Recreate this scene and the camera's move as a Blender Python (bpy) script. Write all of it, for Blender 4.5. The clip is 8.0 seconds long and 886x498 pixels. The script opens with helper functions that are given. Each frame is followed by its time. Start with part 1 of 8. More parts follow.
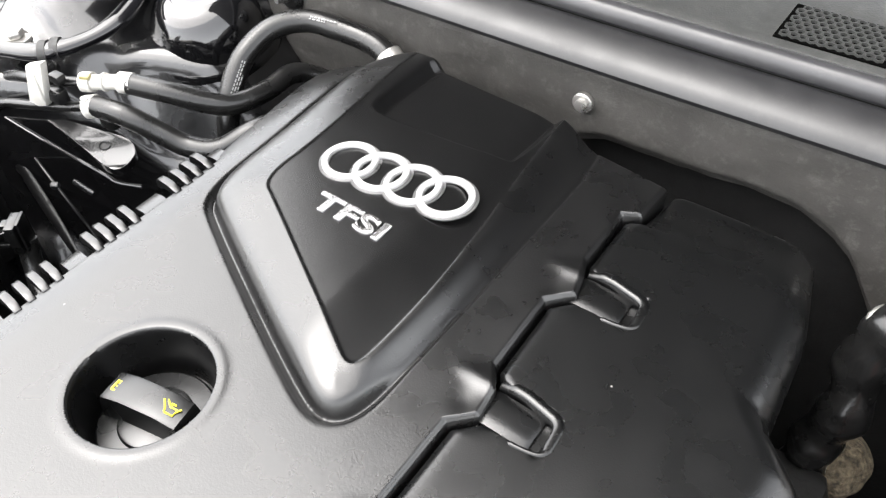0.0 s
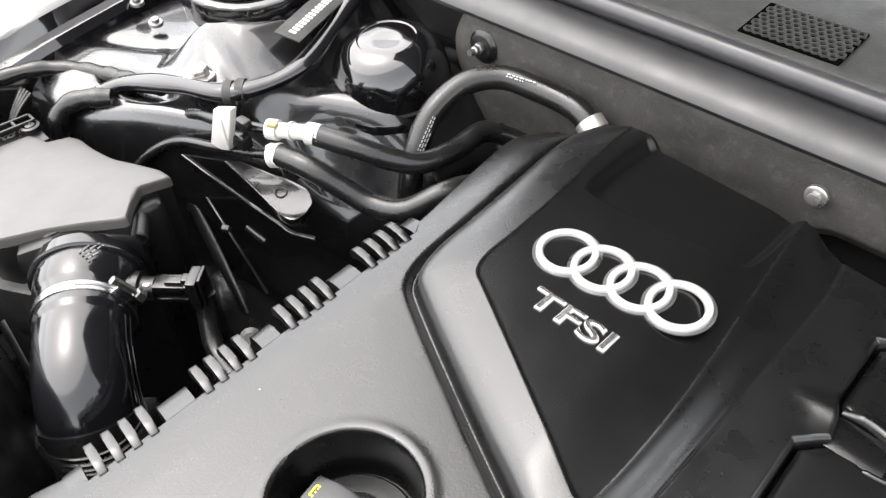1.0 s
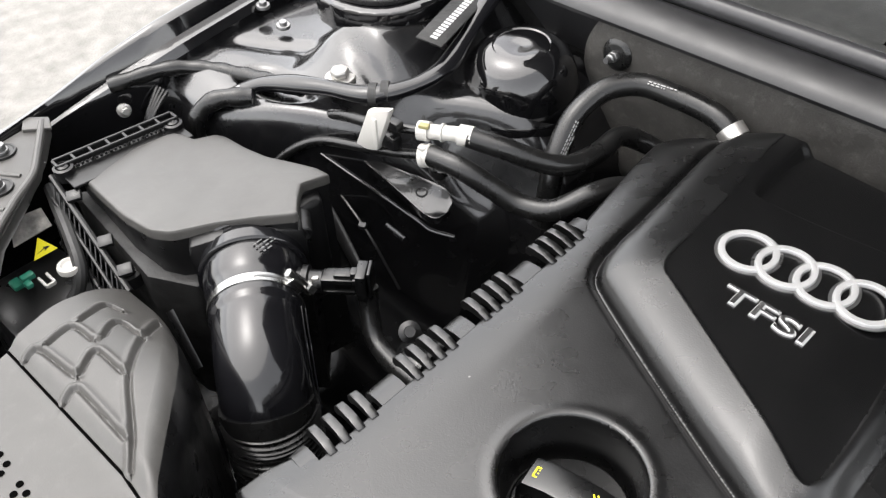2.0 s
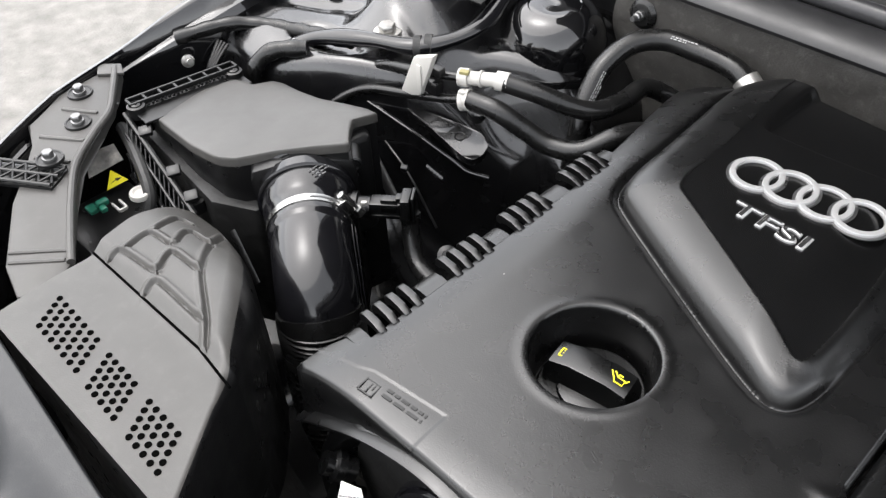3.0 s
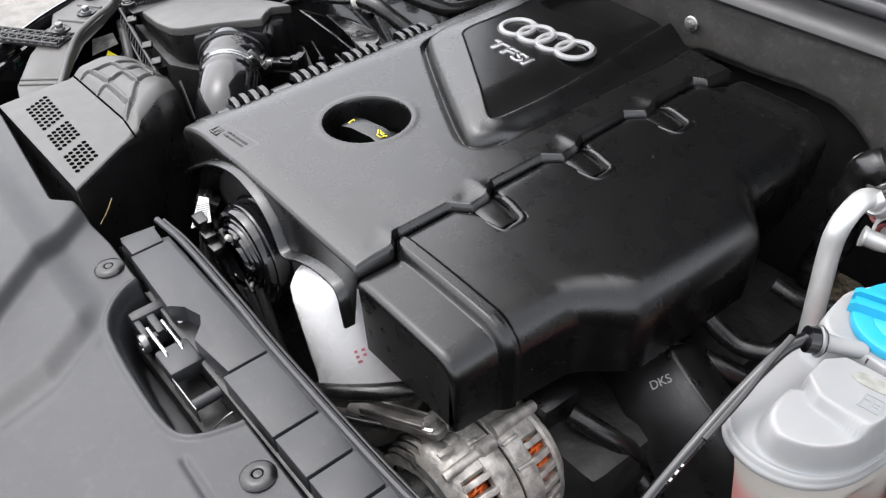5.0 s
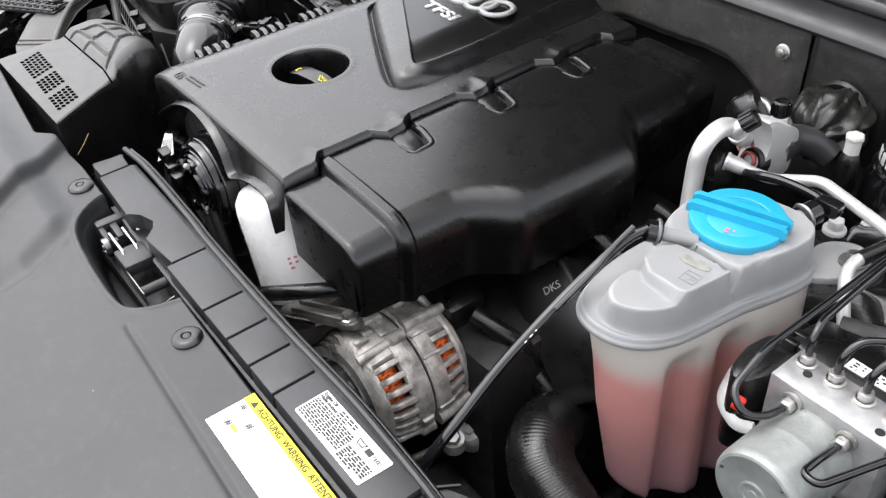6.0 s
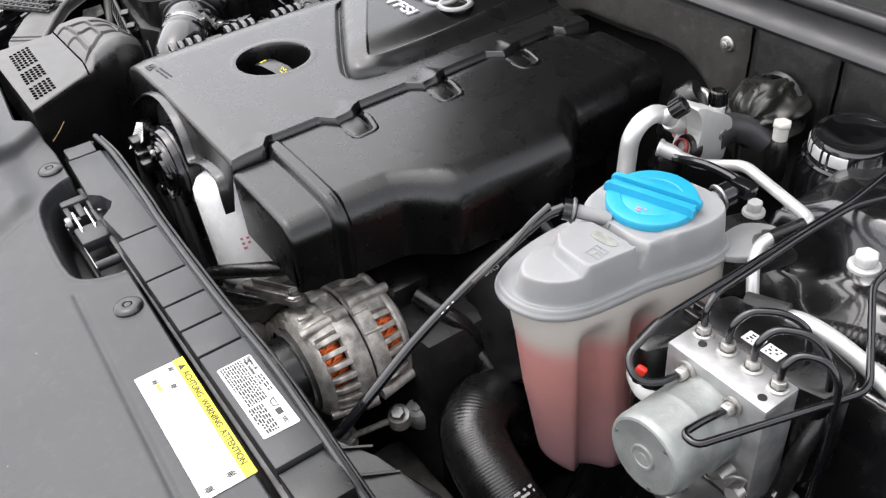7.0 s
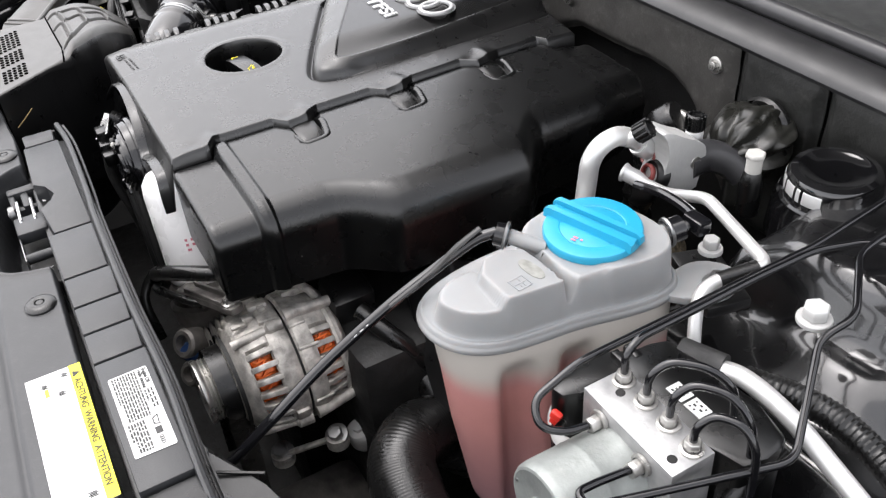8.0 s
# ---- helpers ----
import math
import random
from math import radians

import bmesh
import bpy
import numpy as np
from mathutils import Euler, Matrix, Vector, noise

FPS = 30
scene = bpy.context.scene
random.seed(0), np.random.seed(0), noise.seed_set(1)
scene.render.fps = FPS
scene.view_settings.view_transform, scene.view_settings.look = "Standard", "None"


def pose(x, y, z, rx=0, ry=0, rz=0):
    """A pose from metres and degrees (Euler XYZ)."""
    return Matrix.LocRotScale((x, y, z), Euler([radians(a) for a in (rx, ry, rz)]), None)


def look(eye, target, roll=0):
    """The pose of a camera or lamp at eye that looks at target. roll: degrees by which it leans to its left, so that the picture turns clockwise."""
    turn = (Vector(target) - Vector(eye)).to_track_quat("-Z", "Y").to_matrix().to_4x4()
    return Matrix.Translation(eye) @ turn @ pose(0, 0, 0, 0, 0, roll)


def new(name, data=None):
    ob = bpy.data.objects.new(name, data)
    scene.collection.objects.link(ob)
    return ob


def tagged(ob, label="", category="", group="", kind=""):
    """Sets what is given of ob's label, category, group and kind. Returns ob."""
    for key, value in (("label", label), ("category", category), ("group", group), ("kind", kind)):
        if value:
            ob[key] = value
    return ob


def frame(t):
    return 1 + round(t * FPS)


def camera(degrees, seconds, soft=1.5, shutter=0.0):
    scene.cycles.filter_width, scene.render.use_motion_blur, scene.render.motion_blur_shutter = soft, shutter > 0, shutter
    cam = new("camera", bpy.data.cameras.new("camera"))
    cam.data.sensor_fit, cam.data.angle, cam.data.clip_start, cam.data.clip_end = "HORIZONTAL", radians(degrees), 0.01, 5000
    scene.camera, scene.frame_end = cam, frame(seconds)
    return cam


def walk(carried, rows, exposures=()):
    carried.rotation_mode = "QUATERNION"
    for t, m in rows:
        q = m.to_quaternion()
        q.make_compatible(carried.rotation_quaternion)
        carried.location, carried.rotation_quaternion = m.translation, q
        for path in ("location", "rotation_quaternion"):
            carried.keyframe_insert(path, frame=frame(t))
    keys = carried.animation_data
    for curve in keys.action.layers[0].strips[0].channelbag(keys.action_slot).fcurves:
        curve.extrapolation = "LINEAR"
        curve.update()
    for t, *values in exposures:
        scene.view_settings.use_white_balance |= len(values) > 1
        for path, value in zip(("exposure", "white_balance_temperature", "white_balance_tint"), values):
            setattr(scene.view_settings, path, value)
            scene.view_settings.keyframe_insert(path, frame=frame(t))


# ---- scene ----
cam = camera(53.90, 8.0, 1.3)
# seconds, place in metres, turn in degrees
PATH = [
    (0.0, 0.032, 0.0269, 1.3851, 45.05, 2.29, 35.26),
    (0.5, -0.0275, 0.0474, 1.3843, 44.77, 2.9, 40.37),
    (1.0, -0.0874, 0.0373, 1.3927, 45.9, 3.03, 42.72),
    (1.5, -0.1486, -0.0138, 1.409, 45.62, 2.03, 42.45),
    (2.0, -0.1712, -0.0758, 1.4155, 46.23, 1.96, 42.95),
    (2.2, -0.172, -0.1019, 1.4167, 46.45, 1.93, 43.26),
    (3.3, -0.0478, -0.1677, 1.4162, 46.94, 2.23, 46.17),
    (3.5, 0.0019, -0.1719, 1.4189, 47.1, 2.48, 47.14),
    (4.0, 0.104, -0.1812, 1.4119, 48.03, 2.64, 49.13),
    (4.5, 0.2121, -0.1956, 1.4099, 49.13, 2.76, 49.94),
    (5.0, 0.3455, -0.2278, 1.4152, 50.33, 3.25, 51.27),
    (5.2, 0.3899, -0.2296, 1.4202, 50.29, 3.21, 51.69),
    (6.5, 0.5857, -0.2451, 1.4155, 51.67, 4.28, 53.47),
    (7.0, 0.6218, -0.1909, 1.4108, 51.83, 4.62, 54.92),
    (7.5, 0.6287, -0.1223, 1.3896, 52.21, 3.52, 58.0),
    (8.0, 0.641, -0.0712, 1.3845, 52.39, 3.94, 60.27),
]
LIGHTEN = [(0.0, 2.68, 6610, 10), (0.5, 2.60, 6620, 10), (1.0, 2.38, 6640, 10.5), (1.5, 2.12, 6640, 11), (2.0, 1.88, 6630, 10.5), (3.5, 1.68, 6450, 11), (5.0, 1.62, 6400, 12), (6.5, 1.52, 6480, 12), (8.0, 1.52, 6510, 12.5)]
walk(cam, [(t, pose(*p)) for t, *p in PATH], LIGHTEN)

# ---- sky, daylight ----
world = bpy.data.worlds.new("overcast_sky")
scene.world = world
world.use_nodes = True
wn, wl = world.node_tree.nodes, world.node_tree.links
sky = wn.new("ShaderNodeTexSky")
sky.sky_type, sky.sun_disc = "NISHITA", False
sky.sun_elevation, sky.sun_rotation = radians(68), radians(248)
sky.air_density, sky.dust_density, sky.ozone_density = 1.0, 2.0, 1.0
pale = wn.new("ShaderNodeHueSaturation")
pale.inputs["Saturation"].default_value = 0.14
wl.new(sky.outputs[0], pale.inputs["Color"])
wl.new(pale.outputs[0], wn["Background"].inputs["Color"])
wn["Background"].inputs["Strength"].default_value = 0.18
sun = new("sun", bpy.data.lights.new("sun", "SUN"))
sun.data.energy, sun.data.angle, sun.data.color = 0.85, radians(95), (1.0, 0.955, 0.90)
sun.matrix_world = look((-2.2, -0.9, 5.9), (0, 0, 0))
scene.view_settings.exposure = 1.7

# ---- materials ----
MATS = {}


def material(name, col, rough=0.5, metal=0.0, grain=0.0, grain_scale=700.0, var=0.25, var_scale=18.0, dust=0.0,
             coat=0.0, spec=0.5, rough_var=0.1, alpha_trans=0.0, sss=0.0, bump2=0.0, bump2_scale=60.0, dust_col=(0.32, 0.31, 0.29), specks=0.0):
    m = bpy.data.materials.new(name)
    m.use_nodes = True
    n, l = m.node_tree.nodes, m.node_tree.links
    b = n["Principled BSDF"]
    tc = n.new("ShaderNodeTexCoord")
    nz = n.new("ShaderNodeTexNoise")
    nz.inputs["Scale"].default_value, nz.inputs["Detail"].default_value = var_scale, 6.0
    l.new(tc.outputs["Object"], nz.inputs["Vector"])
    ramp = n.new("ShaderNodeValToRGB")
    ramp.color_ramp.elements[0].position, ramp.color_ramp.elements[1].position = 0.3, 0.7
    ramp.color_ramp.elements[0].color = (*[c * (1 - var) for c in col], 1)
    ramp.color_ramp.elements[1].color = (*[min(1, c * (1 + var)) for c in col], 1)
    l.new(nz.outputs["Fac"], ramp.inputs["Fac"])
    out = ramp.outputs["Color"]
    if dust > 0:
        dn = n.new("ShaderNodeTexNoise")
        dn.inputs["Scale"].default_value, dn.inputs["Detail"].default_value = 90.0, 8.0
        dn.inputs["Roughness"].default_value = 0.75
        l.new(tc.outputs["Object"], dn.inputs["Vector"])
        dr = n.new("ShaderNodeMapRange")
        dr.inputs["From Min"].default_value, dr.inputs["From Max"].default_value = 0.52, 0.78
        dr.inputs["To Max"].default_value = dust
        l.new(dn.outputs["Fac"], dr.inputs["Value"])
        mx = n.new("ShaderNodeMix")
        mx.data_type = "RGBA"
        l.new(dr.outputs[0], mx.inputs["Factor"])
        l.new(out, mx.inputs["A"])
        mx.inputs["B"].default_value = (*dust_col, 1)
        out = mx.outputs["Result"]
    if specks > 0:
        vo = n.new("ShaderNodeTexVoronoi")
        vo.inputs["Scale"].default_value = 75.0
        l.new(tc.outputs["Object"], vo.inputs["Vector"])
        size = n.new("ShaderNodeMath")
        size.operation = "LESS_THAN"
        size.inputs[1].default_value = 0.055
        l.new(vo.outputs["Distance"], size.inputs[0])
        few = n.new("ShaderNodeSeparateColor")
        l.new(vo.outputs["Color"], few.inputs[0])
        rare = n.new("ShaderNodeMath")
        rare.operation = "LESS_THAN"
        rare.inputs[1].default_value = specks
        l.new(few.outputs[0], rare.inputs[0])
        both = n.new("ShaderNodeMath")
        both.operation = "MULTIPLY"
        l.new(size.outputs[0], both.inputs[0])
        l.new(rare.outputs[0], both.inputs[1])
        sm = n.new("ShaderNodeMix")
        sm.data_type = "RGBA"
        l.new(both.outputs[0], sm.inputs["Factor"])
        l.new(out, sm.inputs["A"])
        sm.inputs["B"].default_value = (0.16, 0.155, 0.145, 1)
        out = sm.outputs["Result"]
    l.new(out, b.inputs["Base Color"])
    rn = n.new("ShaderNodeTexNoise")
    rn.inputs["Scale"].default_value, rn.inputs["Detail"].default_value = var_scale * 2.3, 5.0
    l.new(tc.outputs["Object"], rn.inputs["Vector"])
    rr = n.new("ShaderNodeMapRange")
    rr.inputs["From Min"].default_value, rr.inputs["From Max"].default_value = 0.3, 0.7
    rr.inputs["To Min"].default_value, rr.inputs["To Max"].default_value = max(0.02, rough - rough_var), min(1, rough + rough_var)
    l.new(rn.outputs["Fac"], rr.inputs["Value"])
    l.new(rr.outputs[0], b.inputs["Roughness"])
    b.inputs["Metallic"].default_value = metal
    b.inputs["Specular IOR Level"].default_value = spec
    b.inputs["Coat Weight"].default_value = coat
    b.inputs["Coat Roughness"].default_value = 0.04
    b.inputs["Transmission Weight"].default_value = alpha_trans
    if sss > 0:
        b.inputs["Subsurface Weight"].default_value = sss
        b.inputs["Subsurface Radius"].default_value = (0.01, 0.008, 0.007)
        b.inputs["Subsurface Scale"].default_value = 1.0
    normal = None
    if bump2 > 0:
        n2 = n.new("ShaderNodeTexNoise")
        n2.inputs["Scale"].default_value, n2.inputs["Detail"].default_value = bump2_scale, 4.0
        l.new(tc.outputs["Object"], n2.inputs["Vector"])
        bp = n.new("ShaderNodeBump")
        bp.inputs["Strength"].default_value, bp.inputs["Distance"].default_value = 1.0, bump2
        l.new(n2.outputs["Fac"], bp.inputs["Height"])
        normal = bp.outputs["Normal"]
    if grain > 0:
        n3 = n.new("ShaderNodeTexNoise")
        n3.inputs["Scale"].default_value, n3.inputs["Detail"].default_value = grain_scale, 2.0
        l.new(tc.outputs["Object"], n3.inputs["Vector"])
        bp = n.new("ShaderNodeBump")
        bp.inputs["Strength"].default_value, bp.inputs["Distance"].default_value = 1.0, grain
        l.new(n3.outputs["Fac"], bp.inputs["Height"])
        if normal:
            l.new(normal, bp.inputs["Normal"])
        normal = bp.outputs["Normal"]
    if normal:
        l.new(normal, b.inputs["Normal"])
    MATS[name] = m
    return m


COVER = material("grained_black_plastic", (0.0021, 0.0021, 0.0022), 0.29, grain=0.00008, grain_scale=800, var=0.15, dust=0.004, rough_var=0.04, spec=0.8, specks=0.03)
PANELP = material("smooth_black_panel", (0.0028, 0.0028, 0.0029), 0.25, grain=0.00004, grain_scale=900, var=0.15, dust=0.006, rough_var=0.02, spec=0.50, specks=0.04)
SATIN = material("satin_black_plastic", (0.0018, 0.0019, 0.0020), 0.28, grain=0.00006, grain_scale=900, var=0.15, dust=0.003, rough_var=0.022, spec=0.62, specks=0.02)
GREYP = material("weathered_grey_plastic", (0.0235, 0.0245, 0.0265), 0.43, grain=0.00012, grain_scale=800, var=0.10, dust=0.05, rough_var=0.025, specks=0.02)
GRIME = material("oily_grey_casting", (0.16, 0.15, 0.14), 0.5, metal=0.55, grain=0.0006, grain_scale=250, var=0.5, var_scale=40, dust=0.3, dust_col=(0.03, 0.028, 0.025))
MOTOR = material("dull_grey_motor_steel", (0.25, 0.265, 0.255), 0.50, metal=0.45, grain=0.00025, grain_scale=350, var=0.28, var_scale=35.0, dust=0.45, dust_col=(0.4, 0.4, 0.38))
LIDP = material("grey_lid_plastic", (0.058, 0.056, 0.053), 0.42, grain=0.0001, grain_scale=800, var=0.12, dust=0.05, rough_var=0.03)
PAINT = material("dull_black_wing_paint", (0.004, 0.004, 0.0045), 0.24, coat=0.8, var=0.2, dust=0.03, spec=0.7, rough_var=0.06)
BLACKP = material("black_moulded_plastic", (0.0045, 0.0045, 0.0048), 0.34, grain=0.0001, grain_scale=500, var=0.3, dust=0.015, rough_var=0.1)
GLOSS = material("black_body_paint", (0.004, 0.004, 0.0045), 0.10, coat=1.0, var=0.2, dust=0.012, rough_var=0.06, bump2=0.0004, bump2_scale=30)
RUBBER = material("black_rubber", (0.006, 0.006, 0.006), 0.28, grain=0.0001, grain_scale=400, var=0.3, dust=0.025, rough_var=0.1)
DULLRUB = material("dull_rubber", (0.02, 0.02, 0.02), 0.6, grain=0.0002, grain_scale=300, var=0.3, dust=0.1)
PIPEGL = material("polished_black_plastic", (0.005, 0.005, 0.006), 0.14, coat=0.4, var=0.2, dust=0.012, rough_var=0.06)
FELT = material("grey_insulation_mat", (0.036, 0.034, 0.031), 0.75, specks=0.05, grain=0.0006, grain_scale=450, var=0.2, dust=0.15, bump2=0.002, bump2_scale=35)
DARKFELT = material("dark_insulation_panel", (0.006, 0.0063, 0.0055), 0.6, grain=0.0004, grain_scale=400, var=0.3, dust=0.08, bump2=0.001)
ALU = material("cast_aluminium", (0.44, 0.42, 0.39), 0.50, metal=0.45, grain=0.0008, grain_scale=300, var=0.5, var_scale=70, dust=0.55, dust_col=(0.07, 0.06, 0.05), rough_var=0.12)
ALUPIPE = material("drawn_aluminium", (0.66, 0.66, 0.65), 0.36, metal=0.55, grain=0.00008, grain_scale=500, var=0.1, dust=0.08, rough_var=0.08)
ZINC = material("zinc_plated_steel", (0.44, 0.43, 0.41), 0.33, metal=0.8, grain=0.0001, grain_scale=300, var=0.25, dust=0.15, dust_col=(0.2, 0.18, 0.15))
PALECAST = material("pale_cast_aluminium", (0.50, 0.50, 0.49), 0.5, metal=0.25, grain=0.0002, grain_scale=300, var=0.12, dust=0.12, dust_col=(0.25, 0.24, 0.22))
LINING = material("black_bonnet_lining", (0.007, 0.007, 0.007), 0.8, grain=0.0006, grain_scale=400, var=0.3, spec=0.2, bump2=0.002, bump2_scale=25)
BLOCKALU = material("machined_aluminium", (0.42, 0.42, 0.42), 0.46, metal=0.75, grain=0.00025, grain_scale=260, var=0.3, var_scale=45.0, dust=0.15, dust_col=(0.25, 0.24, 0.22))
CLAMPM = material("spring_steel_band", (0.42, 0.42, 0.41), 0.24, metal=1.0, var=0.15, rough_var=0.06)
CHROME = material("brushed_chrome", (0.85, 0.85, 0.85), 0.22, metal=1.0, var=0.04, rough_var=0.04)
SILVER = material("satin_silver", (0.45, 0.45, 0.45), 0.36, metal=0.5, var=0.04, rough_var=0.05)
STEEL = material("dark_steel", (0.25, 0.25, 0.25), 0.35, metal=0.9, var=0.3, dust=0.1)
COPPER = material("enamelled_copper", (0.80, 0.16, 0.03), 0.3, metal=0.35, var=0.3, var_scale=60)
WHITEP = material("white_plastic", (0.44, 0.43, 0.405), 0.4, var=0.05, dust=0.05, dust_col=(0.3, 0.28, 0.25))
CANISTER = material("white_canister_paint", (0.86, 0.86, 0.855), 0.28, var=0.03, dust=0.02)
TANKP = material("translucent_tank_plastic", (0.262, 0.266, 0.268), 0.46, var=0.06, dust=0.05, rough_var=0.06, dust_col=(0.4, 0.38, 0.35), sss=0.7)
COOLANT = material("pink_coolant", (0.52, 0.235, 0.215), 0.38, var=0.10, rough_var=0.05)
BLUE = material("blue_cap_plastic", (0.012, 0.28, 0.45), 0.42, var=0.08, grain=0.00006, dust=0.04)
PAPER = material("label_paper", (0.70, 0.70, 0.69), 0.45, var=0.03, dust=0.04)
YELLOW = material("yellow_print", (0.82, 0.72, 0.02), 0.45, var=0.05)
INK = material("black_print", (0.015, 0.015, 0.015), 0.5, var=0.1)
HOSEINK = material("faded_hose_print", (0.34, 0.34, 0.34), 0.5, var=0.3)
COWLP = material("satin_cowl_paint", (0.010, 0.010, 0.011), 0.40, var=0.15, dust=0.03, rough_var=0.06, spec=0.6)
GREYINK = material("grey_print", (0.10, 0.10, 0.10), 0.5, var=0.1)
PALEINK = material("pale_print", (0.45, 0.45, 0.45), 0.5, var=0.1)
REDP = material("red_plastic", (0.6, 0.03, 0.02), 0.4, var=0.1)
SEALRED = material("dull_red_seal", (0.22, 0.045, 0.04), 0.5, var=0.2)
PINKINK = material("pink_print", (0.6, 0.2, 0.25), 0.5, var=0.1)
GREENP = material("green_plastic", (0.02, 0.17, 0.11), 0.4, var=0.1)
BLUEH = material("blue_hose_plastic", (0.02, 0.06, 0.18), 0.4, var=0.2)
PITCH = material("engine_block_black", (0.008, 0.008, 0.008), 0.55, var=0.4, dust=0.03, spec=0.4, bump2=0.003, bump2_scale=40)
CONCRETE = material("pale_concrete", (0.20, 0.193, 0.18), 0.85, var=0.22, var_scale=14.0, grain=0.003, grain_scale=120, dust=0.5, dust_col=(0.10, 0.097, 0.09))
TRIM = material("cowl_trim_plastic", (0.032, 0.033, 0.032), 0.5, grain=0.0003, grain_scale=500, var=0.1, dust=0.08)
SEALR = material("seal_rubber", (0.03, 0.03, 0.032), 0.35, var=0.15, dust=0.05, rough_var=0.05)
GLASS = material("windscreen_glass", (0.01, 0.011, 0.012), 0.05, coat=0.5, var=0.05, rough_var=0.01)
# flat black whose colour carries the darkness inside openings and gaps
VOID = material("painted_cavity_dark", (0.002, 0.002, 0.002), 0.95, var=0.1, spec=0.0)
SEDIMENT = material("brown_sponge_foam", (0.11, 0.09, 0.06), 0.9, grain=0.004, grain_scale=260, var=0.8, var_scale=190.0, dust=0.5, dust_col=(0.03, 0.025, 0.02))

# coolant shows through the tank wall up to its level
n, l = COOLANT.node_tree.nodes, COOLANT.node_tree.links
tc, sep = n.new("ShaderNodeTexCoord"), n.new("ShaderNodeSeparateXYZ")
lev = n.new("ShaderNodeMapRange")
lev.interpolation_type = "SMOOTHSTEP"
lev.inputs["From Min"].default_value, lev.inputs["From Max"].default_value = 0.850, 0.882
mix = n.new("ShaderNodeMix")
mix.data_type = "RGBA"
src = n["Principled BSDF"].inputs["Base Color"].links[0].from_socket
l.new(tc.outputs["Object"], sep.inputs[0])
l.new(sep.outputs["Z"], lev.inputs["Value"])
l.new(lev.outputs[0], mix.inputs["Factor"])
# light fading with depth is painted in: purple-grey towards the tank's bottom
deep, low_shade = n.new("ShaderNodeMapRange"), n.new("ShaderNodeMix")
low_shade.data_type = "RGBA"
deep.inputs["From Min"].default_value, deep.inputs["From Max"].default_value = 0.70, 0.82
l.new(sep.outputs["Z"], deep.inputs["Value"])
l.new(deep.outputs[0], low_shade.inputs["Factor"])
low_shade.inputs["A"].default_value = (0.36, 0.205, 0.225, 1)
l.new(src, low_shade.inputs["B"])
l.new(low_shade.outputs["Result"], mix.inputs["A"])
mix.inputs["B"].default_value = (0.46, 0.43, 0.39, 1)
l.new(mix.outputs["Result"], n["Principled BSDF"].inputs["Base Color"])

# ---- building helpers ----
WORLD_OF = {}


def finish(name, bm, mat, sharp=35.0):
    me = bpy.data.meshes.new(name)
    bmesh.ops.recalc_face_normals(bm, faces=bm.faces)
    bm.to_mesh(me)
    bm.free()
    me.materials.append(mat)
    me.polygons.foreach_set("use_smooth", [True] * len(me.polygons))
    me.set_sharp_from_angle(angle=radians(sharp))
    return me


def thing(name, at, label, category, group="", kind=""):
    ob = new(name)
    ob.empty_display_size = 0.02
    ob.matrix_basis = Matrix.Translation(at)
    WORLD_OF[ob] = Matrix.Translation(at)
    return tagged(ob, label, category, group, kind)


def part(name, bm, mat, parent, label="", sharp=35.0):
    ob = new(name, finish(name, bm, mat, sharp))
    ob.parent = parent
    ob.matrix_parent_inverse = WORLD_OF[parent].inverted()
    WORLD_OF[ob] = Matrix.Identity(4)
    return tagged(ob, label)


def piece(name, me, parent, m):
    ob = new(name, me)
    ob.parent = parent
    ob.matrix_parent_inverse = WORLD_OF[parent].inverted()
    ob.matrix_basis = m
    WORLD_OF[ob] = m
    return ob


def solid(name, bm, mat, label, category, group="", kind="", sharp=35.0):
    ob = new(name, finish(name, bm, mat, sharp))
    WORLD_OF[ob] = Matrix.Identity(4)
    return tagged(ob, label, category, group, kind)


def smooth(t):
    t = np.clip(t, 0, 1)
    return t * t * (3 - 2 * t)


def spline(pts, step=0.004):
    """Catmull-Rom points through pts."""
    p = [Vector(q) for q in pts]
    if len(p) == 2:
        return p
    p = [2 * p[0] - p[1], *p, 2 * p[-1] - p[-2]]
    out = []
    for a, b, c, d in zip(p, p[1:], p[2:], p[3:]):
        k = max(2, int((c - b).length / step))
        for i in range(k):
            t = i / k
            out.append(0.5 * (2 * b + (c - a) * t + (2 * a - 5 * b + 4 * c - d) * t * t + (3 * b - a - 3 * c + d) * t ** 3))
    return out + [p[-2]]


def rounded(pts, radius, step=5):
    """A polyline with its inner corners rounded."""
    p = [Vector(q) for q in pts]
    out = [p[0]]
    for a, b, c in zip(p, p[1:], p[2:]):
        r = min(radius, (a - b).length * 0.48, (c - b).length * 0.48)
        u, v = b + (a - b).normalized() * r, b + (c - b).normalized() * r
        for i in range(step + 1):
            t = i / step
            out.append(u * (1 - t) ** 2 + b * 2 * t * (1 - t) + v * t * t)
    return out + [p[-1]]


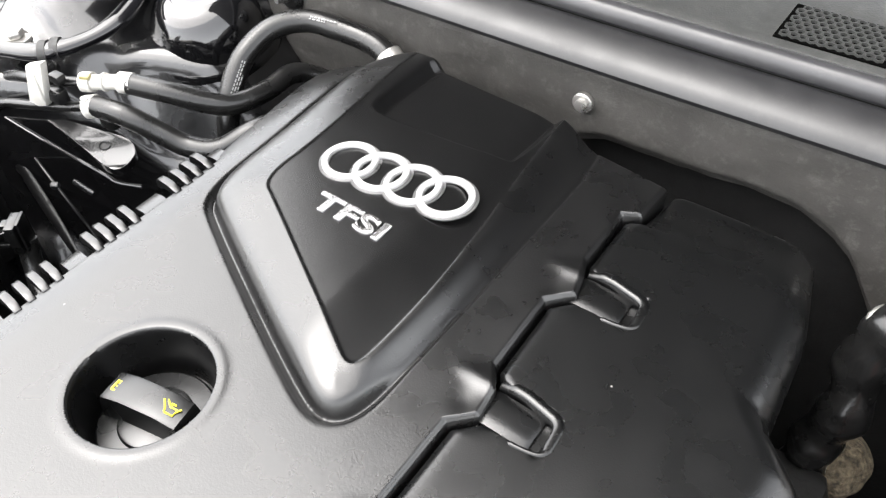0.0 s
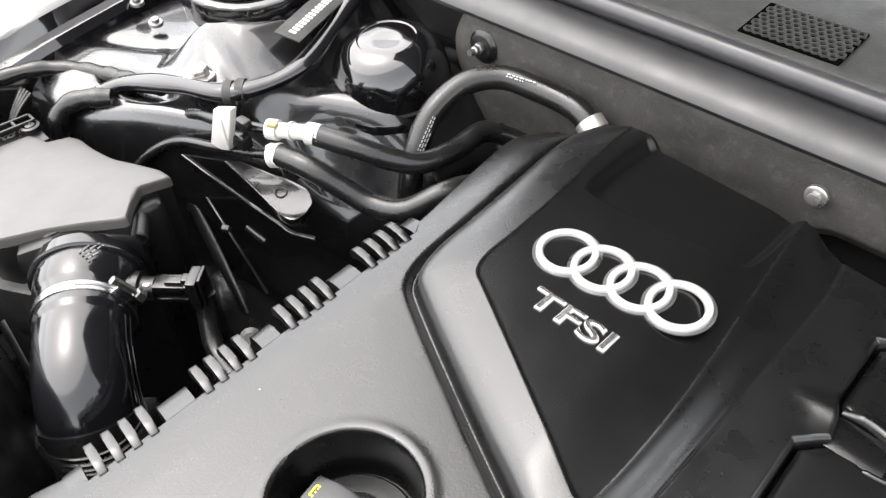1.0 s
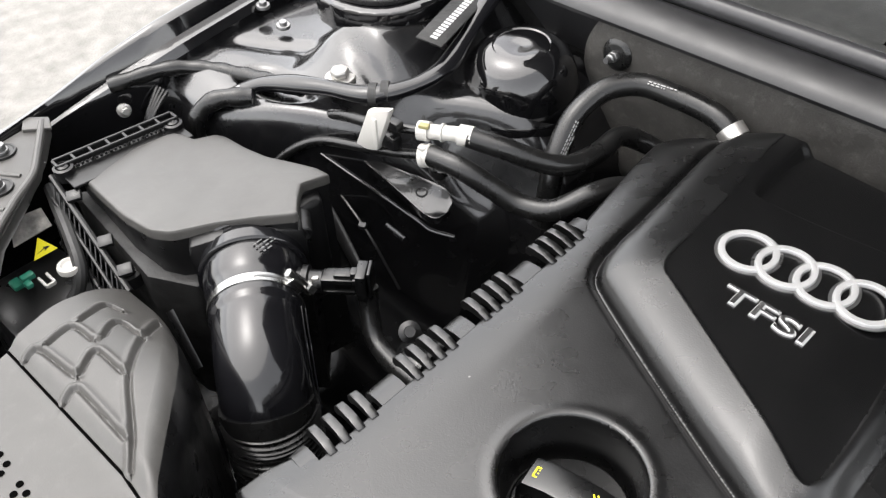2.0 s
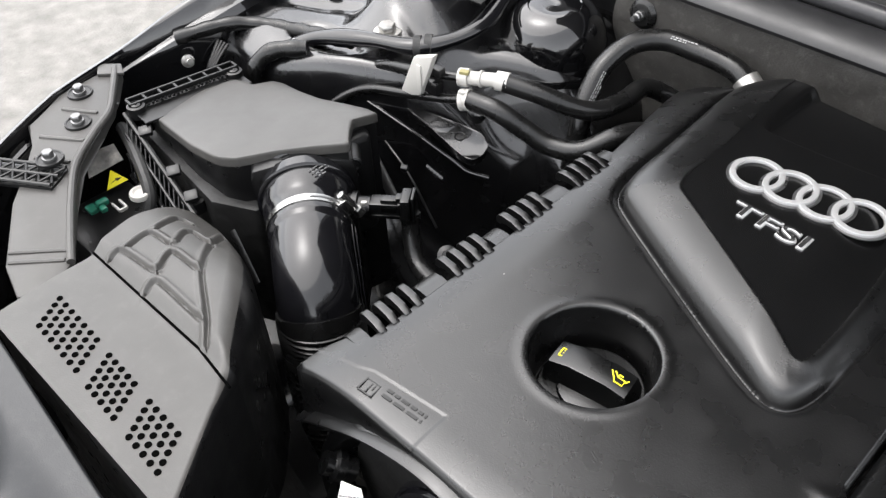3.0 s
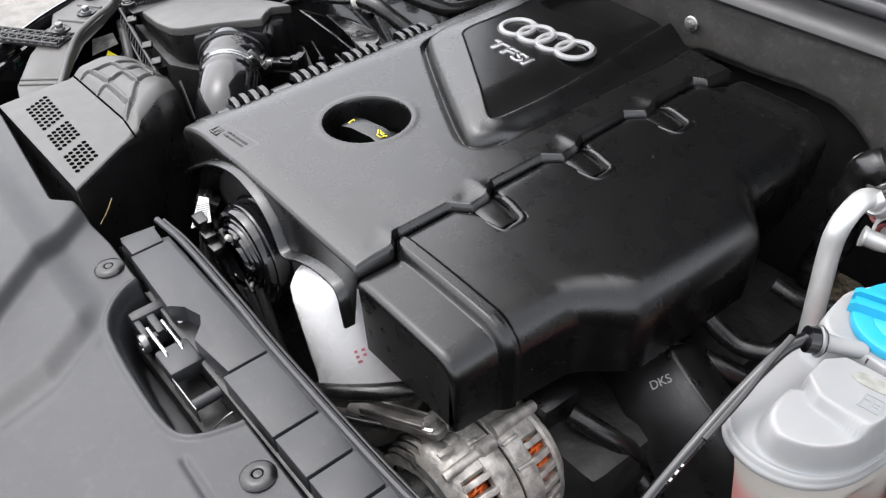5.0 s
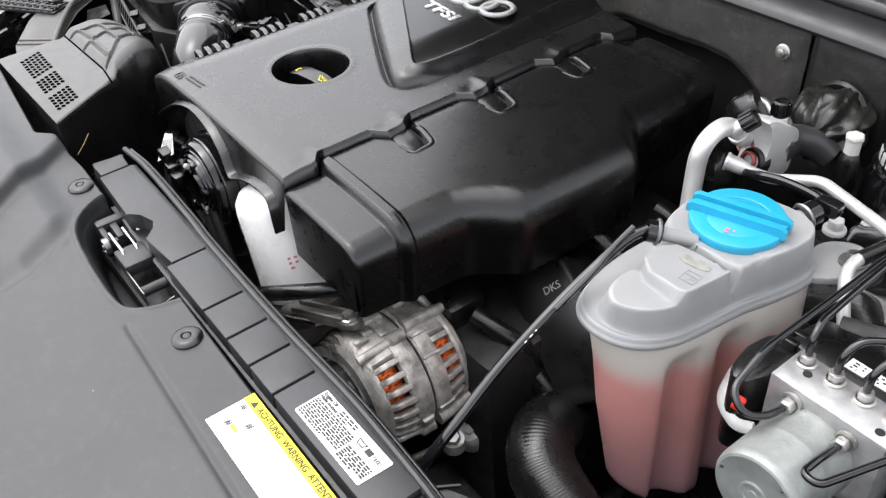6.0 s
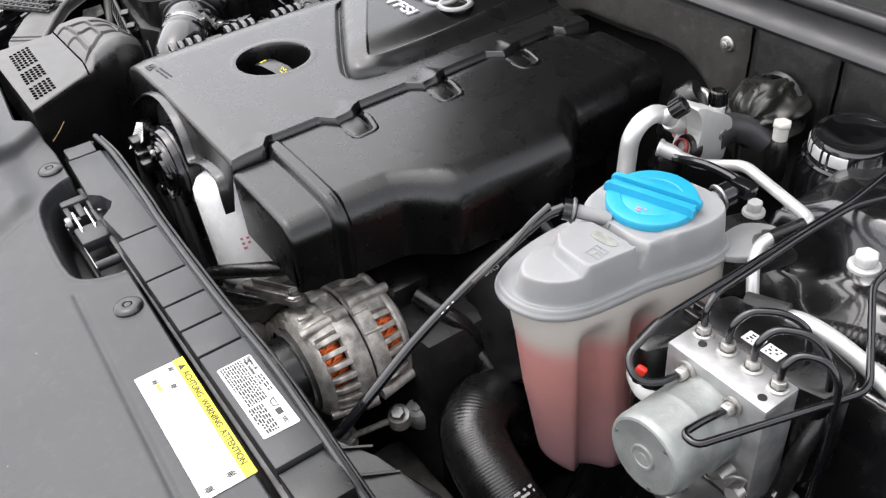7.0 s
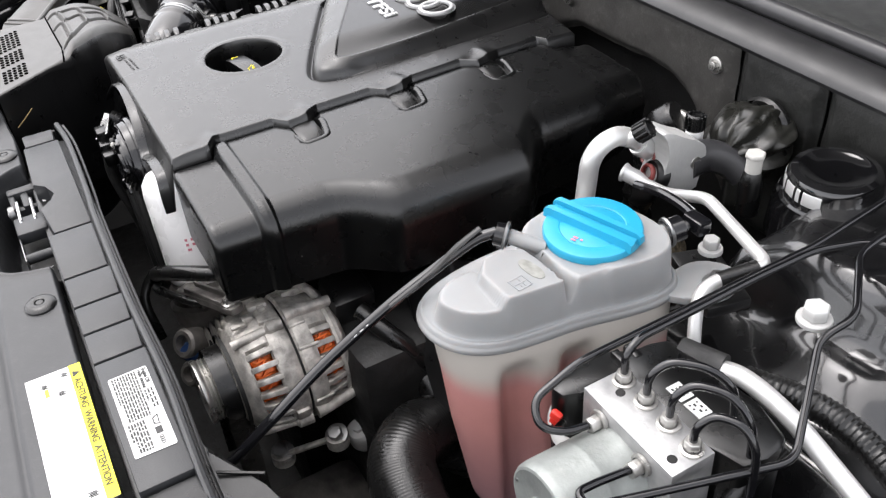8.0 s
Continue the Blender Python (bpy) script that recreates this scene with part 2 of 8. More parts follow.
def tube(bm, pts, radius, seg=14, caps=True, flat=1.0, level=False):
    """A tube along pts; radius is a number or a function of the fraction along it; flat squashes it, level keeps its broad side up."""
    p = [Vector(q) for q in pts]
    n = len(p)
    tan = [(p[min(i + 1, n - 1)] - p[max(i - 1, 0)]).normalized() for i in range(n)]
    side = tan[0].orthogonal().normalized()
    rings = []
    for i in range(n):
        side = tan[i].cross(Vector((0, 0, 1))).normalized() if level else (side - tan[i] * side.dot(tan[i])).normalized()
        up = tan[i].cross(side)
        r = radius(i / (n - 1)) if callable(radius) else radius
        rings.append([bm.verts.new(p[i] + r * (math.cos(2 * math.pi * k / seg) * side + flat * math.sin(2 * math.pi * k / seg) * up)) for k in range(seg)])
    for a, b in zip(rings, rings[1:]):
        for k in range(seg):
            bm.faces.new((a[k], a[(k + 1) % seg], b[(k + 1) % seg], b[k]))
    if caps:
        bm.faces.new(rings[0][::-1])
        bm.faces.new(rings[-1])
    return bm


def lathe(bm, profile, m, seg=32, a0=0.0, a1=360.0):
    """Turns (radius, height) pairs round the local z axis of m."""
    full = abs(a1 - a0) >= 359.9
    k = seg if full else seg + 1
    rings = []
    for r, z in profile:
        rings.append([bm.verts.new(m @ Vector((max(r, 1e-5) * math.cos(radians(a0 + (a1 - a0) * i / seg)), max(r, 1e-5) * math.sin(radians(a0 + (a1 - a0) * i / seg)), z))) for i in range(k)])
    for a, b in zip(rings, rings[1:]):
        for i in range(k if full else k - 1):
            bm.faces.new((a[i], a[(i + 1) % k], b[(i + 1) % k], b[i]))
    return bm


def prism(bm, poly, z0, z1, m=Matrix.Identity(4), bevel=0.0, seg=2):
    """A polygon of (x, y) raised from z0 to z1, its edges bevelled."""
    t = bmesh.new()
    lo = [t.verts.new((x, y, z0)) for x, y in poly]
    hi = [t.verts.new((x, y, z1)) for x, y in poly]
    t.faces.new(lo[::-1])
    t.faces.new(hi)
    for i in range(len(poly)):
        j = (i + 1) % len(poly)
        t.faces.new((lo[i], lo[j], hi[j], hi[i]))
    if bevel:
        bmesh.ops.bevel(t, geom=t.edges[:], offset=bevel, segments=seg, profile=0.5, affect="EDGES", clamp_overlap=True)
    return absorb(bm, t, m)


def absorb(bm, t, m=Matrix.Identity(4)):
    vs = {v: bm.verts.new(m @ v.co) for v in t.verts}
    for f in t.faces:
        bm.faces.new([vs[v] for v in f.verts])
    t.free()
    return bm


def block(bm, centre, size, m=Matrix.Identity(4), bevel=0.001, seg=2):
    x, y, z = size[0] / 2, size[1] / 2, size[2] / 2
    return prism(bm, [(-x, -y), (x, -y), (x, y), (-x, y)], -z, z, m @ Matrix.Translation(centre), bevel, seg)


def hexagon(r):
    return [(r * math.cos(math.pi / 3 * k), r * math.sin(math.pi / 3 * k)) for k in range(6)]


def axis_pose(at, direction, roll=0.0):
    """A pose at a place whose z axis points along direction."""
    return Matrix.Translation(at) @ Vector(direction).to_track_quat("Z", "Y").to_matrix().to_4x4() @ pose(0, 0, 0, 0, 0, roll)


def sheet(bm, P, skirt=0.0):
    """A grid surface from an array of places, rows by columns; skirt hangs its rim down."""
    P = np.asarray(P, float)
    nr, nc = P.shape[:2]
    vs = [[bm.verts.new(P[i, j]) for j in range(nc)] for i in range(nr)]
    for i in range(nr - 1):
        for j in range(nc - 1):
            bm.faces.new((vs[i][j], vs[i][j + 1], vs[i + 1][j + 1], vs[i + 1][j]))
    if skirt:
        rim = [vs[0][j] for j in range(nc)] + [vs[i][-1] for i in range(1, nr)] + [vs[-1][j] for j in range(nc - 2, -1, -1)] + [vs[i][0] for i in range(nr - 2, 0, -1)]
        low = [bm.verts.new(v.co + Vector((0, 0, -skirt))) for v in rim]
        for i in range(len(rim)):
            j = (i + 1) % len(rim)
            bm.faces.new((rim[i], rim[j], low[j], low[i]))
    return bm


def poly_distance(X, Y, poly):
    """Signed distance to a closed polygon, positive inside."""
    d = np.full(X.shape, 1e9)
    inside = np.zeros(X.shape, bool)
    for (x0, y0), (x1, y1) in zip(poly, poly[1:] + poly[:1]):
        ex, ey = x1 - x0, y1 - y0
        t = np.clip(((X - x0) * ex + (Y - y0) * ey) / (ex * ex + ey * ey + 1e-12), 0, 1)
        d = np.minimum(d, np.hypot(X - x0 - t * ex, Y - y0 - t * ey))
        cross = ((y0 > Y) != (y1 > Y)) & (X < ex * (Y - y0) / (ey if ey else 1e-12) + x0)
        inside ^= cross
    return np.where(inside, d, -d)


def corner_cut(poly, n=2):
    """Rounds a closed polygon by cutting its corners n times."""
    for _ in range(n):
        poly = [q for a, b in zip(poly, poly[1:] + poly[:1]) for q in ((0.75 * a[0] + 0.25 * b[0], 0.75 * a[1] + 0.25 * b[1]), (0.25 * a[0] + 0.75 * b[0], 0.25 * a[1] + 0.75 * b[1]))]
    return poly


def lettering(text, size, depth, m, mat, name, parent, squeeze=1.0, bold=0.0):
    """Raised letters in the built-in font, as one mesh."""
    cu = bpy.data.curves.new(name, "FONT")
    cu.body, cu.size, cu.extrude, cu.offset = text, size, depth, bold
    tmp = bpy.data.objects.new(name, cu)
    me = bpy.data.meshes.new_from_object(tmp)
    bpy.data.objects.remove(tmp)
    bpy.data.curves.remove(cu)
    me.transform(m @ Matrix.Diagonal((squeeze, 1, 1, 1)))
    me.materials.clear()
    me.materials.append(mat)
    ob = new(name, me)
    ob.parent = parent
    ob.matrix_parent_inverse = WORLD_OF[parent].inverted()
    WORLD_OF[ob] = Matrix.Identity(4)
    return ob


def bars(bm, m, rows, length, pitch, thick, seed, fill=0.8):
    """Lines of unreadable print as plain bars on the local xy plane of m."""
    rng = random.Random(seed)
    for r in range(rows):
        x, end = 0.0, length * (1.0 if r < rows - 1 else 0.6)
        while x < end:
            w = min(rng.uniform(1.5, 5) * thick, end - x)
            block(bm, (x + w / 2, -r * pitch, 0), (w * fill, thick, 0.0003), m, 0)
            x += w + thick * 0.6
    return bm


def bolt(parent, at, direction, r=0.007, h=0.006, flange=1.5, mat=None, name="bolt"):
    bm = bmesh.new()
    m = axis_pose(at, direction)
    lathe(bm, [(0, -0.002), (r * flange, -0.002), (r * flange, 0.001), (r * flange * 0.95, 0.0018), (r * 0.9, 0.0022), (0, 0.0022)], m, 20)
    prism(bm, hexagon(r), 0.002, 0.002 + h, m, r * 0.12, 1)
    lathe(bm, [(r * 0.45, h + 0.0021), (r * 0.4, h + 0.0005), (0, h + 0.0005)], m, 10)
    return part(name, bm, mat or ZINC, parent)

# ---- the setting: ground, body shell ----
bm = bmesh.new()
sheet(bm, [[(x, y, 0.0) for x in np.linspace(-300, 300, 13)] for y in np.linspace(-300, 300, 13)])
solid("ground", bm, CONCRETE, "pale bleached concrete yard", "ground", kind="structure")

# bulkhead between engine bay and cabin
bm = bmesh.new()
block(bm, (-0.2, 0.625, 0.68), (1.5, 0.03, 0.62), bevel=0.002)
solid("wall_bulkhead", bm, LINING, "black bulkhead behind the engine", "bulkhead", kind="structure")


def along_x(profile, x0, x1, bend=0.0, n=40):
    """A surface whose (y, z) profile runs along x; bend sweeps its ends to the rear."""
    out = []
    for y, z in profile:
        out.append([(x, y + bend * (x + 0.2) ** 2, z - 0.012 * max(0.0, abs(x + 0.2) - 0.1) ** 2 * 4) for x in np.linspace(x0, x1, n)])
    return out


# cowl: steel flange, rubber bulb seal, scuttle trim
bm = bmesh.new()
sheet(bm, along_x([(0.600, 0.93), (0.597, 0.985), (0.574, 0.988), (0.567, 0.991), (0.566, 0.995), (0.568, 0.999), (0.572, 1.0025), (0.578, 1.006), (0.585, 1.009), (0.593, 1.0115), (0.600, 1.0125), (0.605, 1.0115), (0.609, 1.008), (0.612, 1.002)], -0.98, 0.62, 0.045, 60))
solid("cowl_flange", bm, COWLP, "black painted cowl flange above the bulkhead", "cowl", kind="structure")
bm = bmesh.new()
tube(bm, [(x, 0.614 + 0.045 * (x + 0.2) ** 2, 1.018 - 0.048 * max(0, abs(x + 0.2) - 0.1) ** 2) for x in np.linspace(-0.98, 0.62, 60)], 0.0095, 14)
solid("bonnet_seal", bm, SEALR, "black rubber bonnet seal along the cowl", "seal", kind="structure")
scuttle = thing("scuttle_trim", (-0.2, 0.68, 1.0), "grey plastic scuttle trim below the windscreen", "trim", kind="structure")
bm = bmesh.new()
sheet(bm, along_x([(0.630, 0.98), (0.6305, 1.012), (0.634, 1.018), (0.640, 1.020), (0.646, 1.0185), (0.70, 1.0185), (0.735, 1.022), (0.76, 1.024), (0.765, 1.0)], -0.98, 0.62, 0.045, 60))
part("panel", bm, TRIM, scuttle)
CELL = bmesh.new()
lathe(CELL, [(0.0041, 0.0), (0.0041, 0.0035), (0.0030, 0.0035), (0.0028, 0.0)], pose(0, 0, 0, 0, 0, 30), 6)
CELL = finish("grille_cell", CELL, TRIM)
for gx in (-0.350, -0.111):
    # black backing: the dark behind the grille openings is in its colour
    bm = bmesh.new()
    block(bm, (gx + 0.04, 0.671, 1.0195), (0.084, 0.056, 0.003), bevel=0.001)
    grille = part("grille", bm, VOID, scuttle)
    for i in range(11):
        for j in range(8):
            piece("grille_cell", CELL, grille, Matrix.Translation((gx + 0.005 + 0.0070 * i + (0.0035 if j % 2 else 0), 0.6485 + 0.00615 * j, 1.0195)))
bm = bmesh.new()
sheet(bm, [[(x, 0.775 + 1.0 * k + 0.045 * (x + 0.2) ** 2, 1.012 + 0.52 * k) for x in np.linspace(-1.0, 0.64, 20)] for k in np.linspace(0, 1, 8)])
solid("windscreen", bm, GLASS, "dark raked windscreen behind the scuttle", "windscreen", kind="structure")

# raised bonnet over the bay, and the wings at both sides
bm = bmesh.new()
a = radians(86)
P = []
for k in np.linspace(0, 1.12, 14):
    P.append([(x * (1 - 0.20 * (k / 1.12) ** 2) - 0.2, 0.75 - math.cos(a) * k - 0.02 * math.sin(2.6 * k), 1.03 + math.sin(a) * k + 0.02 * math.cos(3 * x)) for x in np.linspace(-0.555, 0.56, 20)])
sheet(bm, P)
bonnet = solid("bonnet", bm, LINING, "raised bonnet with a dark lining above the bay", "bonnet", kind="structure")
mod = bonnet.modifiers.new("thickness", "SOLIDIFY")
mod.thickness = 0.03


def wing(side):
    rows = []
    edge = [(-0.62, 0.60), (-0.40, 0.66), (-0.20, 0.635), (-0.05, 0.655), (0.10, 0.735), (0.25, 0.772), (0.45, 0.795), (0.8, 0.81), (1.3, 0.82)]
    ys = np.linspace(-0.62, 1.3, 60)
    for y in ys:
        e = np.interp(y, [q[0] for q in edge], [q[1] for q in edge])
        top = 0.955 - 0.20 * max(0.0, 0.05 - y) ** 1.3 + 0.015 * min(1, max(0, y - 0.1))
        inner = 0.010 + 0.025 * min(1.0, max(0.0, (y - 0.20) / 0.10))
        prof = [(-inner, -0.14), (-inner * 0.95, -0.03), (-inner * 0.75, -0.022), (-inner * 0.36, -0.020), (-inner * 0.2, -0.004), (0.0, 0.0), (0.004, 0.0), (0.014, -0.006), (0.030, -0.026), (0.045, -0.07), (0.065, -0.25), (0.065, -0.5), (0.03, -0.85)]
        low = float(smooth((0.34 - y) / 0.16))
        rows.append([(-0.2 + side * (e + 0.05 * low + dx), y, top - 0.045 * low + dz) for dx, dz in prof])
    b = bmesh.new()
    sheet(b, rows)
    return b


solid("wing_far", wing(-1), GLOSS, "gloss black front wing edge", "wing", kind="structure")
solid("wing_near", wing(1), GLOSS, "gloss black front wing edge", "wing", kind="structure")

# dark floor of the bay and the engine's own mass under the covers
bm = bmesh.new()
block(bm, (-0.2, 0.2, 0.40), (1.45, 0.9, 0.02))
solid("undertray", bm, PITCH, "dark undertray below the engine", "undertray", kind="structure")
engine = thing("engine", (-0.24, 0.28, 0.42), "black-grimed engine block under its covers", "engine")
bm = bmesh.new()
block(bm, (-0.25, 0.30, 0.665), (0.32, 0.45, 0.50), bevel=0.02)
part("block", bm, PITCH, engine)
bm = bmesh.new()
block(bm, (-0.04, 0.30, 0.60), (0.20, 0.36, 0.36), bevel=0.02)
part("side_casting", bm, PITCH, engine)

# front valance of the car below the grille cover
bm = bmesh.new()
sheet(bm, [[(-0.2 + u * (0.74 - 0.12 * abs(u) * t), -0.60 - 0.10 * math.sin(math.pi * t / 1.2) + 0.18 * u * u, 0.86 - 0.75 * t) for u in np.linspace(-1, 1, 24)] for t in np.linspace(0, 1, 8)])
solid("front_bumper", bm, GLOSS, "black front bumper below the grille cover", "bumper", kind="structure")


# inner wings: folded, painted sheet steel
def inner_wing(height, x0, x1, y0, y1, nx=70, ny=70):
    X, Y = np.meshgrid(np.linspace(x0, x1, nx), np.linspace(y0, y1, ny))
    b = bmesh.new()
    sheet(b, np.stack([X, Y, height(X, Y)], -1))
    return b


def far_height(X, Y):
    z = 0.918 - 0.07 * smooth((0.34 - Y) / 0.12)
    z = z + 0.055 * smooth(poly_distance(X, Y, corner_cut([(-0.88, 0.395), (-0.80, 0.365), (-0.725, 0.375), (-0.685, 0.43), (-0.66, 0.66), (-0.88, 0.66)])) / 0.085)
    z = z - 0.010 * np.exp(-(((X + 0.750) * 0.98 + (Y - 0.418) * 0.2) / 0.040) ** 2 - (((Y - 0.418) * 0.98 - (X + 0.750) * -0.2) / 0.010) ** 2)
    z = z - 0.008 * smooth(poly_distance(X, Y, corner_cut([(-0.90, 0.33), (-0.80, 0.335), (-0.77, 0.38), (-0.885, 0.39)])) / 0.012)
    slope = smooth((X + 0.735 - 0.10 * smooth((Y - 0.42) / 0.08)) / 0.12)
    z = z - 0.10 * slope - 0.45 * smooth((X + 0.615) / 0.07) * smooth((0.46 - Y) / 0.05) - 0.3 * smooth((X + 0.56) / 0.05)
    z = z - 0.12 * smooth((0.30 - Y) / 0.05)
    near = smooth(((X + 0.79) * 0.46 - (Y - 0.345) * 0.89) / 0.055)
    z = z - 0.15 * near
    return z + 0.002 * np.sin(40 * X + 22 * Y) - 0.004 * np.exp(-((Y - 0.47 - 0.6 * (X + 0.80)) / 0.012) ** 2)


solid("inner_wing_far", inner_wing(far_height, -0.965, -0.52, 0.10, 0.62, 110, 120), PAINT, "gloss black folded steel inner wing", "inner wing", kind="structure")


def near_height(X, Y):
    z = 0.90 + 0.03 * smooth(poly_distance(X, Y, corner_cut([(0.20, 0.47), (0.30, 0.36), (0.42, 0.36), (0.50, 0.50), (0.50, 0.70), (0.16, 0.70)])) / 0.05)
    z = z - 0.25 * smooth((0.23 - X + 0.25 * (Y - 0.45)) / 0.07) - 0.10 * smooth((0.34 - Y) / 0.06) - (0.25 - 0.16 * smooth((X - 0.37) / 0.05)) * smooth((0.30 - Y) / 0.1)
    z = z + 0.0015 * np.sin(55 * X + 30 * Y)
    z = z - 0.05 * smooth((0.438 + 0.10 * (X - 0.19) - Y) / 0.035) * smooth((X - 0.16) / 0.03)
    return z


solid("inner_wing_near", inner_wing(near_height, 0.12, 0.57, 0.10, 0.62, 90, 100), PAINT, "gloss black folded steel inner wing with strut tower", "inner wing", kind="structure")

# insulation on the bulkhead, in three panels
mat_thing = thing("bulkhead_insulation", (-0.2, 0.59, 0.7), "grey fibre insulation mat on the bulkhead", "insulation")


def mat_panel(x0, x1, z0, z1, round_left=False, seedy=0.0):
    rows = []
    for zf in np.linspace(0, 1, 26):
        row = []
        for x in np.linspace(0, 1, 90):
            low = z0 if not round_left else float(np.interp(x0 + (x1 - x0) * x, [-0.62, -0.30, -0.22, -0.15, -0.09, -0.05, -0.02, 0.0, 0.02, 0.05], [0.78, 0.88, 0.912, 0.912, 0.914, 0.912, 0.898, 0.882, 0.85, 0.80]))
            z = low + (z1 - low) * zf
            left = x0 + (0.03 * smooth((0.93 - z) / 0.08) * (1 - smooth((0.86 - z) / 0.03)) + 0.02 * (((z - 0.93) / 0.055) ** 2 if z > 0.93 else 0) if round_left else 0)
            px = left + (x1 - left) * x
            edge = min(px - left, x1 - px, z - low, z1 - z)
            puff = 0.007 * float(smooth(edge / 0.012)) + 0.003 * noise.noise((px * 14 + seedy, z * 18, 0)) + 0.0015 * noise.noise((px * 45, z * 50, 3))
            row.append((px, 0.592 - puff, z))
        rows.append(row)
    b = bmesh.new()
    return sheet(b, rows)


part("centre_mat", mat_panel(-0.615, 0.050, 0.78, 0.985, True), FELT, mat_thing, "grey-brown fibre mat")
part("side_mat", mat_panel(0.054, 0.162, 0.78, 0.985, seedy=3), DARKFELT, mat_thing, "dark olive-black mat")
part("side_mat", mat_panel(0.166, 0.42, 0.78, 0.985, seedy=6), DARKFELT, mat_thing, "dark olive-black mat")
for at, r in (((-0.571, 0.583, 0.953), 0.006), ((-0.237, 0.581, 0.948), 0.0058), ((0.025, 0.583, 0.952), 0.0062)):
    bm = bmesh.new()
    m = axis_pose(at, (0, -1, 0.1)) @ Matrix.Scale(0.74 if at[0] > -0.5 else 1.0, 4)
    if at[0] < -0.5:
        lathe(bm, [(0, -0.004), (0.0165, -0.004), (0.0165, 0.0), (0.013, 0.003), (0.011, 0.0035), (0, 0.0035)], m, 26)
        fx = part("rubber_washer", bm, RUBBER, mat_thing)
        bm = bmesh.new()
        lathe(bm, [(0.0045, 0.003), (0.0045, 0.013), (0.003, 0.014), (0.003, 0.02), (0, 0.02)], m, 10)
        prism(bm, hexagon(0.006), 0.003, 0.009, m, 0.0006, 1)
        part("stud_nut", bm, STEEL, mat_thing)
    else:
        lathe(bm, [(0, -0.005), (0.0125, -0.005), (0.0125, 0.001), (0.011, 0.002), (0.008, 0.0025), (0, 0.0025)], m, 26)
        prism(bm, hexagon(0.0075), 0.002, 0.008, m, 0.001, 2)
        part("mat_bolt", bm, ZINC, mat_thing, "pale zinc flanged bolt")

# ---- engine cover ----
cover = thing("engine_cover", (-0.30, 0.28, 0.90), "matt black grained plastic engine cover with raised badge panel", "engine cover")
SEAM_Y = [0.02, 0.066, 0.071, 0.080, 0.086, 0.142, 0.149, 0.155, 0.176, 0.186, 0.192, 0.254, 0.262, 0.268, 0.288, 0.298, 0.304, 0.367, 0.376, 0.382, 0.398, 0.408, 0.414, 0.468, 0.474, 0.51, 0.56]
SEAM_X = [-.135, -.134, -.135, -.146, -.148, -.148, -.139, -.132, -.134, -.143, -.147, -.147, -.139, -.133, -.135, -.141, -.145, -.147, -.139, -.132, -.136, -.140, -.142, -.142, -.130, -.128, -.128]
GROOVE = corner_cut([(-0.428, 0.60), (-0.415, 0.40), (-0.413, 0.320), (-0.381, 0.299), (-0.243, 0.226), (-0.205, 0.212), (-0.190, 0.240), (-0.187, 0.33), (-0.184, 0.60)], 3)
PANEL = corner_cut([(-0.382, 0.60), (-0.366, 0.40), (-0.370, 0.338), (-0.345, 0.324), (-0.230, 0.2535), (-0.208, 0.242), (-0.205, 0.275), (-0.206, 0.35), (-0.222, 0.50), (-0.224, 0.60)], 3)
DIP = corner_cut([(-0.352, 0.57), (-0.362, 0.455), (-0.345, 0.446), (-0.236, 0.452), (-0.226, 0.462), (-0.224, 0.57)], 2)
OIL = (-0.317, 0.171)


def cover_height(X, Y):
    z = 0.957 - 4.2 * np.maximum(0, -0.405 - X) ** 2 - 4.5 * np.maximum(0, 0.060 - Y) ** 2
    z = z - 2.5 * np.maximum(0, Y - 0.47) ** 2 * smooth((-0.36 - X) / 0.06)
    right = smooth((X + 0.245) / 0.05) * smooth((Y - 0.225) / 0.05)
    dg, dp = poly_distance(X, Y, GROOVE), poly_distance(X, Y, PANEL)
    t = np.clip(dg / (dg - dp + 1e-6), 0, 1)
    soft_ramp = 0.64 * (1 - np.exp(-6 * t)) + 0.36 * t
    steep_ramp = 0.2 * t + 0.8 * smooth(t * 1.05)
    crown = 0.0225 - 0.0085 * smooth((X + 0.252) / 0.050)
    inside = np.where(dp > 0, crown - 0.0008 * smooth(dp / 0.002), crown * (soft_ramp * (1 - right) + steep_ramp * right))
    z = z + np.where(dg > 0, inside, 0)
    z = z - (0.0050 - 0.0038 * right) * np.exp(-((dg + 0.0008) / (0.0036 - 0.0020 * right)) ** 2)
    z = z - 0.0105 * smooth((poly_distance(X, Y, DIP) + 0.003) / 0.011)
    r = np.hypot(X - OIL[0], Y - OIL[1])
    z = z + 0.0007 * np.exp(-((r - 0.0492) / 0.004) ** 2)
    z = z - 0.046 * smooth((0.0455 - r) / 0.0065)
    for yc in (0.0775, 0.1775, 0.290, 0.3985):
        w = smooth((X + 0.170) / 0.026)
        z = z + 0.0021 * w * np.exp(-((Y - yc) / (0.0045 + 0.0030 * w)) ** 2)
        z = z - 0.0008 * np.exp(-((X + 0.146) / 0.007) ** 2 - ((Y - yc + 0.020) / 0.008) ** 2)
    led = np.interp(X, [-0.49, -0.45, -0.428, -0.415, -0.355, -0.34], [0.051, 0.053, 0.055, 0.0595, 0.0665, 0.068])
    z = z - 0.0008 * smooth((led - Y) / 0.0012) * smooth((-0.352 - X) / 0.003)
    return z


